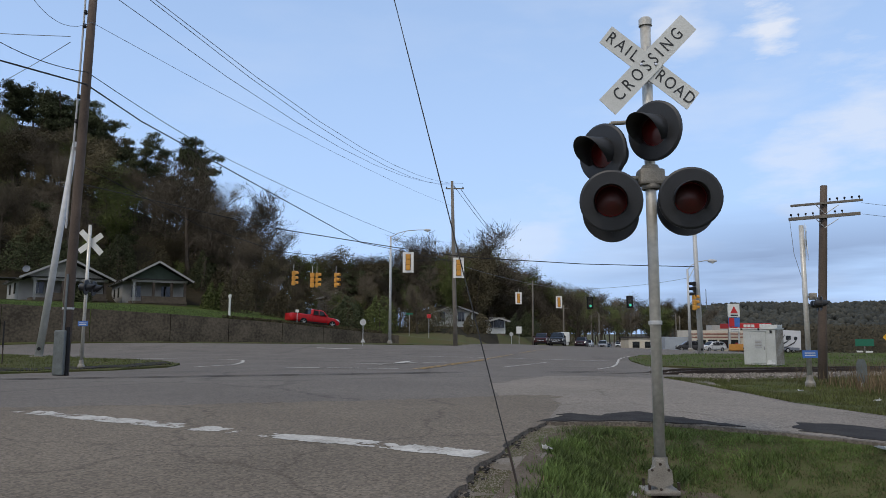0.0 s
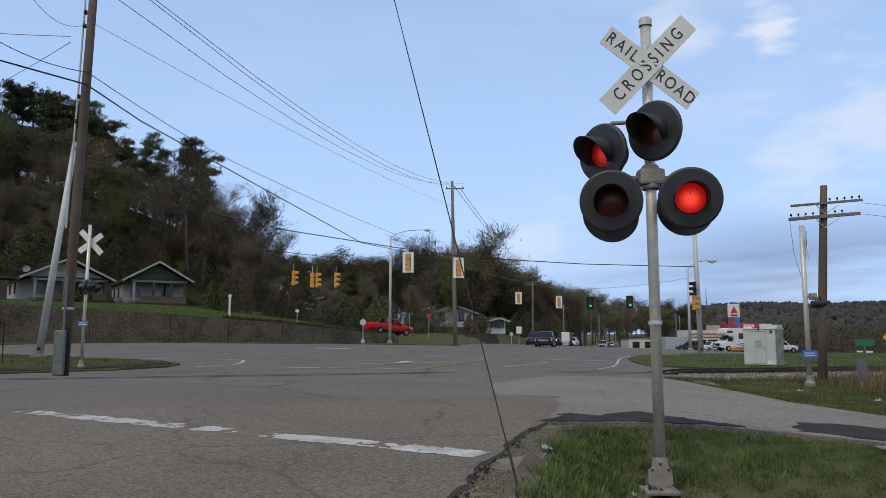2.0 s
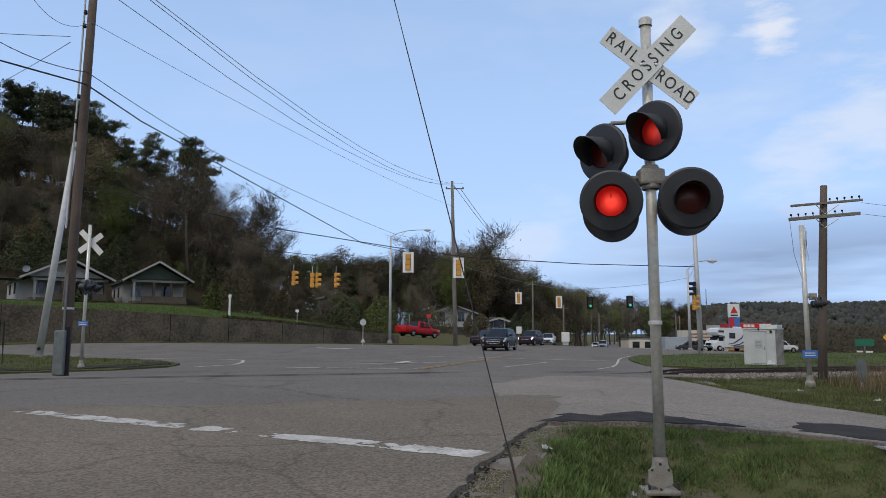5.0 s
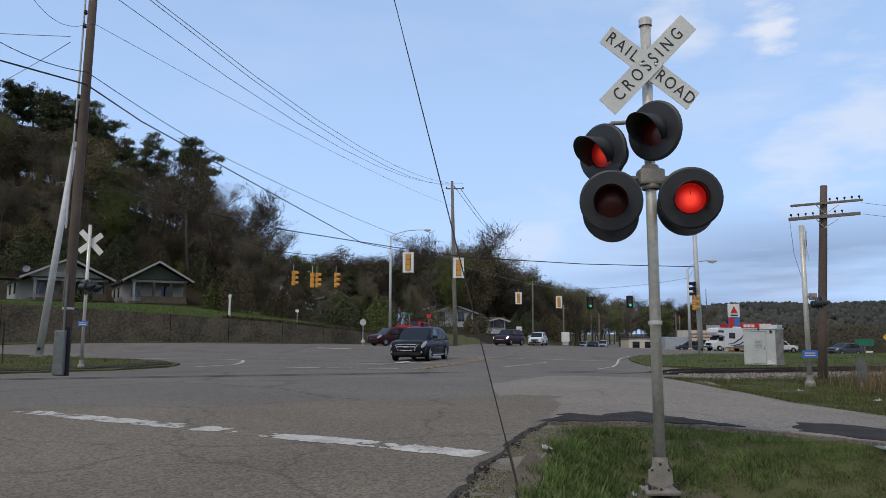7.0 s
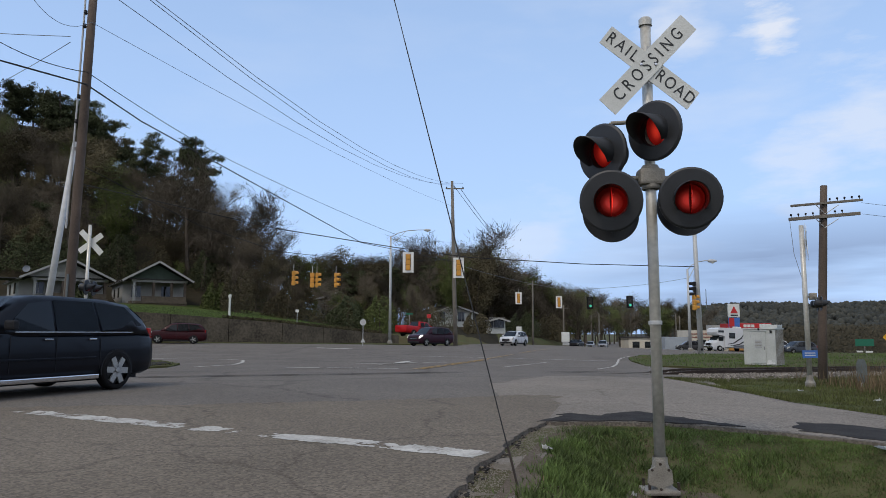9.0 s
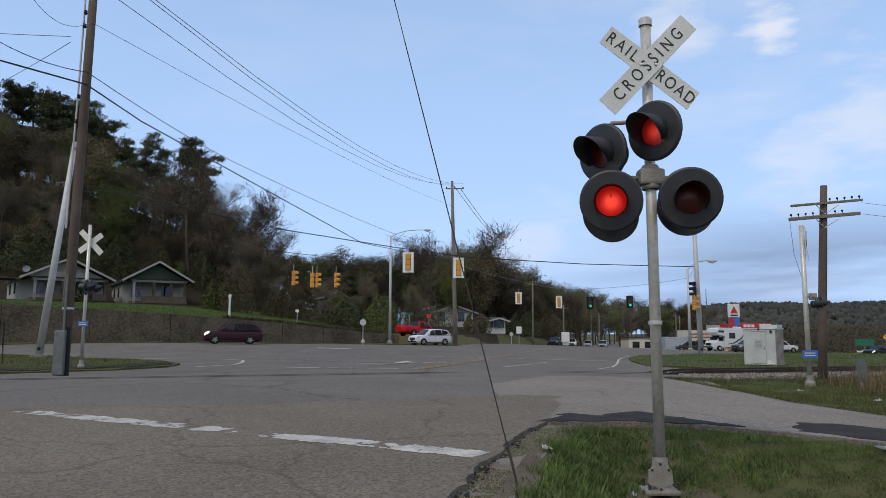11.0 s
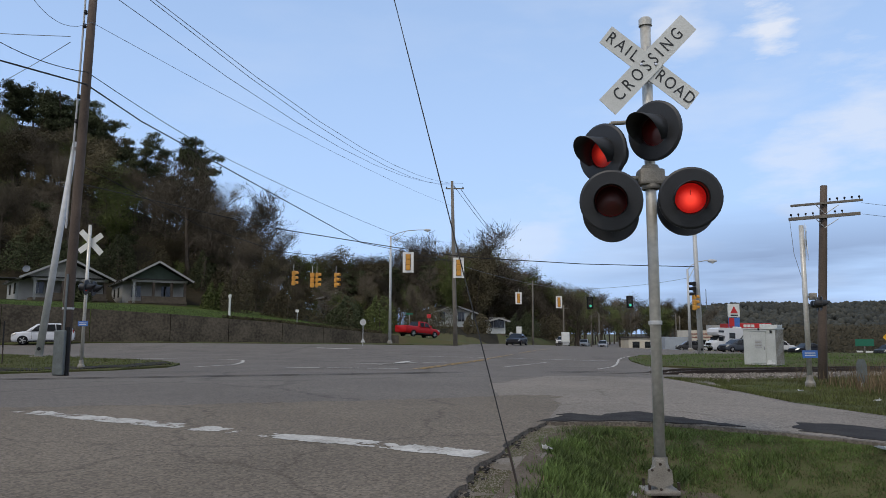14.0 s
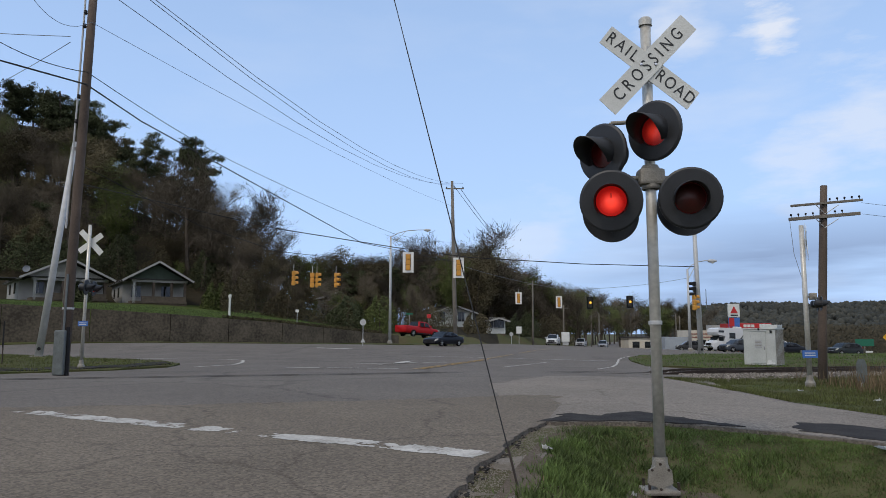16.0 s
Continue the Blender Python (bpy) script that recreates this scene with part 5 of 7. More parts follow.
part("satellite_dish", lathe([(0.0, 0.0), (0.2, 0.03), (0.4, 0.13), (0.42, 0.13), (0.2, -0.0), (0.0, -0.03)], 16, None, pose(-4.4, -2.6, 3.6, 70, 0, -20)), M_WIREGREY, far_house, "grey satellite dish")
house(pose(1.6, 116, ground_z(1.6, 116) + 0.05, 0, 0, 20), 7.0, 7, 2.2, 1.1, M_SIGN, M_SIGN, "small white house among the trees", porch=False)
house(pose(8.3, 110, ground_z(8.0, 110) + 0.03, 0, 0, 8), 2.4, 3.0, 1.9, 0.35, M_SIGN, M_SIGN, "little white shed by the side street", porch=False)
house(pose(-17, 118, ground_z(-17, 118), 0, 0, 10), 8.0, 7, 3.2, 1.3, mat("grey_siding", (0.2, 0.21, 0.22), (0.14, 0.15, 0.16), 0.8, 0.8), M_ROOF, "grey weathered house half hidden by trees", porch=False)
antenna = thing("antenna_mast", pose(219, 600, ground_z(219, 600) - 1), "thin grey antenna mast on the far ridge", "antenna")
part("mast", tube([(0, 0, 0), (0, 0, 22)], [0.5, 0.25], 6), M_WIREGREY, antenna)
kiosk = thing("roadside_kiosk", pose(18.9, 112, -0.4), "white roadside sign board on a box", "sign")
part("board", box(1.2, 0.5, 1.5, (0, 0, 0.5), 0.05), M_SIGN, kiosk)
part("leg", box(0.9, 0.3, 0.55, (0, 0, 0)), M_GALV, kiosk)


# ---- trees and plants ----
def grow(rng, kind, h):
    """Branch segments (a, b, ra, rb) and tips of a tree of height h."""
    segs, tips = [], []

    def limb(p, d, length, r, level, most):
        n = 4 if level == 0 else 3
        for i in range(n):
            d = d + Vector((rng.gauss(0, 0.16), rng.gauss(0, 0.16), rng.gauss(0.05, 0.08) if kind != "pine" else rng.gauss(0, 0.05))) * (0.35 if level == 0 else 1.0)
            d.normalize()
            q = p + d * length / n
            r2 = r * (0.8 if level == 0 else 0.7)
            segs.append((p, q, r, r2))
            bare = level == 0 and i < (1 if kind != "pine" else 2)
            if level < most and not bare:
                for _ in range((4 if kind != "pine" else 6) if level == 0 else 3):
                    ang = rng.uniform(0, 2 * math.pi)
                    up = rng.uniform(0.25, 0.9) if kind != "pine" else rng.uniform(-0.1, 0.35)
                    side = Vector((math.cos(ang), math.sin(ang), up)).normalized()
                    nd = (side + d * (0.35 if kind != "pine" else 0.0)).normalized()
                    ln = length * (rng.uniform(0.3, 0.5) if level == 0 else rng.uniform(0.4, 0.65))
                    if kind == "pine" and level == 0:
                        ln = length * rng.uniform(0.14, 0.27)
                    limb(p.lerp(q, rng.random()), nd, ln, r2 * 0.55, level + 1, most)
            if level >= most - 0 or (level == most - 1 and i > 0):
                tips.append((q.copy(), d.copy()))
            p, r = q, r2

    limb(Vector((0, 0, 0)), Vector((0, 0, 1)), h * (0.72 if kind != "pine" else 0.9), h * 0.017, 0, 2)
    return segs, tips


def tree_proto(kind, seed, name, label):
    rng = random.Random(seed)
    h = 16.0
    segs, tips = grow(rng, kind, h)
    v, f = [], []
    for a, b, ra, rb in segs:
        d = (b - a).normalized()
        u = d.orthogonal().normalized()
        w = d.cross(u)
        i, sides = len(v), 6 if ra > 0.12 else 3
        for p, r in ((a, ra), (b, rb)):
            for k in range(sides):
                c, s = math.cos(k * 2 * math.pi / sides), math.sin(k * 2 * math.pi / sides)
                v.append(tuple(p + (u * c + w * s) * r))
        f += [(i + k, i + (k + 1) % sides, i + sides + (k + 1) % sides, i + sides + k) for k in range(sides)]
    t = thing(name, Matrix(), label, "tree")
    part("trunk", (v, f), M_BARK, t)
    v, f = [], []
    top = max(p.z for p, _ in tips)
    for p, d in tips:
        if kind == "bare":
            for _ in range(16):
                q = p + Vector((rng.gauss(0, 0.35), rng.gauss(0, 0.35), rng.gauss(0, 0.35)))
                e = (d + Vector((rng.gauss(0, 0.7), rng.gauss(0, 0.7), rng.gauss(0.25, 0.5)))).normalized() * rng.uniform(0.5, 1.3)
                s = e.orthogonal().normalized() * rng.uniform(0.015, 0.035)
                i = len(v)
                v += [tuple(q - s), tuple(q + s), tuple(q + e)]
                f.append((i, i + 1, i + 2))
        else:
            count, spread, size = (24, 0.36, 0.24) if kind == "pine" else (20, 0.6, 0.2)
            for _ in range(count):
                q = p + Vector((rng.gauss(0, spread), rng.gauss(0, spread), rng.gauss(0, spread * 0.55)))
                a = Vector((rng.gauss(0, 1), rng.gauss(0, 1), rng.gauss(0, 1))).normalized()
                b = a.orthogonal().normalized()
                s = size * rng.uniform(0.5, 1.3)
                i = len(v)
                v += [tuple(q - a * s), tuple(q + b * s * 0.75), tuple(q + a * s)]
                f.append((i, i + 1, i + 2))
    part("crown", (v, f), {"bare": M_TWIG, "pine": M_PINE, "leaf": M_LEAF, "bud": M_RUST}[kind], t)
    t["height"] = max(top, h * 0.8)
    return t


PROTOS = {k: [tree_proto(k, 10 * i + j, n, l) for j in range(3)] for i, (k, n, l) in enumerate((
    ("bare", "bare_tree", "leafless brown deciduous tree with fine twigs"), ("pine", "pine_tree", "tall dark green pine with clumped crown"),
    ("leaf", "leafy_tree", "deciduous tree with fresh green spring leaves"), ("bud", "budding_tree", "deciduous tree with brownish opening buds")))}
PROTO_USED = set()
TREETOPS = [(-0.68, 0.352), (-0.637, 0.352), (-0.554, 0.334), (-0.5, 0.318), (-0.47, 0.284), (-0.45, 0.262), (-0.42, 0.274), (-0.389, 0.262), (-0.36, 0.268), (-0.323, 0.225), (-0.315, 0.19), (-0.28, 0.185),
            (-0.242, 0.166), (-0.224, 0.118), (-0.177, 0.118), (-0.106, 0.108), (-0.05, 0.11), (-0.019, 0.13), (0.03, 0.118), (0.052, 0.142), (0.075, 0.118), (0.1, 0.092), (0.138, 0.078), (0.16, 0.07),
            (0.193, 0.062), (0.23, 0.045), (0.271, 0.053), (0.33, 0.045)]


def plant(kind, x, y, h, rng, broad=0):
    src = rng.choice(PROTOS[kind])
    s = h / src["height"]
    wide = s * (broad or rng.uniform(0.85, 1.2))
    m = pose(x, y, ground_z(x, y) - 0.15, 0, 0, rng.uniform(0, 360)) @ Matrix.Diagonal((wide, wide, s, 1))
    if src.name not in PROTO_USED:
        PROTO_USED.add(src.name)
        src.matrix_basis = m
        return src
    back = Matrix.Diagonal((1 / src.scale.x, 1 / src.scale.y, 1 / src.scale.z, 1))
    return copy_thing(src, m @ back)


rng = random.Random(3)
def wood(az0, az1, y0, y1, count, reach0, reach1, kinds):
    for k in range(count):
        az = az0 + (az1 - az0) * (k + rng.random()) / count
        y = rng.uniform(y0, y1)
        x = az * y
        # keep clear of the bungalows' gardens and the roads
        if y < 112 and (-60 < x < -30) and y < 108:
            y = rng.uniform(112, 125)
            x = az * y
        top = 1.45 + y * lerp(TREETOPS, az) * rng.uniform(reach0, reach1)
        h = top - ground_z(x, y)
        if h < 2.5:
            continue
        plant(rng.choice(kinds), x, y, min(h, 27), rng)


SKYLINE = (("pine", -87.4, 140, 51.4, 0.9), ("pine", -85.7, 146, 50.6, 0.9), ("pine", -77.0, 140, 48.5, 1), ("pine", -72.9, 142, 48.5, 1), ("pine", -66.4, 138, 44.1, 0.8), ("pine", -56.3, 134, 39.2, 0.75),
           ("pine", -53.9, 138, 36.9, 0.7), ("pine", -45.4, 128, 36.2, 0.8), ("pine", -63.5, 142, 40.0, 0.7), ("bare", -30.2, 110, 22.8, 1.35), ("bare", -37.4, 122, 25.6, 1.1), ("bare", -26.9, 108, 18.9, 1),
           ("bare", -42.1, 126, 26.9, 1), ("leaf", -57.1, 120, 30.6, 1.2), ("bud", -71.1, 128, 38.9, 1.4), ("leaf", -50.9, 112, 24.5, 1), ("bud", -75.3, 124, 37.2, 1.2), ("bud", -20.1, 128, 16.7, 1.3),
           ("bud", -14.4, 136, 16.2, 1.2), ("bare", -3.8, 124, 17.5, 1.2), ("bare", 0.6, 130, 18.0, 1), ("bare", 6.6, 126, 19.5, 1.1), ("bud", -8.0, 120, 15.1, 1.1), ("bare", 14.3, 150, 14.6, 1),
           ("bare", 19.6, 160, 14.6, 1.1), ("bare", 32.2, 190, 13.6, 1), ("bare", 37.1, 200, 13.6, 0.9),
           ("bud", 100.8, 420, 21.7, 1.3), ("bare", 121.8, 430, 24.9, 1.2), ("bare", 135, 430, 21.5, 1.1), ("leaf", 92, 425, 20, 1.2), ("bud", 112, 440, 19, 1.3))
for kind, x, y, top, broad in SKYLINE:
    plant(kind, x, y, top - ground_z(x, y), rng, broad)
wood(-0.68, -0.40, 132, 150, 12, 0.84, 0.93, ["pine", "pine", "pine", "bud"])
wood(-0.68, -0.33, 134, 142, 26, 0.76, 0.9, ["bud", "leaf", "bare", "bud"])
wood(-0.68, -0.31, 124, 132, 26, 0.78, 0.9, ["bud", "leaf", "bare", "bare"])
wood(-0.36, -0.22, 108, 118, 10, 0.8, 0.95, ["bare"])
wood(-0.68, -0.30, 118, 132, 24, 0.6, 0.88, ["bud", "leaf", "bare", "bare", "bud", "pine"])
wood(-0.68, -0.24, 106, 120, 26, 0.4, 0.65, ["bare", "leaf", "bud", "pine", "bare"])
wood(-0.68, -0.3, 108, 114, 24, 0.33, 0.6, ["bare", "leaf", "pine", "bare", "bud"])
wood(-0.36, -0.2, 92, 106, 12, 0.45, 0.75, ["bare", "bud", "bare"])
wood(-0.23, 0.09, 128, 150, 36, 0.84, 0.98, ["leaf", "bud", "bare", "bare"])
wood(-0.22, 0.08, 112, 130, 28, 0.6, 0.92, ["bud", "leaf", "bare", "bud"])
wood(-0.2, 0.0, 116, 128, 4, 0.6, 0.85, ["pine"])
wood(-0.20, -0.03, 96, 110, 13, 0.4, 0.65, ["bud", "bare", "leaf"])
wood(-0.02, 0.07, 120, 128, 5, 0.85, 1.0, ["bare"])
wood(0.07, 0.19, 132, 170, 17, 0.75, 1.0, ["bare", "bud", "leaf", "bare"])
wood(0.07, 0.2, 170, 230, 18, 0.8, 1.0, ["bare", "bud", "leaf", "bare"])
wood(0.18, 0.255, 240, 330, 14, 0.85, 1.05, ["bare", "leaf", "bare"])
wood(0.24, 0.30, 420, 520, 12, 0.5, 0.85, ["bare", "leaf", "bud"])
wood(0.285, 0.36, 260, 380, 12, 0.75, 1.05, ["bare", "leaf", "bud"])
# unseen row of trees, added behind the viewer to darken car reflections
for k in range(20):
    plant(rng.choice(["pine", "bud", "leaf"]), -95 + 190 * (k + rng.random()) / 20, rng.uniform(-75, -58), rng.uniform(12, 18), rng)


def bush(m, w, h, material, seed, label, n=900):
    r = random.Random(seed)
    v, f = [], []
    for k in range(n):
        a, b = r.uniform(0, 2 * math.pi), r.random() ** 0.6
        lump = 0.75 + 0.25 * math.sin(a * 3 + seed)
        z = r.random()
        rad = w / 2 * lump * math.sqrt(max(0.05, 1 - (z - 0.25) ** 2 * 1.5)) * (0.55 + 0.45 * b)
        q = Vector((rad * math.cos(a), rad * math.sin(a), z * h * (0.8 + 0.2 * math.sin(a * 2 + seed))))
        d = Vector((r.gauss(0, 1), r.gauss(0, 1), r.gauss(0, 1))).normalized()
        e = d.orthogonal().normalized()
        s = r.uniform(0.09, 0.19)
        i = len(v)
        v += [tuple(q - d * s), tuple(q + e * s * 0.5), tuple(q + d * s), tuple(q - e * s * 0.5)]
        f.append((i, i + 1, i + 2, i + 3))
    b = thing("bush", m, label, "bush")
    part("foliage", (v, f), material, b)
    part("stems", tube([(0, 0, -0.2), (0.1, 0, h * 0.4), (0.05, 0.1, h * 0.7)], [0.08, 0.05, 0.02], 5), M_BARK, b)
    return b


for k, (x, y, w, h, m, lab) in enumerate((
        (-29.0, 92, 5.0, 3.6, M_LEAF, "dense rounded green bush on the lawn"), (-26, 90, 5, 5.5, M_RUST, "brown leafless shrub on the bank"),
        (-44.5, 88, 3.5, 2.4, M_PINE, "dark evergreen shrub by the house"), (-30.5, 98, 4, 6, M_RUST, "brownish shrub beside the porch"),
        (-20.5, 95, 7, 5, M_RUST, "brown leafless shrub on the bank"), (-13, 98, 7, 4.5, M_PINE, "dark evergreen thicket behind the street"),
        (-8.5, 96, 6, 5, M_LEAF, "green shrub behind the street"), (-3, 99, 6, 4, M_RUST, "brown thicket behind the street"),
        (4.5, 104, 5, 3, M_RUST, "brown scrub beside the side street"), (13, 122, 7, 4, M_PINE, "dark scrub along the road"),
        (20, 138, 8, 5, M_RUST, "brown scrub along the road"), (24, 160, 9, 5, M_RUST, "brown scrub along the road"), (-48, 96, 5, 4, M_PINE, "dark evergreen shrub by the house"),
        (-70, 106, 9, 6, M_PINE, "dark evergreen thicket behind the bungalows"), (-62, 108, 9, 7, M_PINE, "dark green thicket behind the bungalows"), (-56, 107, 8, 6, M_PINE, "dark evergreen thicket behind the bungalows"),
        (-49, 108, 8, 7, M_PINE, "dark evergreen thicket behind the bungalows"), (-42.5, 108, 7, 6, M_RUST, "brown thicket behind the bungalows"), (-36, 109, 7, 6, M_PINE, "dark evergreen thicket behind the bungalows"))):
    bush(pose(x, y, ground_z(x, y) - 0.1), w, h, m, k, lab, int(500 * w))


def scatter(name, count, place, size, material, label, category, seed, flat=0.4):
    r = random.Random(seed)
    v, f = [], []
    for k in range(count):
        spot = place(r)
        if not spot:
            continue
        x, y, z = spot
        d = Vector((r.gauss(0, 1), r.gauss(0, 1), r.gauss(0, 1))).normalized()
        e = d.orthogonal().normalized()
        s = size * r.uniform(0.4, 1.3)
        i = len(v)
        v += [(x - d.x * s, y - d.y * s, z - d.z * s), (x + e.x * s * flat, y + e.y * s * flat, z + e.z * s * flat),
              (x + d.x * s, y + d.y * s, z + d.z * s), (x - e.x * s * flat, y - e.y * s * flat, z - e.z * s * flat)]
        f.append((i, i + 1, i + 2, i + 3))
    return tagged(part(name, (v, f), material), label, category, kind="stuff")


def on_hill(r):
    y = r.uniform(97, 150)
    x = r.uniform(-0.68, 0.02) * y
    if y < 106 and x < -28:
        return None
    return x, y, ground_z(x, y) + r.random() ** 1.5 * (2.0 + 4.5 * ease(100, 122, y))


scatter("undergrowth", 70000, on_hill, 0.13, M_RUST, "brown tangled undergrowth of the wooded hill", "undergrowth", 8)
scatter("evergreen_undergrowth", 26000, on_hill, 0.15, M_PINE, "dark green undergrowth of the wooded hill", "undergrowth", 9)


def far_edge(r):
    y = r.uniform(125, 330)
    x = r.uniform(0.02, 0.2) * y
    if x > 10 + 0.264 * (y - 75) - 13:
        return None
    return x, y, ground_z(x, y) + r.random() * 4


scatter("roadside_scrub", 9000, far_edge, 0.7, M_RUST, "brown scrub along the far road", "scrub", 11)


def weeds(r):
    x = r.uniform(-22, -7)
    y = lerp(WALL_LINE, x) + r.uniform(0.6, 2.2)
    return x, y, ground_z(x, y) + r.random() * 0.4


scatter("bank_weeds", 9000, weeds, 0.12, M_RUST, "brown dry weeds along the bank", "weeds", 12)


def canopy(name, count, label, seed):
    """Rounded tree crowns of a far wood, each one lumpy."""
    r = random.Random(seed)
    ball = bmesh.new()
    bmesh.ops.create_icosphere(ball, subdivisions=2, radius=1)
    ball.verts.ensure_lookup_table()
    pts = [v.co.copy() for v in ball.verts]
    tris = [[v.index for v in fc.verts] for fc in ball.faces]
    ball.free()
    v, f = [], []
    for k in range(count):
        y = r.uniform(430, 880)
        x = r.uniform(0.285, 0.75) * y
        z = ground_z(x, y)
        s = r.uniform(1.2, 3.0)
        off = Vector((r.random() * 50, r.random() * 50, 0))
        i = len(v)
        for p in pts:
            q = p * s * (1 + 0.5 * noise.noise(p * 1.9 + off))
            v.append((x + q.x, y + q.y, z + s * 0.9 + q.z * 1.25))
        f += [(i + a, i + b, i + c) for a, b, c in tris]
    return tagged(part(name, (v, f), M_FAR, smooth=True), label, "woods", kind="stuff")


canopy("ridge_woods", 4600, "brownish green wooded ridge far off", 13)



def low_belt(r):
    y = r.uniform(170, 380)
    x = r.uniform(0.41, 0.75) * y
    return x, y, ground_z(x, y) + r.random() ** 1.4 * 7


scatter("field_edge_scrub", 46000, low_belt, 0.5, M_BELT, "brown scrub at the edge of the far field", "scrub", 14, 0.5)


def blades(name, count, place, h, material, label, seed, lean=0.5, width=0.007):
    r = random.Random(seed)
    v, f = [], []
    for k in range(count):
        spot = place(r)
        if not spot:
            continue
        x, y, z, tall = spot
        t = h * tall * r.uniform(0.45, 1.2)
        a = r.uniform(0, 2 * math.pi)
        b = r.uniform(0, 2 * math.pi)
        w = width * r.uniform(0.7, 1.4)
        ln = t * lean * r.random()
        i = len(v)
        v += [(x - w * math.cos(a), y - w * math.sin(a), z), (x + w * math.cos(a), y + w * math.sin(a), z), (x + ln * math.cos(b), y + ln * math.sin(b), z + t)]
        f.append((i, i + 1, i + 2))
    return tagged(part(name, (v, f), material), label, "grass", kind="stuff")


def verge_spot(r):
    y = 4.2 + 5.6 * r.random()
    x = 0.2 + 6.8 * r.random()
    left = 0.5 + (y - 5) * 0.24 + 0.12 * noise.noise(Vector((y * 3, 0, 0)))
    far = lerp([(0, 7.6), (1.2, 8.35), (1.8, 9.0), (2.9, 9.18), (4.1, 8.62), (5, 8.1), (8, 6.5)], x) + 0.1 * noise.noise(Vector((x * 3, 7, 0)))
    if x < left or y > far:
        return None
    n = noise.noise(Vector((x * 0.9, y * 0.9, 2)))
    fine = noise.noise(Vector((x * 4.2, y * 4.2, 5)))
    worn = 1.0 - ease(0.4, 1.9, math.hypot(x - 1.9, (y - 6.1) * 0.8))
    thin = 0.5 * n + 0.75 * fine - 0.85 * worn + 0.35 * ease(2.6, 4.2, x) - 0.1
    if r.random() > 0.72 + 1.3 * thin:
        return None
    return x, y, ground_z(x, y), max(0.3, 0.8 + 0.45 * n + 0.75 * fine)


def tuft_spots(seed, count):
    """Rank tufts along the broken edge and here and there in the verge."""
    r = random.Random(seed)
    spots = []
    while len(spots) < count:
        y = 4.4 + 4.9 * r.random()
        x = 0.55 + (y - 5) * 0.24 + abs(r.gauss(0, 0.55 if len(spots) % 3 else 1.6))
        if y < lerp(VERGE_END, x) - 0.35:
            spots.append((x, y, r.uniform(0.04, 0.13), r.uniform(0.7, 1.5)))
    return spots


TUFTS = tuft_spots(31, 150)


def tuft_spot(r):
    x, y, wide, tall = r.choice(TUFTS)
    x, y = x + r.gauss(0, wide), y + r.gauss(0, wide)
    return x, y, ground_z(x, y), tall


blades("verge_grass", 400000, verge_spot, 0.028, M_GRASS, "ragged green grass of the near verge", 21, 1.1, 0.0045)
blades("verge_tufts", 18000, tuft_spot, 0.075, M_GRASS, "rank green tufts along the broken road edge", 27, 1.2, 0.006)
blades("verge_dry_grass", 50000, verge_spot, 0.032, M_DRY, "dry straw among the verge grass", 22, 1.6, 0.0035)


def strip_spot(r):
    x = 6.6 + 14 * r.random() ** 1.3
    lo = lerp([(6.6, 17), (7.2, 12.1), (9.5, 10.4), (16, 7.8)], x)
    y = lo + 0.2 + (track_y(x) - 2.7 - lo) * r.random()
    n = noise.noise(Vector((x * 0.6, y * 0.6, 4)))
    return x, y, ground_z(x, y), 0.8 + 0.6 * n


blades("trackside_grass", 60000, strip_spot, 0.12, M_VERGE, "short grass between the side road and the track", 23, 0.6, 0.012)


def reed_spot(r):
    x, y = r.gauss(12.2, 1.3), r.gauss(17.2, 1.7)
    if x < 9.8:
        return None
    return x, y, ground_z(x, y), 1.0


blades("dry_weeds", 2600, reed_spot, 0.65, M_DRY, "tall tan dead weeds beside the track", 24, 0.5, 0.01)


def inside(p, poly):
    x, y = p
    hit = False
    for (x0, y0), (x1, y1) in zip(poly, poly[1:] + poly[:1]):
        if (y0 > y) != (y1 > y) and x < x0 + (y - y0) * (x1 - x0) / (y1 - y0):
            hit = not hit
    return hit


def island_spot(r):
    x, y = r.uniform(-31, -11.5), r.uniform(23, 48)
    if not inside((x, y), ISLAND):
        return None
    return x, y, grade(x, y) + 0.05, 0.7 + 0.6 * noise.noise(Vector((x * 0.5, y * 0.5, 1)))


def median_spot(r):
    x, y = r.uniform(8.8, 40), r.uniform(28.5, 54)
    if not inside((x, y), MEDIAN):
        return None
    return x, y, grade(x, y) + 0.03, 0.7 + 0.6 * noise.noise(Vector((x * 0.4, y * 0.4, 1)))


def lawn_spot(r):
    x = r.uniform(-62, -14)
    y = lerp(WALL_LINE, x) + 0.7 + 20 * r.random() ** 1.6
    if y > 97:
        return None
    return x, y, ground_z(x, y), 0.7 + 0.9 * noise.noise(Vector((x * 0.4, y * 0.4, 6)))


blades("lawn_grass", 40000, lawn_spot, 0.22, M_GRASS, "rough green lawn above the retaining wall", 29, 0.7, 0.03)
blades("island_grass", 30000, island_spot, 0.14, M_VERGE, "short grass on the island", 25, 0.6, 0.016)
blades("median_grass", 34000, median_spot, 0.15, M_GRASS, "short green grass on the median", 26, 0.6, 0.018)


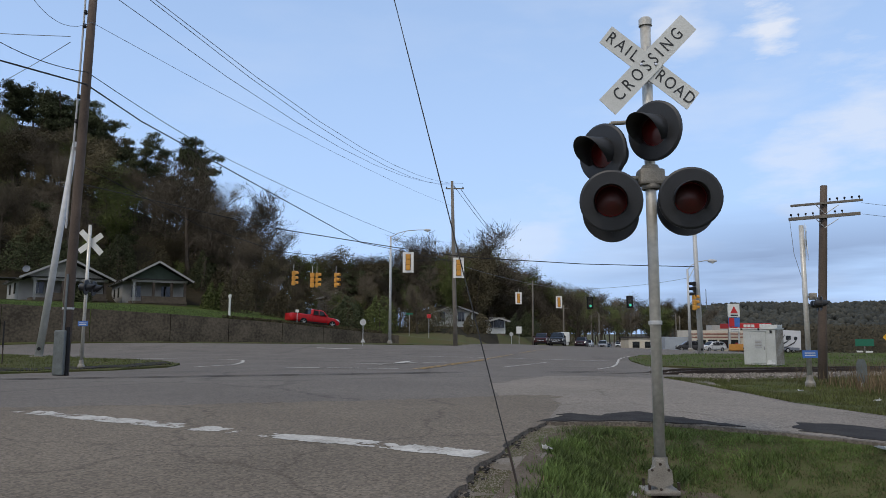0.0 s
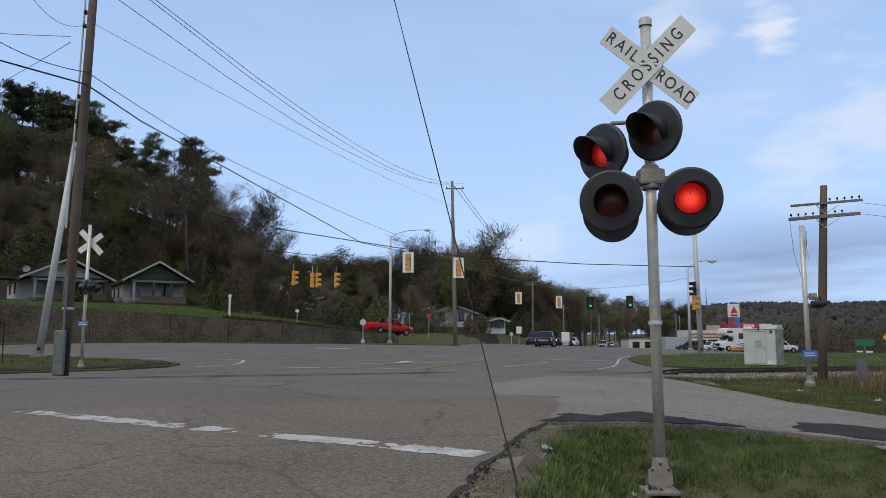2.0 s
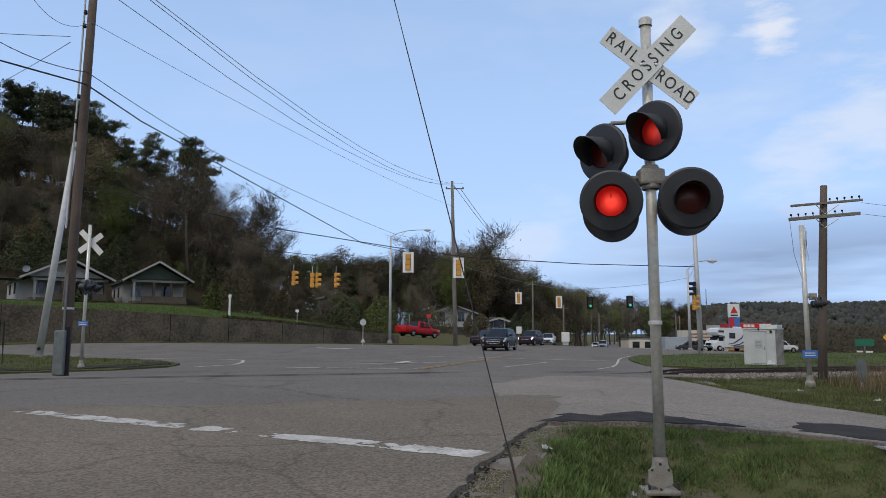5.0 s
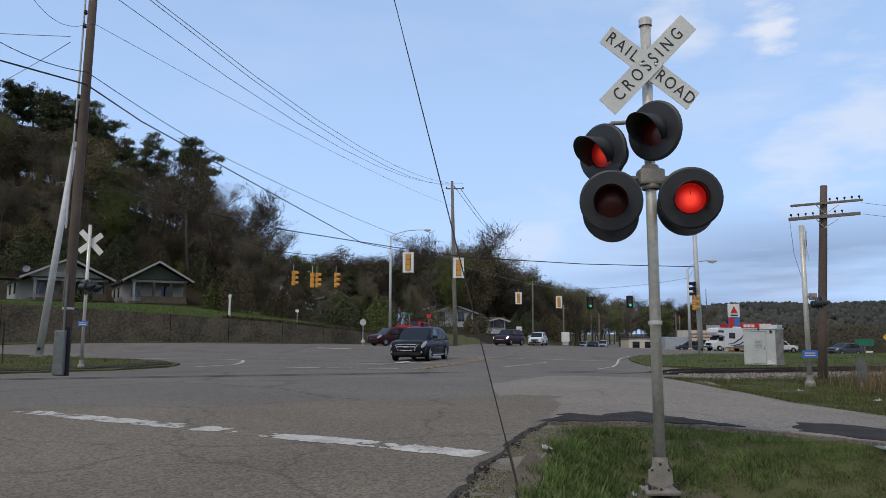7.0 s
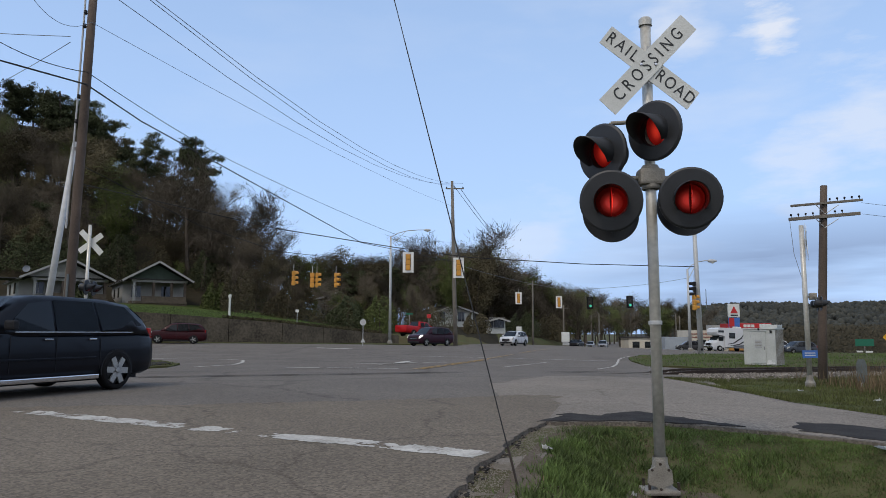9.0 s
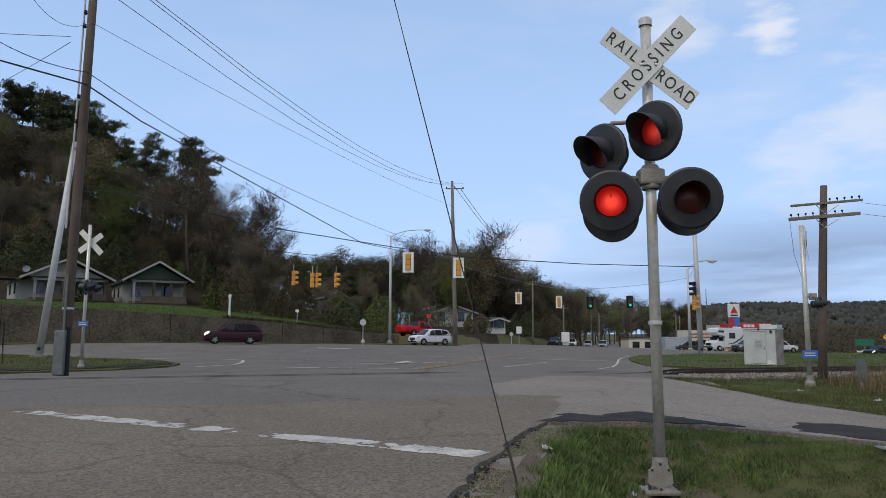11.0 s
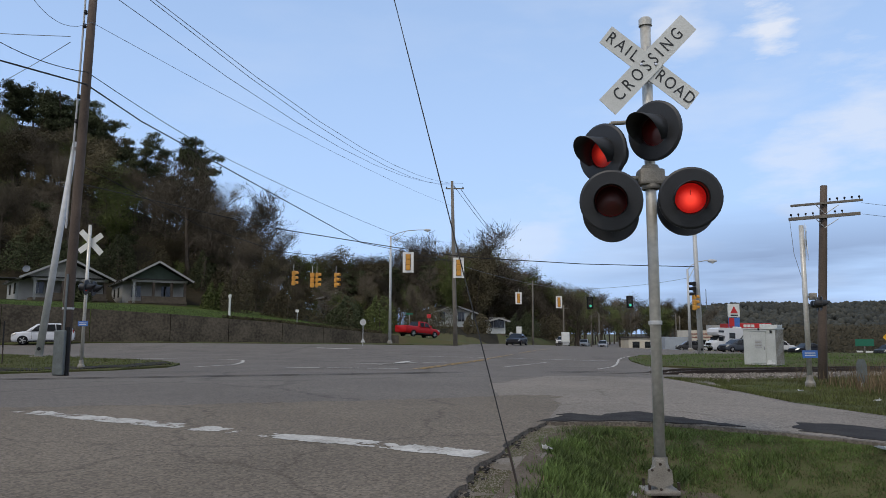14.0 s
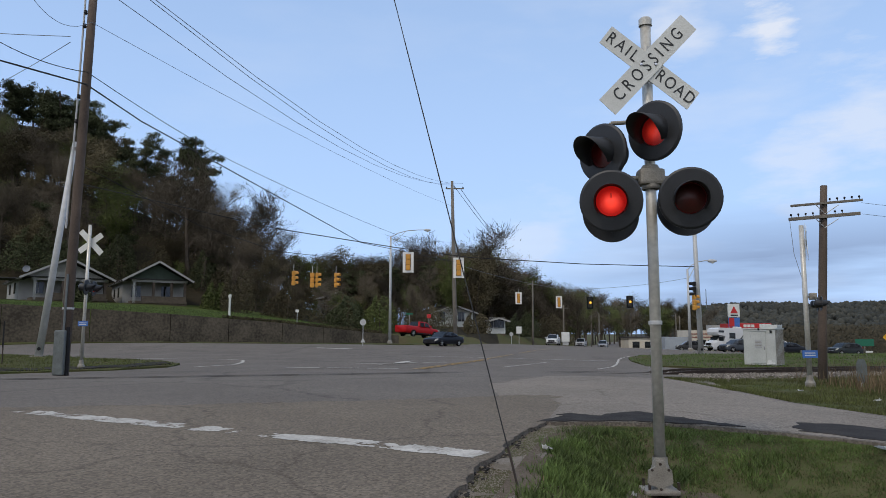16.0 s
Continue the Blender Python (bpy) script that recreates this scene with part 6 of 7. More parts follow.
# ---- litter and clods ----
def scrap(x, y, w, d, label, seed):
    r = random.Random(seed)
    bm = bmesh.new()
    n = 4
    grid = [[bm.verts.new(((i / n - 0.5) * w + r.gauss(0, w * 0.05), (j / n - 0.5) * d + r.gauss(0, d * 0.05), abs(r.gauss(0, 0.025)) + 0.05)) for i in range(n + 1)] for j in range(n + 1)]
    for j in range(n):
        for i in range(n):
            bm.faces.new((grid[j][i], grid[j][i + 1], grid[j + 1][i + 1], grid[j + 1][i]))
    bmesh.ops.solidify(bm, geom=bm.faces[:], thickness=0.004)
    ob = part("litter", bm, M_LITTER)
    ob.matrix_basis = pose(x, y, ground_z(x, y), 0, 0, r.uniform(0, 180))
    return tagged(ob, label, "litter")


for k, (x, y, w, d) in enumerate(((2.96, 6.75, 0.12, 0.07), (3.35, 6.35, 0.17, 0.08), (2.72, 6.8, 0.05, 0.05), (1.72, 6.7, 0.05, 0.04), (2.25, 5.95, 0.06, 0.05), (4.75, 7.75, 0.45, 0.12), (5.0, 7.9, 0.22, 0.1),
                                  (8.6, 17.6, 0.16, 0.14), (8.9, 15.0, 0.18, 0.1), (1.02, 7.2, 0.1, 0.06))):
    scrap(x, y, w, d, "crumpled white scrap of paper in the grass", k)


def clod(r, x, y, s, z):
    bm = bmesh.new()
    bmesh.ops.create_icosphere(bm, subdivisions=1, radius=s)
    for v in bm.verts:
        v.co *= r.uniform(0.6, 1.25)
        v.co.z *= 0.4
    ob = part("asphalt_chunk", bm, M_OLD if r.random() < 0.4 else M_PATCH)
    ob.matrix_basis = pose(x, y, z + s * 0.3, 0, 0, r.uniform(0, 360))
    tagged(ob, "broken lump of asphalt at the road edge", "rubble", "asphalt chunks along the edge")


rr = random.Random(41)
for k in range(280):
    y = rr.uniform(4.6, 9.6)
    x = lerp([(4.2, -0.2), (5.04, 0.04), (6.24, 0.33), (7.5, 0.7), (8.82, 1.02), (9.7, 1.5)], y) + rr.gauss(0.015, 0.04)
    clod(rr, x, y, rr.uniform(0.008, 0.03), grade(x, y) - rr.uniform(0.02, 0.075))


# ---- vehicles ----
def loft(rings, caps=True):
    bm = bmesh.new()
    rows = [[bm.verts.new(p) for p in ring] for ring in rings]
    n = len(rows[0])
    for a, b in zip(rows, rows[1:]):
        for k in range(n):
            bm.faces.new((a[k], a[(k + 1) % n], b[(k + 1) % n], b[k]))
    if caps:
        bm.faces.new(rows[0][::-1])
        bm.faces.new(rows[-1])
    return bm


BODY = {
    "suv": [(0, .4, .8, .76), (.006, .31, .88, .85), (.022, .26, .97, .92), (.06, .24, 1.04, .965), (.13, .24, 1.09, .985), (.24, .24, 1.13, .995), (.4, .24, 1.13, 1), (.7, .24, 1.12, 1), (.9, .25, 1.14, .985), (.965, .28, 1.12, .95), (.992, .36, 1.06, .9), (1, .45, .98, .85)],
    "sedan": [(0, .36, .58, .72), (.008, .28, .66, .82), (.03, .2, .74, .9), (.1, .19, .82, .96), (.2, .19, .89, .985), (.3, .19, .93, 1), (.6, .19, .96, 1), (.8, .2, .98, .985), (.93, .22, .98, .95), (.985, .3, .93, .9), (1, .4, .85, .84)],
    "pickup": [(0, .55, .9, .82), (.006, .45, .98, .9), (.025, .38, 1.05, .95), (.08, .36, 1.1, .98), (.24, .36, 1.18, 1), (.45, .36, 1.2, 1), (.63, .36, 1.22, 1), (.64, .36, 1.26, 1), (.97, .4, 1.26, 1), (.995, .45, 1.24, .97), (1, .5, 1.2, .95)],
}
CABIN = {
    "suv": [(.215, 1.06, 1.1, .9, .84), (.29, 1.06, 1.4, .95, .83), (.385, 1.04, 1.71, .975, .775), (.44, 1.05, 1.775, .98, .77), (.55, 1.06, 1.8, .985, .77), (.75, 1.07, 1.78, .985, .755), (.88, 1.08, 1.7, .97, .725), (.95, 1.08, 1.42, .95, .76), (.985, 1.05, 1.1, .9, .84)],
    "sedan": [(.27, .86, .9, .9, .84), (.34, .9, 1.14, .95, .8), (.42, .92, 1.39, .97, .72), (.5, .93, 1.44, .975, .7), (.62, .94, 1.43, .975, .69), (.72, .95, 1.33, .96, .7), (.82, .95, 1.06, .94, .78), (.88, .95, .99, .9, .82)],
    "pickup": [(.235, 1.1, 1.14, .92, .86), (.29, 1.14, 1.5, .95, .8), (.35, 1.15, 1.82, .97, .75), (.42, 1.16, 1.88, .98, .74), (.55, 1.17, 1.87, .98, .74), (.605, 1.18, 1.82, .97, .74), (.625, 1.18, 1.3, .96, .85)],
}
SIDEGLASS = {
    "suv": [[(.31, 1.12), (.355, 1.38), (.41, 1.63), (.5, 1.7), (.5, 1.12)], [(.51, 1.12), (.51, 1.71), (.685, 1.71), (.7, 1.14)], [(.712, 1.15), (.697, 1.71), (.85, 1.64), (.93, 1.27)]],
    "sedan": [[(.36, 1.0), (.4, 1.18), (.45, 1.34), (.54, 1.36), (.54, 1.0)], [(.555, 1.0), (.555, 1.36), (.66, 1.32), (.76, 1.04)]],
    "pickup": [[(.305, 1.22), (.33, 1.5), (.37, 1.73), (.45, 1.77), (.455, 1.24)], [(.47, 1.24), (.465, 1.77), (.57, 1.76), (.585, 1.26)]],
}


def car(label, colour, style, L, W, hscale=1.0, radius=0.36, beams=False, rich=False, category="car", name="car", wheel_at=(0.185, 0.785)):
    s = thing(name, Matrix(), label, category)
    body_paint = paint("paint_" + style, colour)
    X = lambda u: L / 2 - u * L
    hw = W / 2
    def skin(u):
        """The flank's profile at u, from sill to bonnet edge."""
        zb, zt, w = (lerp([(row[0], row[i]) for row in BODY[style]], u) for i in (1, 2, 3))
        zb, zt, y = zb * hscale, zt * hscale, w * hw
        return [(0.8 * y, zb), (0.97 * y, zb + 0.07), (y, zb + (zt - zb) * 0.32), (y * 0.995, zb + (zt - zb) * 0.62), (0.985 * y, zt - 0.13), (0.95 * y, zt - 0.04), (0.84 * y, zt)]

    rings = []
    for u, zb, zt, w in BODY[style]:
        zb, zt, y = zb * hscale, zt * hscale, w * hw
        half = [(0.8 * y, zb), (0.97 * y, zb + 0.07), (y, zb + (zt - zb) * 0.32), (y * 0.995, zb + (zt - zb) * 0.62), (0.985 * y, zt - 0.13), (0.95 * y, zt - 0.04), (0.84 * y, zt)]
        crown = 0.03 if style != "pickup" or u < 0.6 else 0.0
        rings.append([(X(u), a, b) for a, b in half] + [(X(u), 0, zt + crown)] + [(X(u), -a, b) for a, b in half[::-1]])
    body = part("body", loft(rings), body_paint, s, smooth=True)
    rings = []
    for u, z0, z1, w0, w1 in CABIN[style]:
        z0, z1 = z0 * hscale, z1 * hscale
        a, b = w0 * hw, w1 * hw
        half = [(a, z0), (a + (b - a) * 0.5, z0 + (z1 - z0) * 0.5), (b + (a - b) * 0.12, z0 + (z1 - z0) * 0.88), (b * 0.94, z1 - 0.012), (b * 0.6, z1 + 0.012)]
        rings.append([(X(u), p, q) for p, q in half] + [(X(u), -p, q) for p, q in half[::-1]])
    part("cabin", loft(rings), body_paint, s, smooth=True)

    def flank(u, z):
        rows = CABIN[style]
        z0, z1, w0, w1 = (lerp([(r[0], r[i]) for r in rows], u) for i in (1, 2, 3, 4))
        k = (z - z0) / max(0.05, z1 - z0)
        return hw * (w0 + (w1 - w0) * k)

    for sgn in (-1, 1):
        for win in SIDEGLASS[style]:
            bm = bmesh.new()
            vs = [bm.verts.new((X(u), sgn * (flank(u, z) + 0.012), z * hscale)) for u, z in win]
            bm.faces.new(vs)
            bmesh.ops.solidify(bm, geom=bm.faces[:], thickness=0.004)
            part("side_window", bm, M_SIDEGLASS, s)
    rows = CABIN[style]
    top_rear = -0.1
    for (ua, ub, inset) in ((rows[0], rows[2], 0.02), (rows[-1], rows[-3] if style != "pickup" else rows[-2], -0.02)):
        bm = bmesh.new()
        za, zb = ua[2] * hscale + 0.05, ub[2] * hscale - 0.05
        pa, pb = ua[4] * hw * 0.93, ub[4] * hw * 0.9
        mid = (rows[1] if inset > 0 else rows[-2])
        vs = []
        bulge = 0.05 if inset > 0 else -0.05
        cols = 6
        grid = []
        za, zm, zb = (r[2] * hscale + 0.012 for r in (ua, mid, ub))
        for (u, z, w) in ((ua[0], za, pa), (mid[0], zm, mid[4] * hw * 0.92), (ub[0] - 0.012, zb, pb) if inset > 0 else (ub[0] + 0.022, zb + top_rear, pb)) if style != "pickup" or inset > 0 else ((ua[0], za, pa), (ub[0], zb, pb)):
            grid.append([bm.verts.new((X(u) + inset + bulge * (1 - (2 * k / cols - 1) ** 2) * 0.6, w * (2 * k / cols - 1), z + 0.018)) for k in range(cols + 1)])
        for a, b in zip(grid, grid[1:]):
            for k in range(cols):
                bm.faces.new((a[k], a[k + 1], b[k + 1], b[k]))
        part("windshield" if inset > 0 else "rear_window", bm, M_CARGLASS, s, smooth=True)
    wheels = []
    for u in wheel_at:
        for sgn in (-1, 1):
            arch = [((radius + 0.03) * math.cos(a), (radius + 0.03) * math.sin(a)) for a in (math.radians(-12 + 204 * k / 16) for k in range(17))]
            a = part("wheel_arch", plate(arch, 0.02, None, pose(X(u), sgn * (hw - 0.006), radius)), M_PLASTIC, s)
            bm = bmesh.new()
            out = radius
            lathe([(out * 0.73, -0.11), (out * 0.9, -0.115), (out * 0.985, -0.09), (out, -0.05), (out, 0.05), (out * 0.985, 0.09), (out * 0.9, 0.115), (out * 0.73, 0.11)], 28, bm, pose(0, 0, 0, 90))
            wheel = part("wheel", bm, M_TYRE, s, smooth=True)
            wheel.matrix_basis = pose(X(u), sgn * (hw - 0.085), radius)
            rim = bmesh.new()
            lathe([(out * 0.76, 0.118), (out * 0.66, 0.112), (out * 0.63, 0.06)], 24, rim, pose(0, 0, 0, 90 * sgn))
            for k in range(6 if rich else 5):
                ang = 360 / (6 if rich else 5) * k
                for side in (0,):
                    own = box(out * 0.3 if rich else out * 0.18, 0.03, out * 0.64, (0, 0, out * 0.07))
                    own.transform(Matrix.Translation((0, sgn * 0.095, 0)) @ pose(0, 0, 0, 0, ang + side, 0))
                    merge(own, rim)
            lathe([(out * 0.16, 0.0), (out * 0.14, 0.03), (0, 0.035)], 12, rim, Matrix.Translation((0, sgn * 0.095, 0)) @ pose(0, 0, 0, -90 * sgn))
            part("rim", rim, M_RIM, wheel, "silver alloy rim")
            dk = part("brake", lathe([(0.0, 0.0), (out * 0.7, 0.0)], 20, None, Matrix.Translation((0, sgn * 0.05, 0)) @ pose(0, 0, 0, 90)), M_PLASTIC, wheel)
            wheels.append(wheel)
    # lamps, grille, bumpers, mirrors, handles
    zl = {"suv": 0.84, "sedan": 0.66, "pickup": 0.95}[style] * hscale
    for sgn in (-1, 1):
        hl = bmesh.new()
        grid = []
        for u, lo, hi in ((0.004, 3.3, 4.7), (0.012, 3.2, 5.0), (0.03, 3.3, 5.2), (0.055, 3.5, 5.25), (0.08, 3.8, 5.2), (0.105 if rich else 0.09, 4.1, 5.1)):
            ring = skin(u)
            row = []
            for k in range(5):
                at = lo + (hi - lo) * k / 4
                p, q = ring[int(at)], ring[int(at) + 1]
                y, z = p[0] + (q[0] - p[0]) * (at % 1), p[1] + (q[1] - p[1]) * (at % 1)
                row.append(hl.verts.new((X(u) + 0.014, sgn * (y * 1.006 + 0.008), z + 0.008)))
            grid.append(row)
        for p, q in zip(grid, grid[1:]):
            for k in range(4):
                hl.faces.new((p[k], p[k + 1], q[k + 1], q[k]))
        bmesh.ops.recalc_face_normals(hl, faces=hl.faces)
        part("headlight", hl, M_BEAM if beams else M_HEAD, s, "clear headlamp", True)
        tl = box(0.1, 0.22, 0.3 if style != "sedan" else 0.16, (0, 0, -0.1), 0.03)
        tl.transform(pose(X(0.972), sgn * hw * 0.79, zl + (0.18 if style == "suv" else 0.08), 0, 0, sgn * 20))
        part("tail_light", tl, M_TAIL, s, "red tail lamp")
        mr = box(0.12, 0.24, 0.17, (0, 0, 0), 0.04)
        zm = {"suv": 1.16, "sedan": 0.98, "pickup": 1.26}[style] * hscale
        mr.transform(pose(X(0.31), sgn * (hw + 0.1), zm, 0, 0, 0))
        part("mirror", mr, body_paint if not rich else M_PLASTIC, s)
        for u in ((0.47, 0.66) if style != "pickup" else (0.43, 0.56)):
            hd = box(0.18, 0.03, 0.03, (X(u), sgn * (hw * 1.0 + 0.012), {"suv": 0.98, "sedan": 0.82, "pickup": 1.08}[style] * hscale), 0.008)
            part("door_handle", hd, M_CHROME if rich else body_paint, s)
        for u in ((0.325, 0.505, 0.7) if style != "pickup" else (0.3, 0.46, 0.6)):
            zt = {"suv": 1.05, "sedan": 0.9, "pickup": 1.15}[style] * hscale
            part("door_seam", box(0.012, 0.008, zt - 0.42, (X(u), sgn * (hw + 0.001), 0.42)), M_PLASTIC, s)
        part("sill", box(L * 0.42, 0.06, 0.09 if style != "pickup" else 0.12, (X(0.485), sgn * (hw - 0.0), 0.24 if style != "pickup" else 0.38), 0.02), M_CHROME if rich else M_PLASTIC, s)
        if rich:
            part("trim_strip", box(L * 0.52, 0.015, 0.022, (X(0.6), sgn * (hw * 0.985 + 0.01), 1.115)), M_CHROME, s, "chrome window strip")
            part("moulding", box(L * 0.4, 0.02, 0.045, (X(0.48), sgn * (hw + 0.004), 0.62), 0.01), body_paint, s)
            fog = box(0.1, 0.34, 0.11, (0, 0, 0), 0.03)
            fog.transform(pose(X(0.022), sgn * hw * 0.7, 0.42, 0, 0, -sgn * 28))
            part("fog_light", fog, M_HEAD, s, "clear fog lamp in a bright bezel")
        if style == "suv" and not rich:
            rail = tube([(X(0.42), sgn * hw * 0.66, 1.80 * hscale), (X(0.5), sgn * hw * 0.66, 1.85 * hscale), (X(0.78), sgn * hw * 0.65, 1.83 * hscale), (X(0.86), sgn * hw * 0.63, 1.73 * hscale)], 0.016, 6)
            part("roof_rail", rail, M_PLASTIC, s)
    zg = {"suv": 0.62, "sedan": 0.48, "pickup": 0.78}[style] * hscale
    part("grille", box(0.08, hw * 1.05, 0.3, (X(0.006), 0, zg - 0.09), 0.03), M_PLASTIC, s)
    if rich:
        for z, w, h in ((0.845, 1.05, 0.03), (0.72, 1.0, 0.05), (0.53, 0.7, 0.05)):
            part("grille_bar", box(0.05, hw * w, h, (X(-0.004), 0, z), 0.012), M_CHROME, s, "chrome grille bar")
        for sgn in (-1, 1):
            bar = box(0.05, 0.035, 0.32, (0, 0, 0), 0.01)
            bar.transform(pose(X(-0.003), sgn * hw * 0.44, 0.55, -sgn * 28, 0, 0))
            part("grille_side", bar, M_CHROME, s)
        part("emblem", box(0.03, 0.24, 0.08, (X(-0.012), 0, 0.705), 0.012), M_CHROME, s)
        part("lower_grille", box(0.08, hw * 0.9, 0.12, (X(0.006), 0, 0.35), 0.02), M_PLASTIC, s)
    elif style != "sedan":
        part("grille_bar", box(0.05, hw * 1.0, 0.05, (X(0.0), 0, zg + 0.02), 0.01), M_CHROME, s)
    part("bumper", box(0.16, W * 0.8, 0.17, (X(0.012), 0, 0.3 if style != "pickup" else 0.46), 0.05), M_PLASTIC if style != "pickup" else M_CHROME, s)
    part("bumper", box(0.16, W * 0.84, 0.17, (X(0.985), 0, 0.36 if style != "pickup" else 0.52), 0.05), M_PLASTIC if style != "pickup" else M_CHROME, s)
    part("number_plate", box(0.02, 0.3, 0.14, (X(-0.014), 0, 0.36), 0.004), M_PLASTIC, s)
    part("underbody", box(L * 0.86, W * 0.78, 0.2, (0, 0, 0.2 if style != "pickup" else 0.3)), M_PLASTIC, s)
    if style == "pickup":
        part("bed", box(L * 0.32, W * 0.84, 0.03, (X(0.81), 0, 1.245 * hscale)), M_PLASTIC, s, "dark open load bed")
    return s, wheels, radius


def motorhome():
    s = thing("motorhome", Matrix(), "white class C motorhome with black and grey swirl graphics", "motorhome")
    white = paint("paint_motorhome", (0.6, 0.61, 0.62))
    L, W = 7.6, 2.4
    prof = [(-3.8, 0.55), (2.0, 0.55), (2.05, 2.1), (3.2, 2.25), (3.35, 2.6), (3.2, 3.1), (2.6, 3.28), (-3.7, 3.28), (-3.8, 3.1)]
    body = plate(prof, W)
    bmesh.ops.bevel(body, geom=[e for e in body.edges if e.calc_length() > 2.3 and abs(e.verts[0].co.y - e.verts[1].co.y) < 0.1], offset=0.06, segments=2, affect="EDGES")
    part("body", body, white, s)
    cab = loft([[(x, -w, zb), (x, w, zb), (x, w * 0.98, zm), (x, w * 0.8, zt), (x, -w * 0.8, zt), (x, -w * 0.98, zm)] for x, w, zb, zm, zt in
                ((1.9, 1.0, 0.5, 1.4, 2.15), (2.6, 1.0, 0.5, 1.3, 2.15), (3.1, 0.98, 0.5, 1.25, 1.5), (3.85, 0.93, 0.5, 1.1, 1.25), (3.95, 0.88, 0.55, 0.95, 1.1))])
    part("cab", cab, white, s)
    bm = bmesh.new()
    bm.faces.new([bm.verts.new(p) for p in ((3.13, -0.78, 1.52), (3.13, 0.78, 1.52), (2.66, 0.78, 2.12), (2.66, -0.78, 2.12))])
    part("windshield", bm, M_CARGLASS, s)
    part("grille", box(0.06, 1.1, 0.34, (3.95, 0, 0.72), 0.02), M_PLASTIC, s)
    for sgn in (-1, 1):
        part("headlight", box(0.1, 0.26, 0.24, (3.9, sgn * 0.72, 0.8), 0.03), M_HEAD, s)
        part("cab_window", box(0.75, 0.04, 0.55, (2.55, sgn * 0.97, 1.42), 0.01), M_CARGLASS, s)
        part("overhang_window", box(0.9, 0.04, 0.3, (2.7, sgn * 1.2, 2.6), 0.01), M_DARKWIN, s)
        for x, w, h, z in ((0.9, 1.0, 0.8, 1.9), (-1.7, 0.8, 0.6, 2.0), (-2.9, 0.5, 0.5, 2.0)):
            part("window", box(w, 0.04, h, (x, sgn * 1.2, z - 0.1), 0.01), M_DARKWIN, s)
        for pts in (((1.6, 1.0), (0.6, 1.2), (-0.6, 1.9), (-1.2, 2.7)), ((1.2, 0.8), (-0.2, 1.0), (-1.4, 1.6), (-2.2, 2.4)), ((0.4, 0.75), (-1.4, 0.9), (-2.6, 1.5), (-3.2, 2.2))):
            part("swirl", tube([(x, sgn * 1.2, z) for x, z in pts], [0.03, 0.08, 0.1, 0.02], 6), M_LETTER, s, "dark swirl stripe")
        part("skirt", box(4.2, 0.05, 0.4, (-1.4, sgn * 1.19, 0.45), 0.01), M_WIREGREY, s)
    part("bumper", box(0.2, 2.0, 0.22, (3.98, 0, 0.42), 0.05), M_CHROME, s)
    part("air_conditioner", box(0.9, 0.8, 0.25, (-0.8, 0, 3.27), 0.06), M_SIGN, s)
    wheels = []
    for x in (2.9, -1.6):
        for sgn in (-1, 1):
            bm = bmesh.new()
            lathe([(0.0, -0.13), (0.36, -0.13), (0.39, -0.08), (0.39, 0.08), (0.36, 0.13), (0.0, 0.13)], 20, bm, pose(0, 0, 0, 90))
            w = part("wheel", bm, M_TYRE, s)
            w.matrix_basis = pose(x, sgn * 1.1, 0.39)
            part("rim", lathe([(0.0, 0.02), (0.1, 0.03), (0.22, 0.0)], 14, None, Matrix.Translation((0, sgn * 0.135, 0)) @ pose(0, 0, 0, -90 * sgn)), M_RIM, w)
            wheels.append(w)
    return s, wheels, 0.39


suv_black = car("black sport utility car with chrome grille and silver rims", (0.006, 0.007, 0.011), "suv", 5.2, 1.98, 1.0, 0.38, rich=True)
suv_maroon = car("dark maroon minivan on the highway", (0.036, 0.006, 0.009), "suv", 4.9, 1.95, 0.98, 0.35)
suv_purple = car("dark plum sport utility car with lit headlamps", (0.035, 0.012, 0.022), "suv", 5.0, 1.98, 1.06, 0.38, beams=True)
suv_white = car("white compact sport utility car", (0.62, 0.63, 0.65), "suv", 4.6, 1.86, 0.95, 0.36)
sedan_black = car("glossy black four-door sedan car", (0.008, 0.009, 0.013), "sedan", 4.9, 1.86, 1.0, 0.33)
sedan_white = car("white car waiting on the far road", (0.6, 0.6, 0.6), "suv", 4.6, 1.84, 0.92, 0.34)
far_silver = car("silver car far down the road", (0.35, 0.36, 0.38), "suv", 4.7, 1.86, 0.98, 0.35)
suv_grey = car("slate grey crossover car on the highway", (0.06, 0.07, 0.085), "suv", 4.6, 1.86, 0.92, 0.35)
sedan_dark = car("dark sedan with headlamps lit on the highway", (0.012, 0.014, 0.02), "sedan", 4.8, 1.85, 1.0, 0.33, beams=True)
suv_olive = car("dark green-grey car on the highway", (0.03, 0.037, 0.04), "suv", 4.6, 1.86, 0.93, 0.35)
truck_red = car("bright red four-door pickup truck on the bank street", (0.42, 0.012, 0.016), "pickup", 5.8, 2.0, 1.0, 0.4, category="pickup truck", name="pickup_truck", wheel_at=(0.165, 0.775))
truck_white = car("white pickup truck parked beyond the highway", (0.6, 0.6, 0.6), "pickup", 5.8, 2.0, 1.0, 0.4, category="pickup truck", name="pickup_truck", wheel_at=(0.165, 0.775))
truck_white[0].matrix_basis = pose(51.6, 112, grade(51.6, 112) + 0.02, 0, 0, 10)
rv = motorhome()
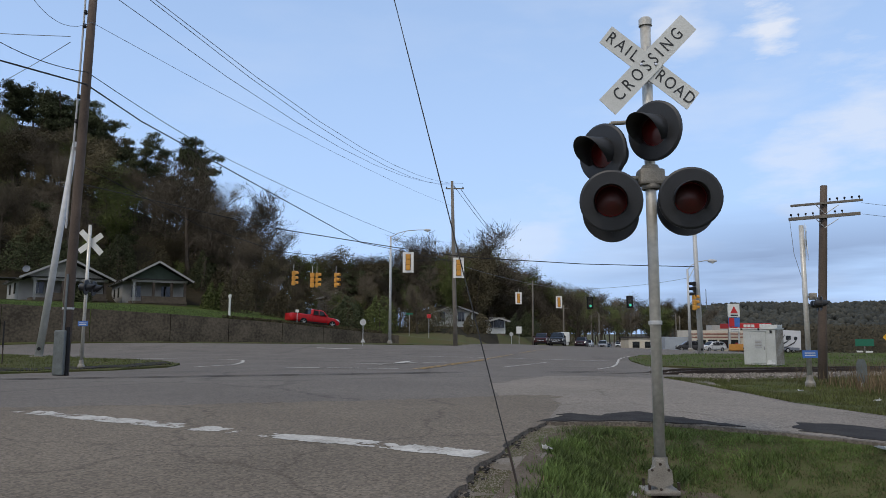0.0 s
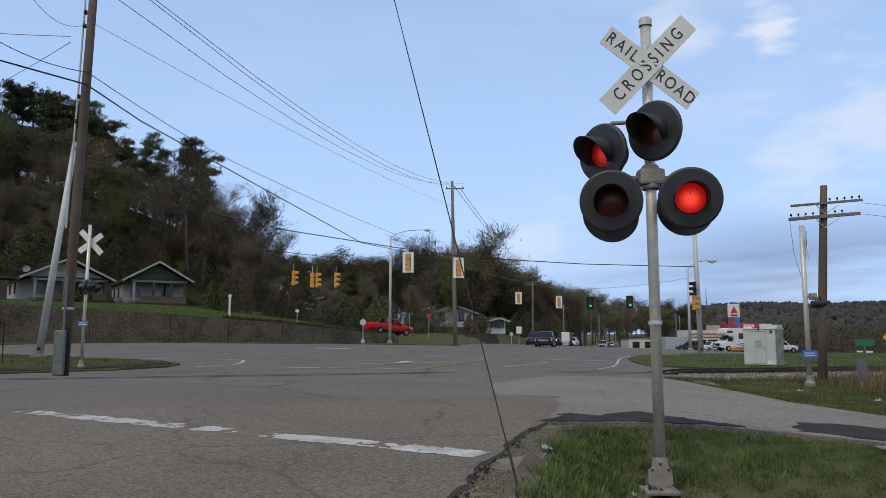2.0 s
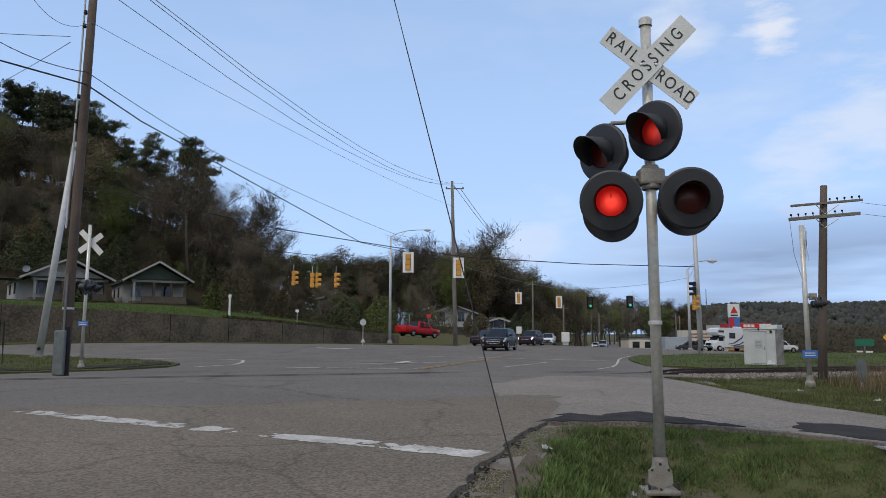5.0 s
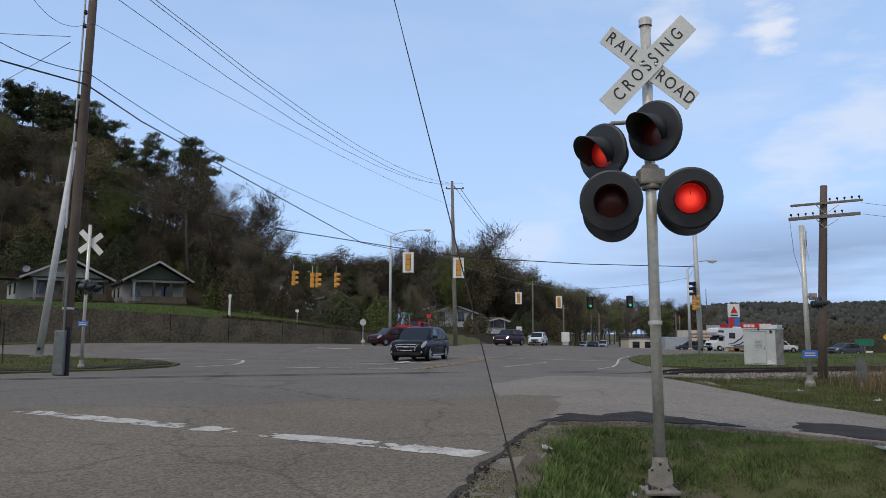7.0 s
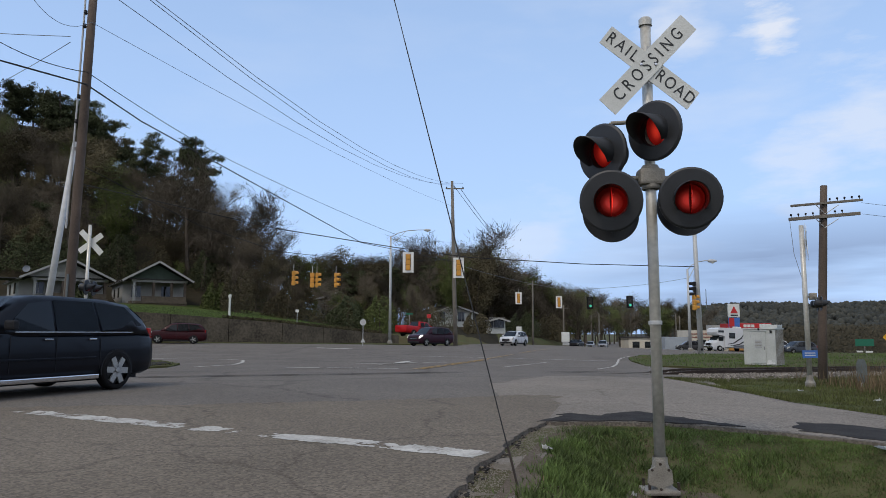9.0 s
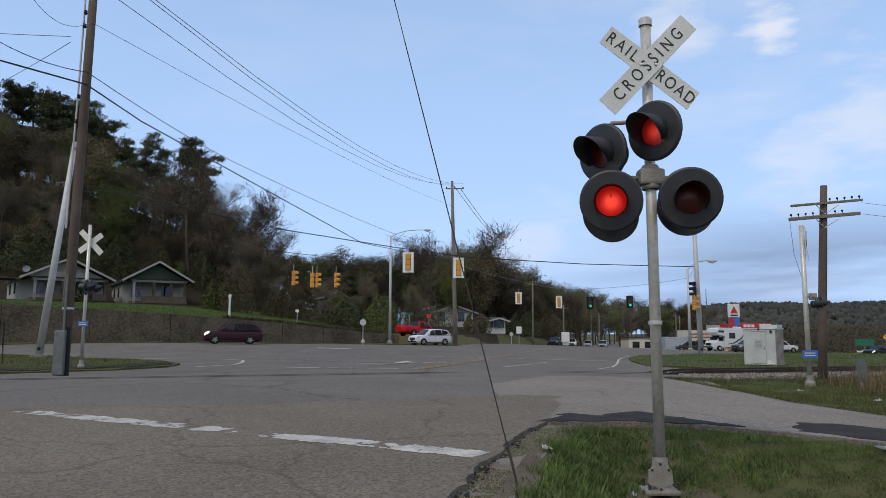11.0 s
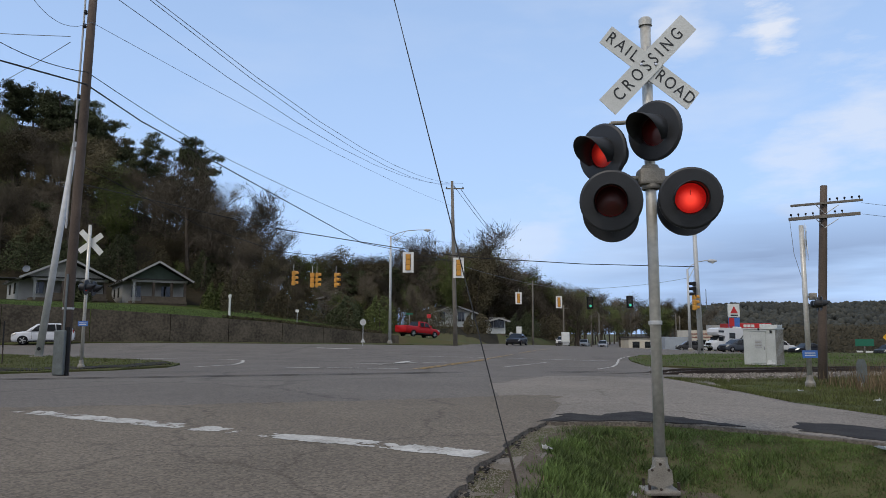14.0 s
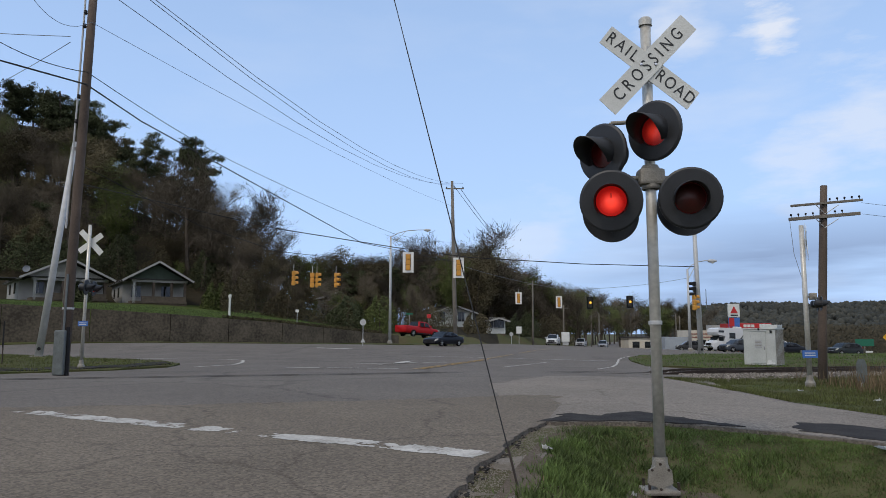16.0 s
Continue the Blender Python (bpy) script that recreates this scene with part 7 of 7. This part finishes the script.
for k, (x, y, turn, c, lab) in enumerate(((47.5, 128, 200, (0.55, 0.55, 0.56), "white car parked at the filling station"), (43.8, 129, 170, (0.05, 0.05, 0.055), "dark car parked at the filling station"),
                                        (33, 150, 255, (0.3, 0.31, 0.33), "silver car parked beside the far road"))):
    parked = car(lab, c, "suv", 4.7, 1.86, 0.95, 0.35)[0]
    parked.matrix_basis = pose(x, y, ground_z(x, y) + 0.04, 0, 0, turn)


# ---- what moves ----
def along(pts, t):
    """Place on the way at t by a smooth curve through the stations."""
    if t <= pts[0][0]:
        return Vector(pts[0][1:])
    if t >= pts[-1][0]:
        return Vector(pts[-1][1:])
    i = max(k for k in range(len(pts) - 1) if pts[k][0] <= t)
    t0, t1 = pts[i][0], pts[i + 1][0]
    p0, p1 = Vector(pts[i][1:]), Vector(pts[i + 1][1:])

    def slope(k):
        if k == 0 or k == len(pts) - 1:
            a, b = (0, 1) if k == 0 else (k - 1, k)
        else:
            a, b = k - 1, k + 1
        return (Vector(pts[b][1:]) - Vector(pts[a][1:])) / (pts[b][0] - pts[a][0])

    s = (t - t0) / (t1 - t0)
    h = t1 - t0
    return p0 * (2 * s ** 3 - 3 * s ** 2 + 1) + slope(i) * h * (s ** 3 - 2 * s ** 2 + s) + p1 * (3 * s ** 2 - 2 * s ** 3) + slope(i + 1) * h * (s ** 3 - s ** 2)


def drive(vehicle, pts, height, facing, slip=((0, 0), (16, 0))):
    """Keys a vehicle along its stations, and its wheels by the way it has gone. facing: its heading where it stands."""
    ob, wheels, r = vehicle
    rows, heading, gone, last = [], math.radians(facing), 0.0, along(pts, 0)
    turns = [(0.0, 0.0)]
    for k in range(481):
        t = k / 30
        p = along(pts, t)
        d = along(pts, t + 0.12) - along(pts, t - 0.12)
        if d.length > 0.12:
            want = math.atan2(d.y, d.x)
            heading += (want - heading + math.pi) % (2 * math.pi) - math.pi if k == 0 else max(-0.05, min(0.05, (want - heading + math.pi) % (2 * math.pi) - math.pi))
        gone += min((p - last).length, r * 1.3)
        last = p
        if k % 3 == 0:
            yaw = heading + math.radians(lerp(slip, t))
            c, s = math.cos(yaw), math.sin(yaw)
            zf, zb = height(p.x + c * 1.5, p.y + s * 1.5), height(p.x - c * 1.5, p.y - s * 1.5)
            rows.append((t, pose(p.x, p.y, (zf + zb) / 2, 0, -math.degrees(math.atan2(zf - zb, 3.0)), math.degrees(yaw))))
        ang = math.degrees(gone / r)
        if ang - turns[-1][1] > 50 or (k == 480):
            turns.append((t, ang))
    walk(ob, rows)
    for w in wheels:
        at = w.matrix_basis.translation.copy()
        walk(w, [(t, pose(*at, 0, a, 0)) for t, a in turns])


def on_road(x, y):
    return grade(x, y) + 0.004


def on_bank(x, y):
    return ground_z(x, y) + 0.01


def motions():
    drive(suv_black, [(0, 15.8, 100), (3.5, 9.0, 73), (4.0, 7.6, 69.5), (5.2, 4.2, 58.5), (6.3, 1.1, 48.2), (7.0, -1.2, 40), (7.5, -2.85, 34.0), (8.0, -4.6, 27.3), (8.3, -5.65, 23.6), (8.5, -6.3, 20.9), (8.7, -6.72, 17.5),
                      (8.9, -7.5, 14.8), (9.0, -7.95, 13.5), (9.2, -8.45, 10.6), (9.6, -9.2, 4.6), (10.2, -10.2, -4), (12, -12, -30), (16, -14, -85)], on_road, 255, ((0, 0), (7.5, 0), (8.0, -2), (8.5, -8), (8.7, -9), (9.2, -3), (10, 0)))
    drive(suv_maroon, [(0, 14.7, 108), (3.5, 10.4, 89), (4.2, 8.8, 85), (6.3, -1.1, 75), (7, -4.9, 70.8), (7.5, -8.7, 68.4), (8, -13, 66.6), (8.5, -18, 65.2), (9, -23.3, 63.6), (9.2, -26.7, 62.6), (10.2, -43, 55.5), (12, -75, 40.5), (16, -110, 26)], on_road, 255)
    drive(suv_purple, [(0, 25.8, 135), (4, 13.3, 98), (6.3, 9.3, 89), (7, 7.9, 86.5), (7.5, 6.3, 84), (8, 4.2, 81), (8.5, 1.8, 77.5), (9, -1.25, 74), (9.2, -2.6, 72.8), (10.2, -11, 68), (11.3, -22.3, 63.5), (12.1, -35, 58.4), (13, -52, 51), (16, -105, 28)], on_road, 255)
    drive(suv_white, [(0, 30, 150), (4, 17.7, 115), (7, 12.3, 94), (9, 8.4, 86), (9.2, 7.7, 85), (10.2, 3.4, 81), (11.3, -3.3, 76), (11.5, -4.9, 74.5), (12, -9.2, 71), (12.5, -13.8, 68.5), (12.9, -18, 66.6), (13.3, -23.4, 64.6), (13.8, -30, 61.8), (14.3, -38.2, 58), (14.5, -41, 56.6), (16, -66, 45)], on_road, 255)
    drive(sedan_black, [(0, 43, 190), (3.5, 38.5, 172), (7, 31, 150), (11.3, 18, 120), (12.5, 14, 105), (13.5, 10.7, 94.5), (14, 9.1, 89.5), (14.5, 7.4, 85), (15, 5.4, 81.5), (15.5, 3.0, 77.5), (16, 0.06, 73.5)], on_road, 255)
    drive(sedan_white, [(0, 58, 240), (7, 31.9, 165), (9, 27.5, 154), (11.3, 24.8, 140), (13, 22.4, 130), (14.5, 19.5, 121), (16, 17, 112)], on_road, 255)
    drive(far_silver, [(0, 70, 290), (7, 39, 185), (9, 34.5, 170), (12.5, 30, 152), (16, 26.8, 141)], on_road, 255)
    drive(suv_grey, [(0, 110, 118), (4.2, 80, 106), (6.5, 56.3, 97.5), (7, 53.3, 96.5), (8, 50, 95.5), (9, 46.3, 94.8), (10.2, 41.5, 93.5), (11.5, 38.2, 92.5), (12.5, 37.5, 92.3), (16, 37.5, 92.3)], on_road, 200)
    drive(sedan_dark, [(0, 180, 150), (9, 75, 105), (11.5, 55.7, 97), (12, 54, 96.4), (12.5, 52.2, 96), (13, 50.3, 95.3), (14, 47.4, 94.6), (14.5, 46, 94.2), (15, 45.4, 94), (16, 44.3, 93.6)], on_road, 200)
    drive(suv_olive, [(0, 200, 158), (12, 72, 104), (14.5, 59, 98.5), (15, 57, 97.5), (16, 53.2, 96.3)], on_road, 200)
    drive(rv, [(0, 47.6, 105), (1, 45.2, 104.5), (1.5, 43.9, 104.2), (2, 42.9, 104), (3, 41.6, 103.8), (4, 41.3, 103.7), (16, 41.3, 103.7)], on_road, 194)
    drive(truck_red, [(0, -14.4, 79.6), (0.5, -12.6, 81), (1.0, -10.2, 82.5), (1.5, -8.4, 84), (2.0, -6.5, 85.4), (2.5, -5.3, 86.2), (3.0, -4.4, 87), (3.5, -3.7, 87.6), (4.0, -3.3, 88), (4.5, -3.1, 88.2), (16, -3.1, 88.2)], on_bank, 35)
    # the flashers change over every 0.61 s; a lens shows its lit face at 0 and its dull face at 180 degrees
    for lens, phase in FLASH:
        at = lens.matrix_basis.translation.copy()
        rows, now = [(0.0, pose(*at, 0, 0, 180))], 180
        if phase == 0:
            rows += [(5 / 30, pose(*at, 0, 0, 180)), (6 / 30, pose(*at, 0, 0, 120)), (8 / 30, pose(*at, 0, 0, 60)), (9 / 30, pose(*at, 0, 0, 0))]
            now = 0
        for k, t in enumerate(SWITCH):
            if t < 0.9 or t > 15.9:
                continue
            lit_phase = 1 - k % 2
            goal = 0 if (lit_phase == phase) else 180
            if goal == now:
                continue
            f0 = round(t * 30)
            for df, part_way in ((-2, 0.0), (-1, 1 / 3), (1, 2 / 3), (2, 1.0)):
                rows.append(((f0 + df) / 30, pose(*at, 0, 0, now + (goal - now) * part_way)))
            now = goal
        rows.append((16.0, pose(*at, 0, 0, now)))
        walk(lens, rows)
    # far signals go from green to amber near the end
    for lamp, k, z in signal_lamps:
        first, second = (0, 180) if k == 1 else (180, 0)
        rows = [(0.0, first), (14.63, first), (14.67, first + (second - first) / 3), (14.73, first + 2 * (second - first) / 3), (14.77, second), (16.0, second)]
        walk(lamp, [(t, pose(0, -0.27, z, 0, 0, a)) for t, a in rows])


motions()
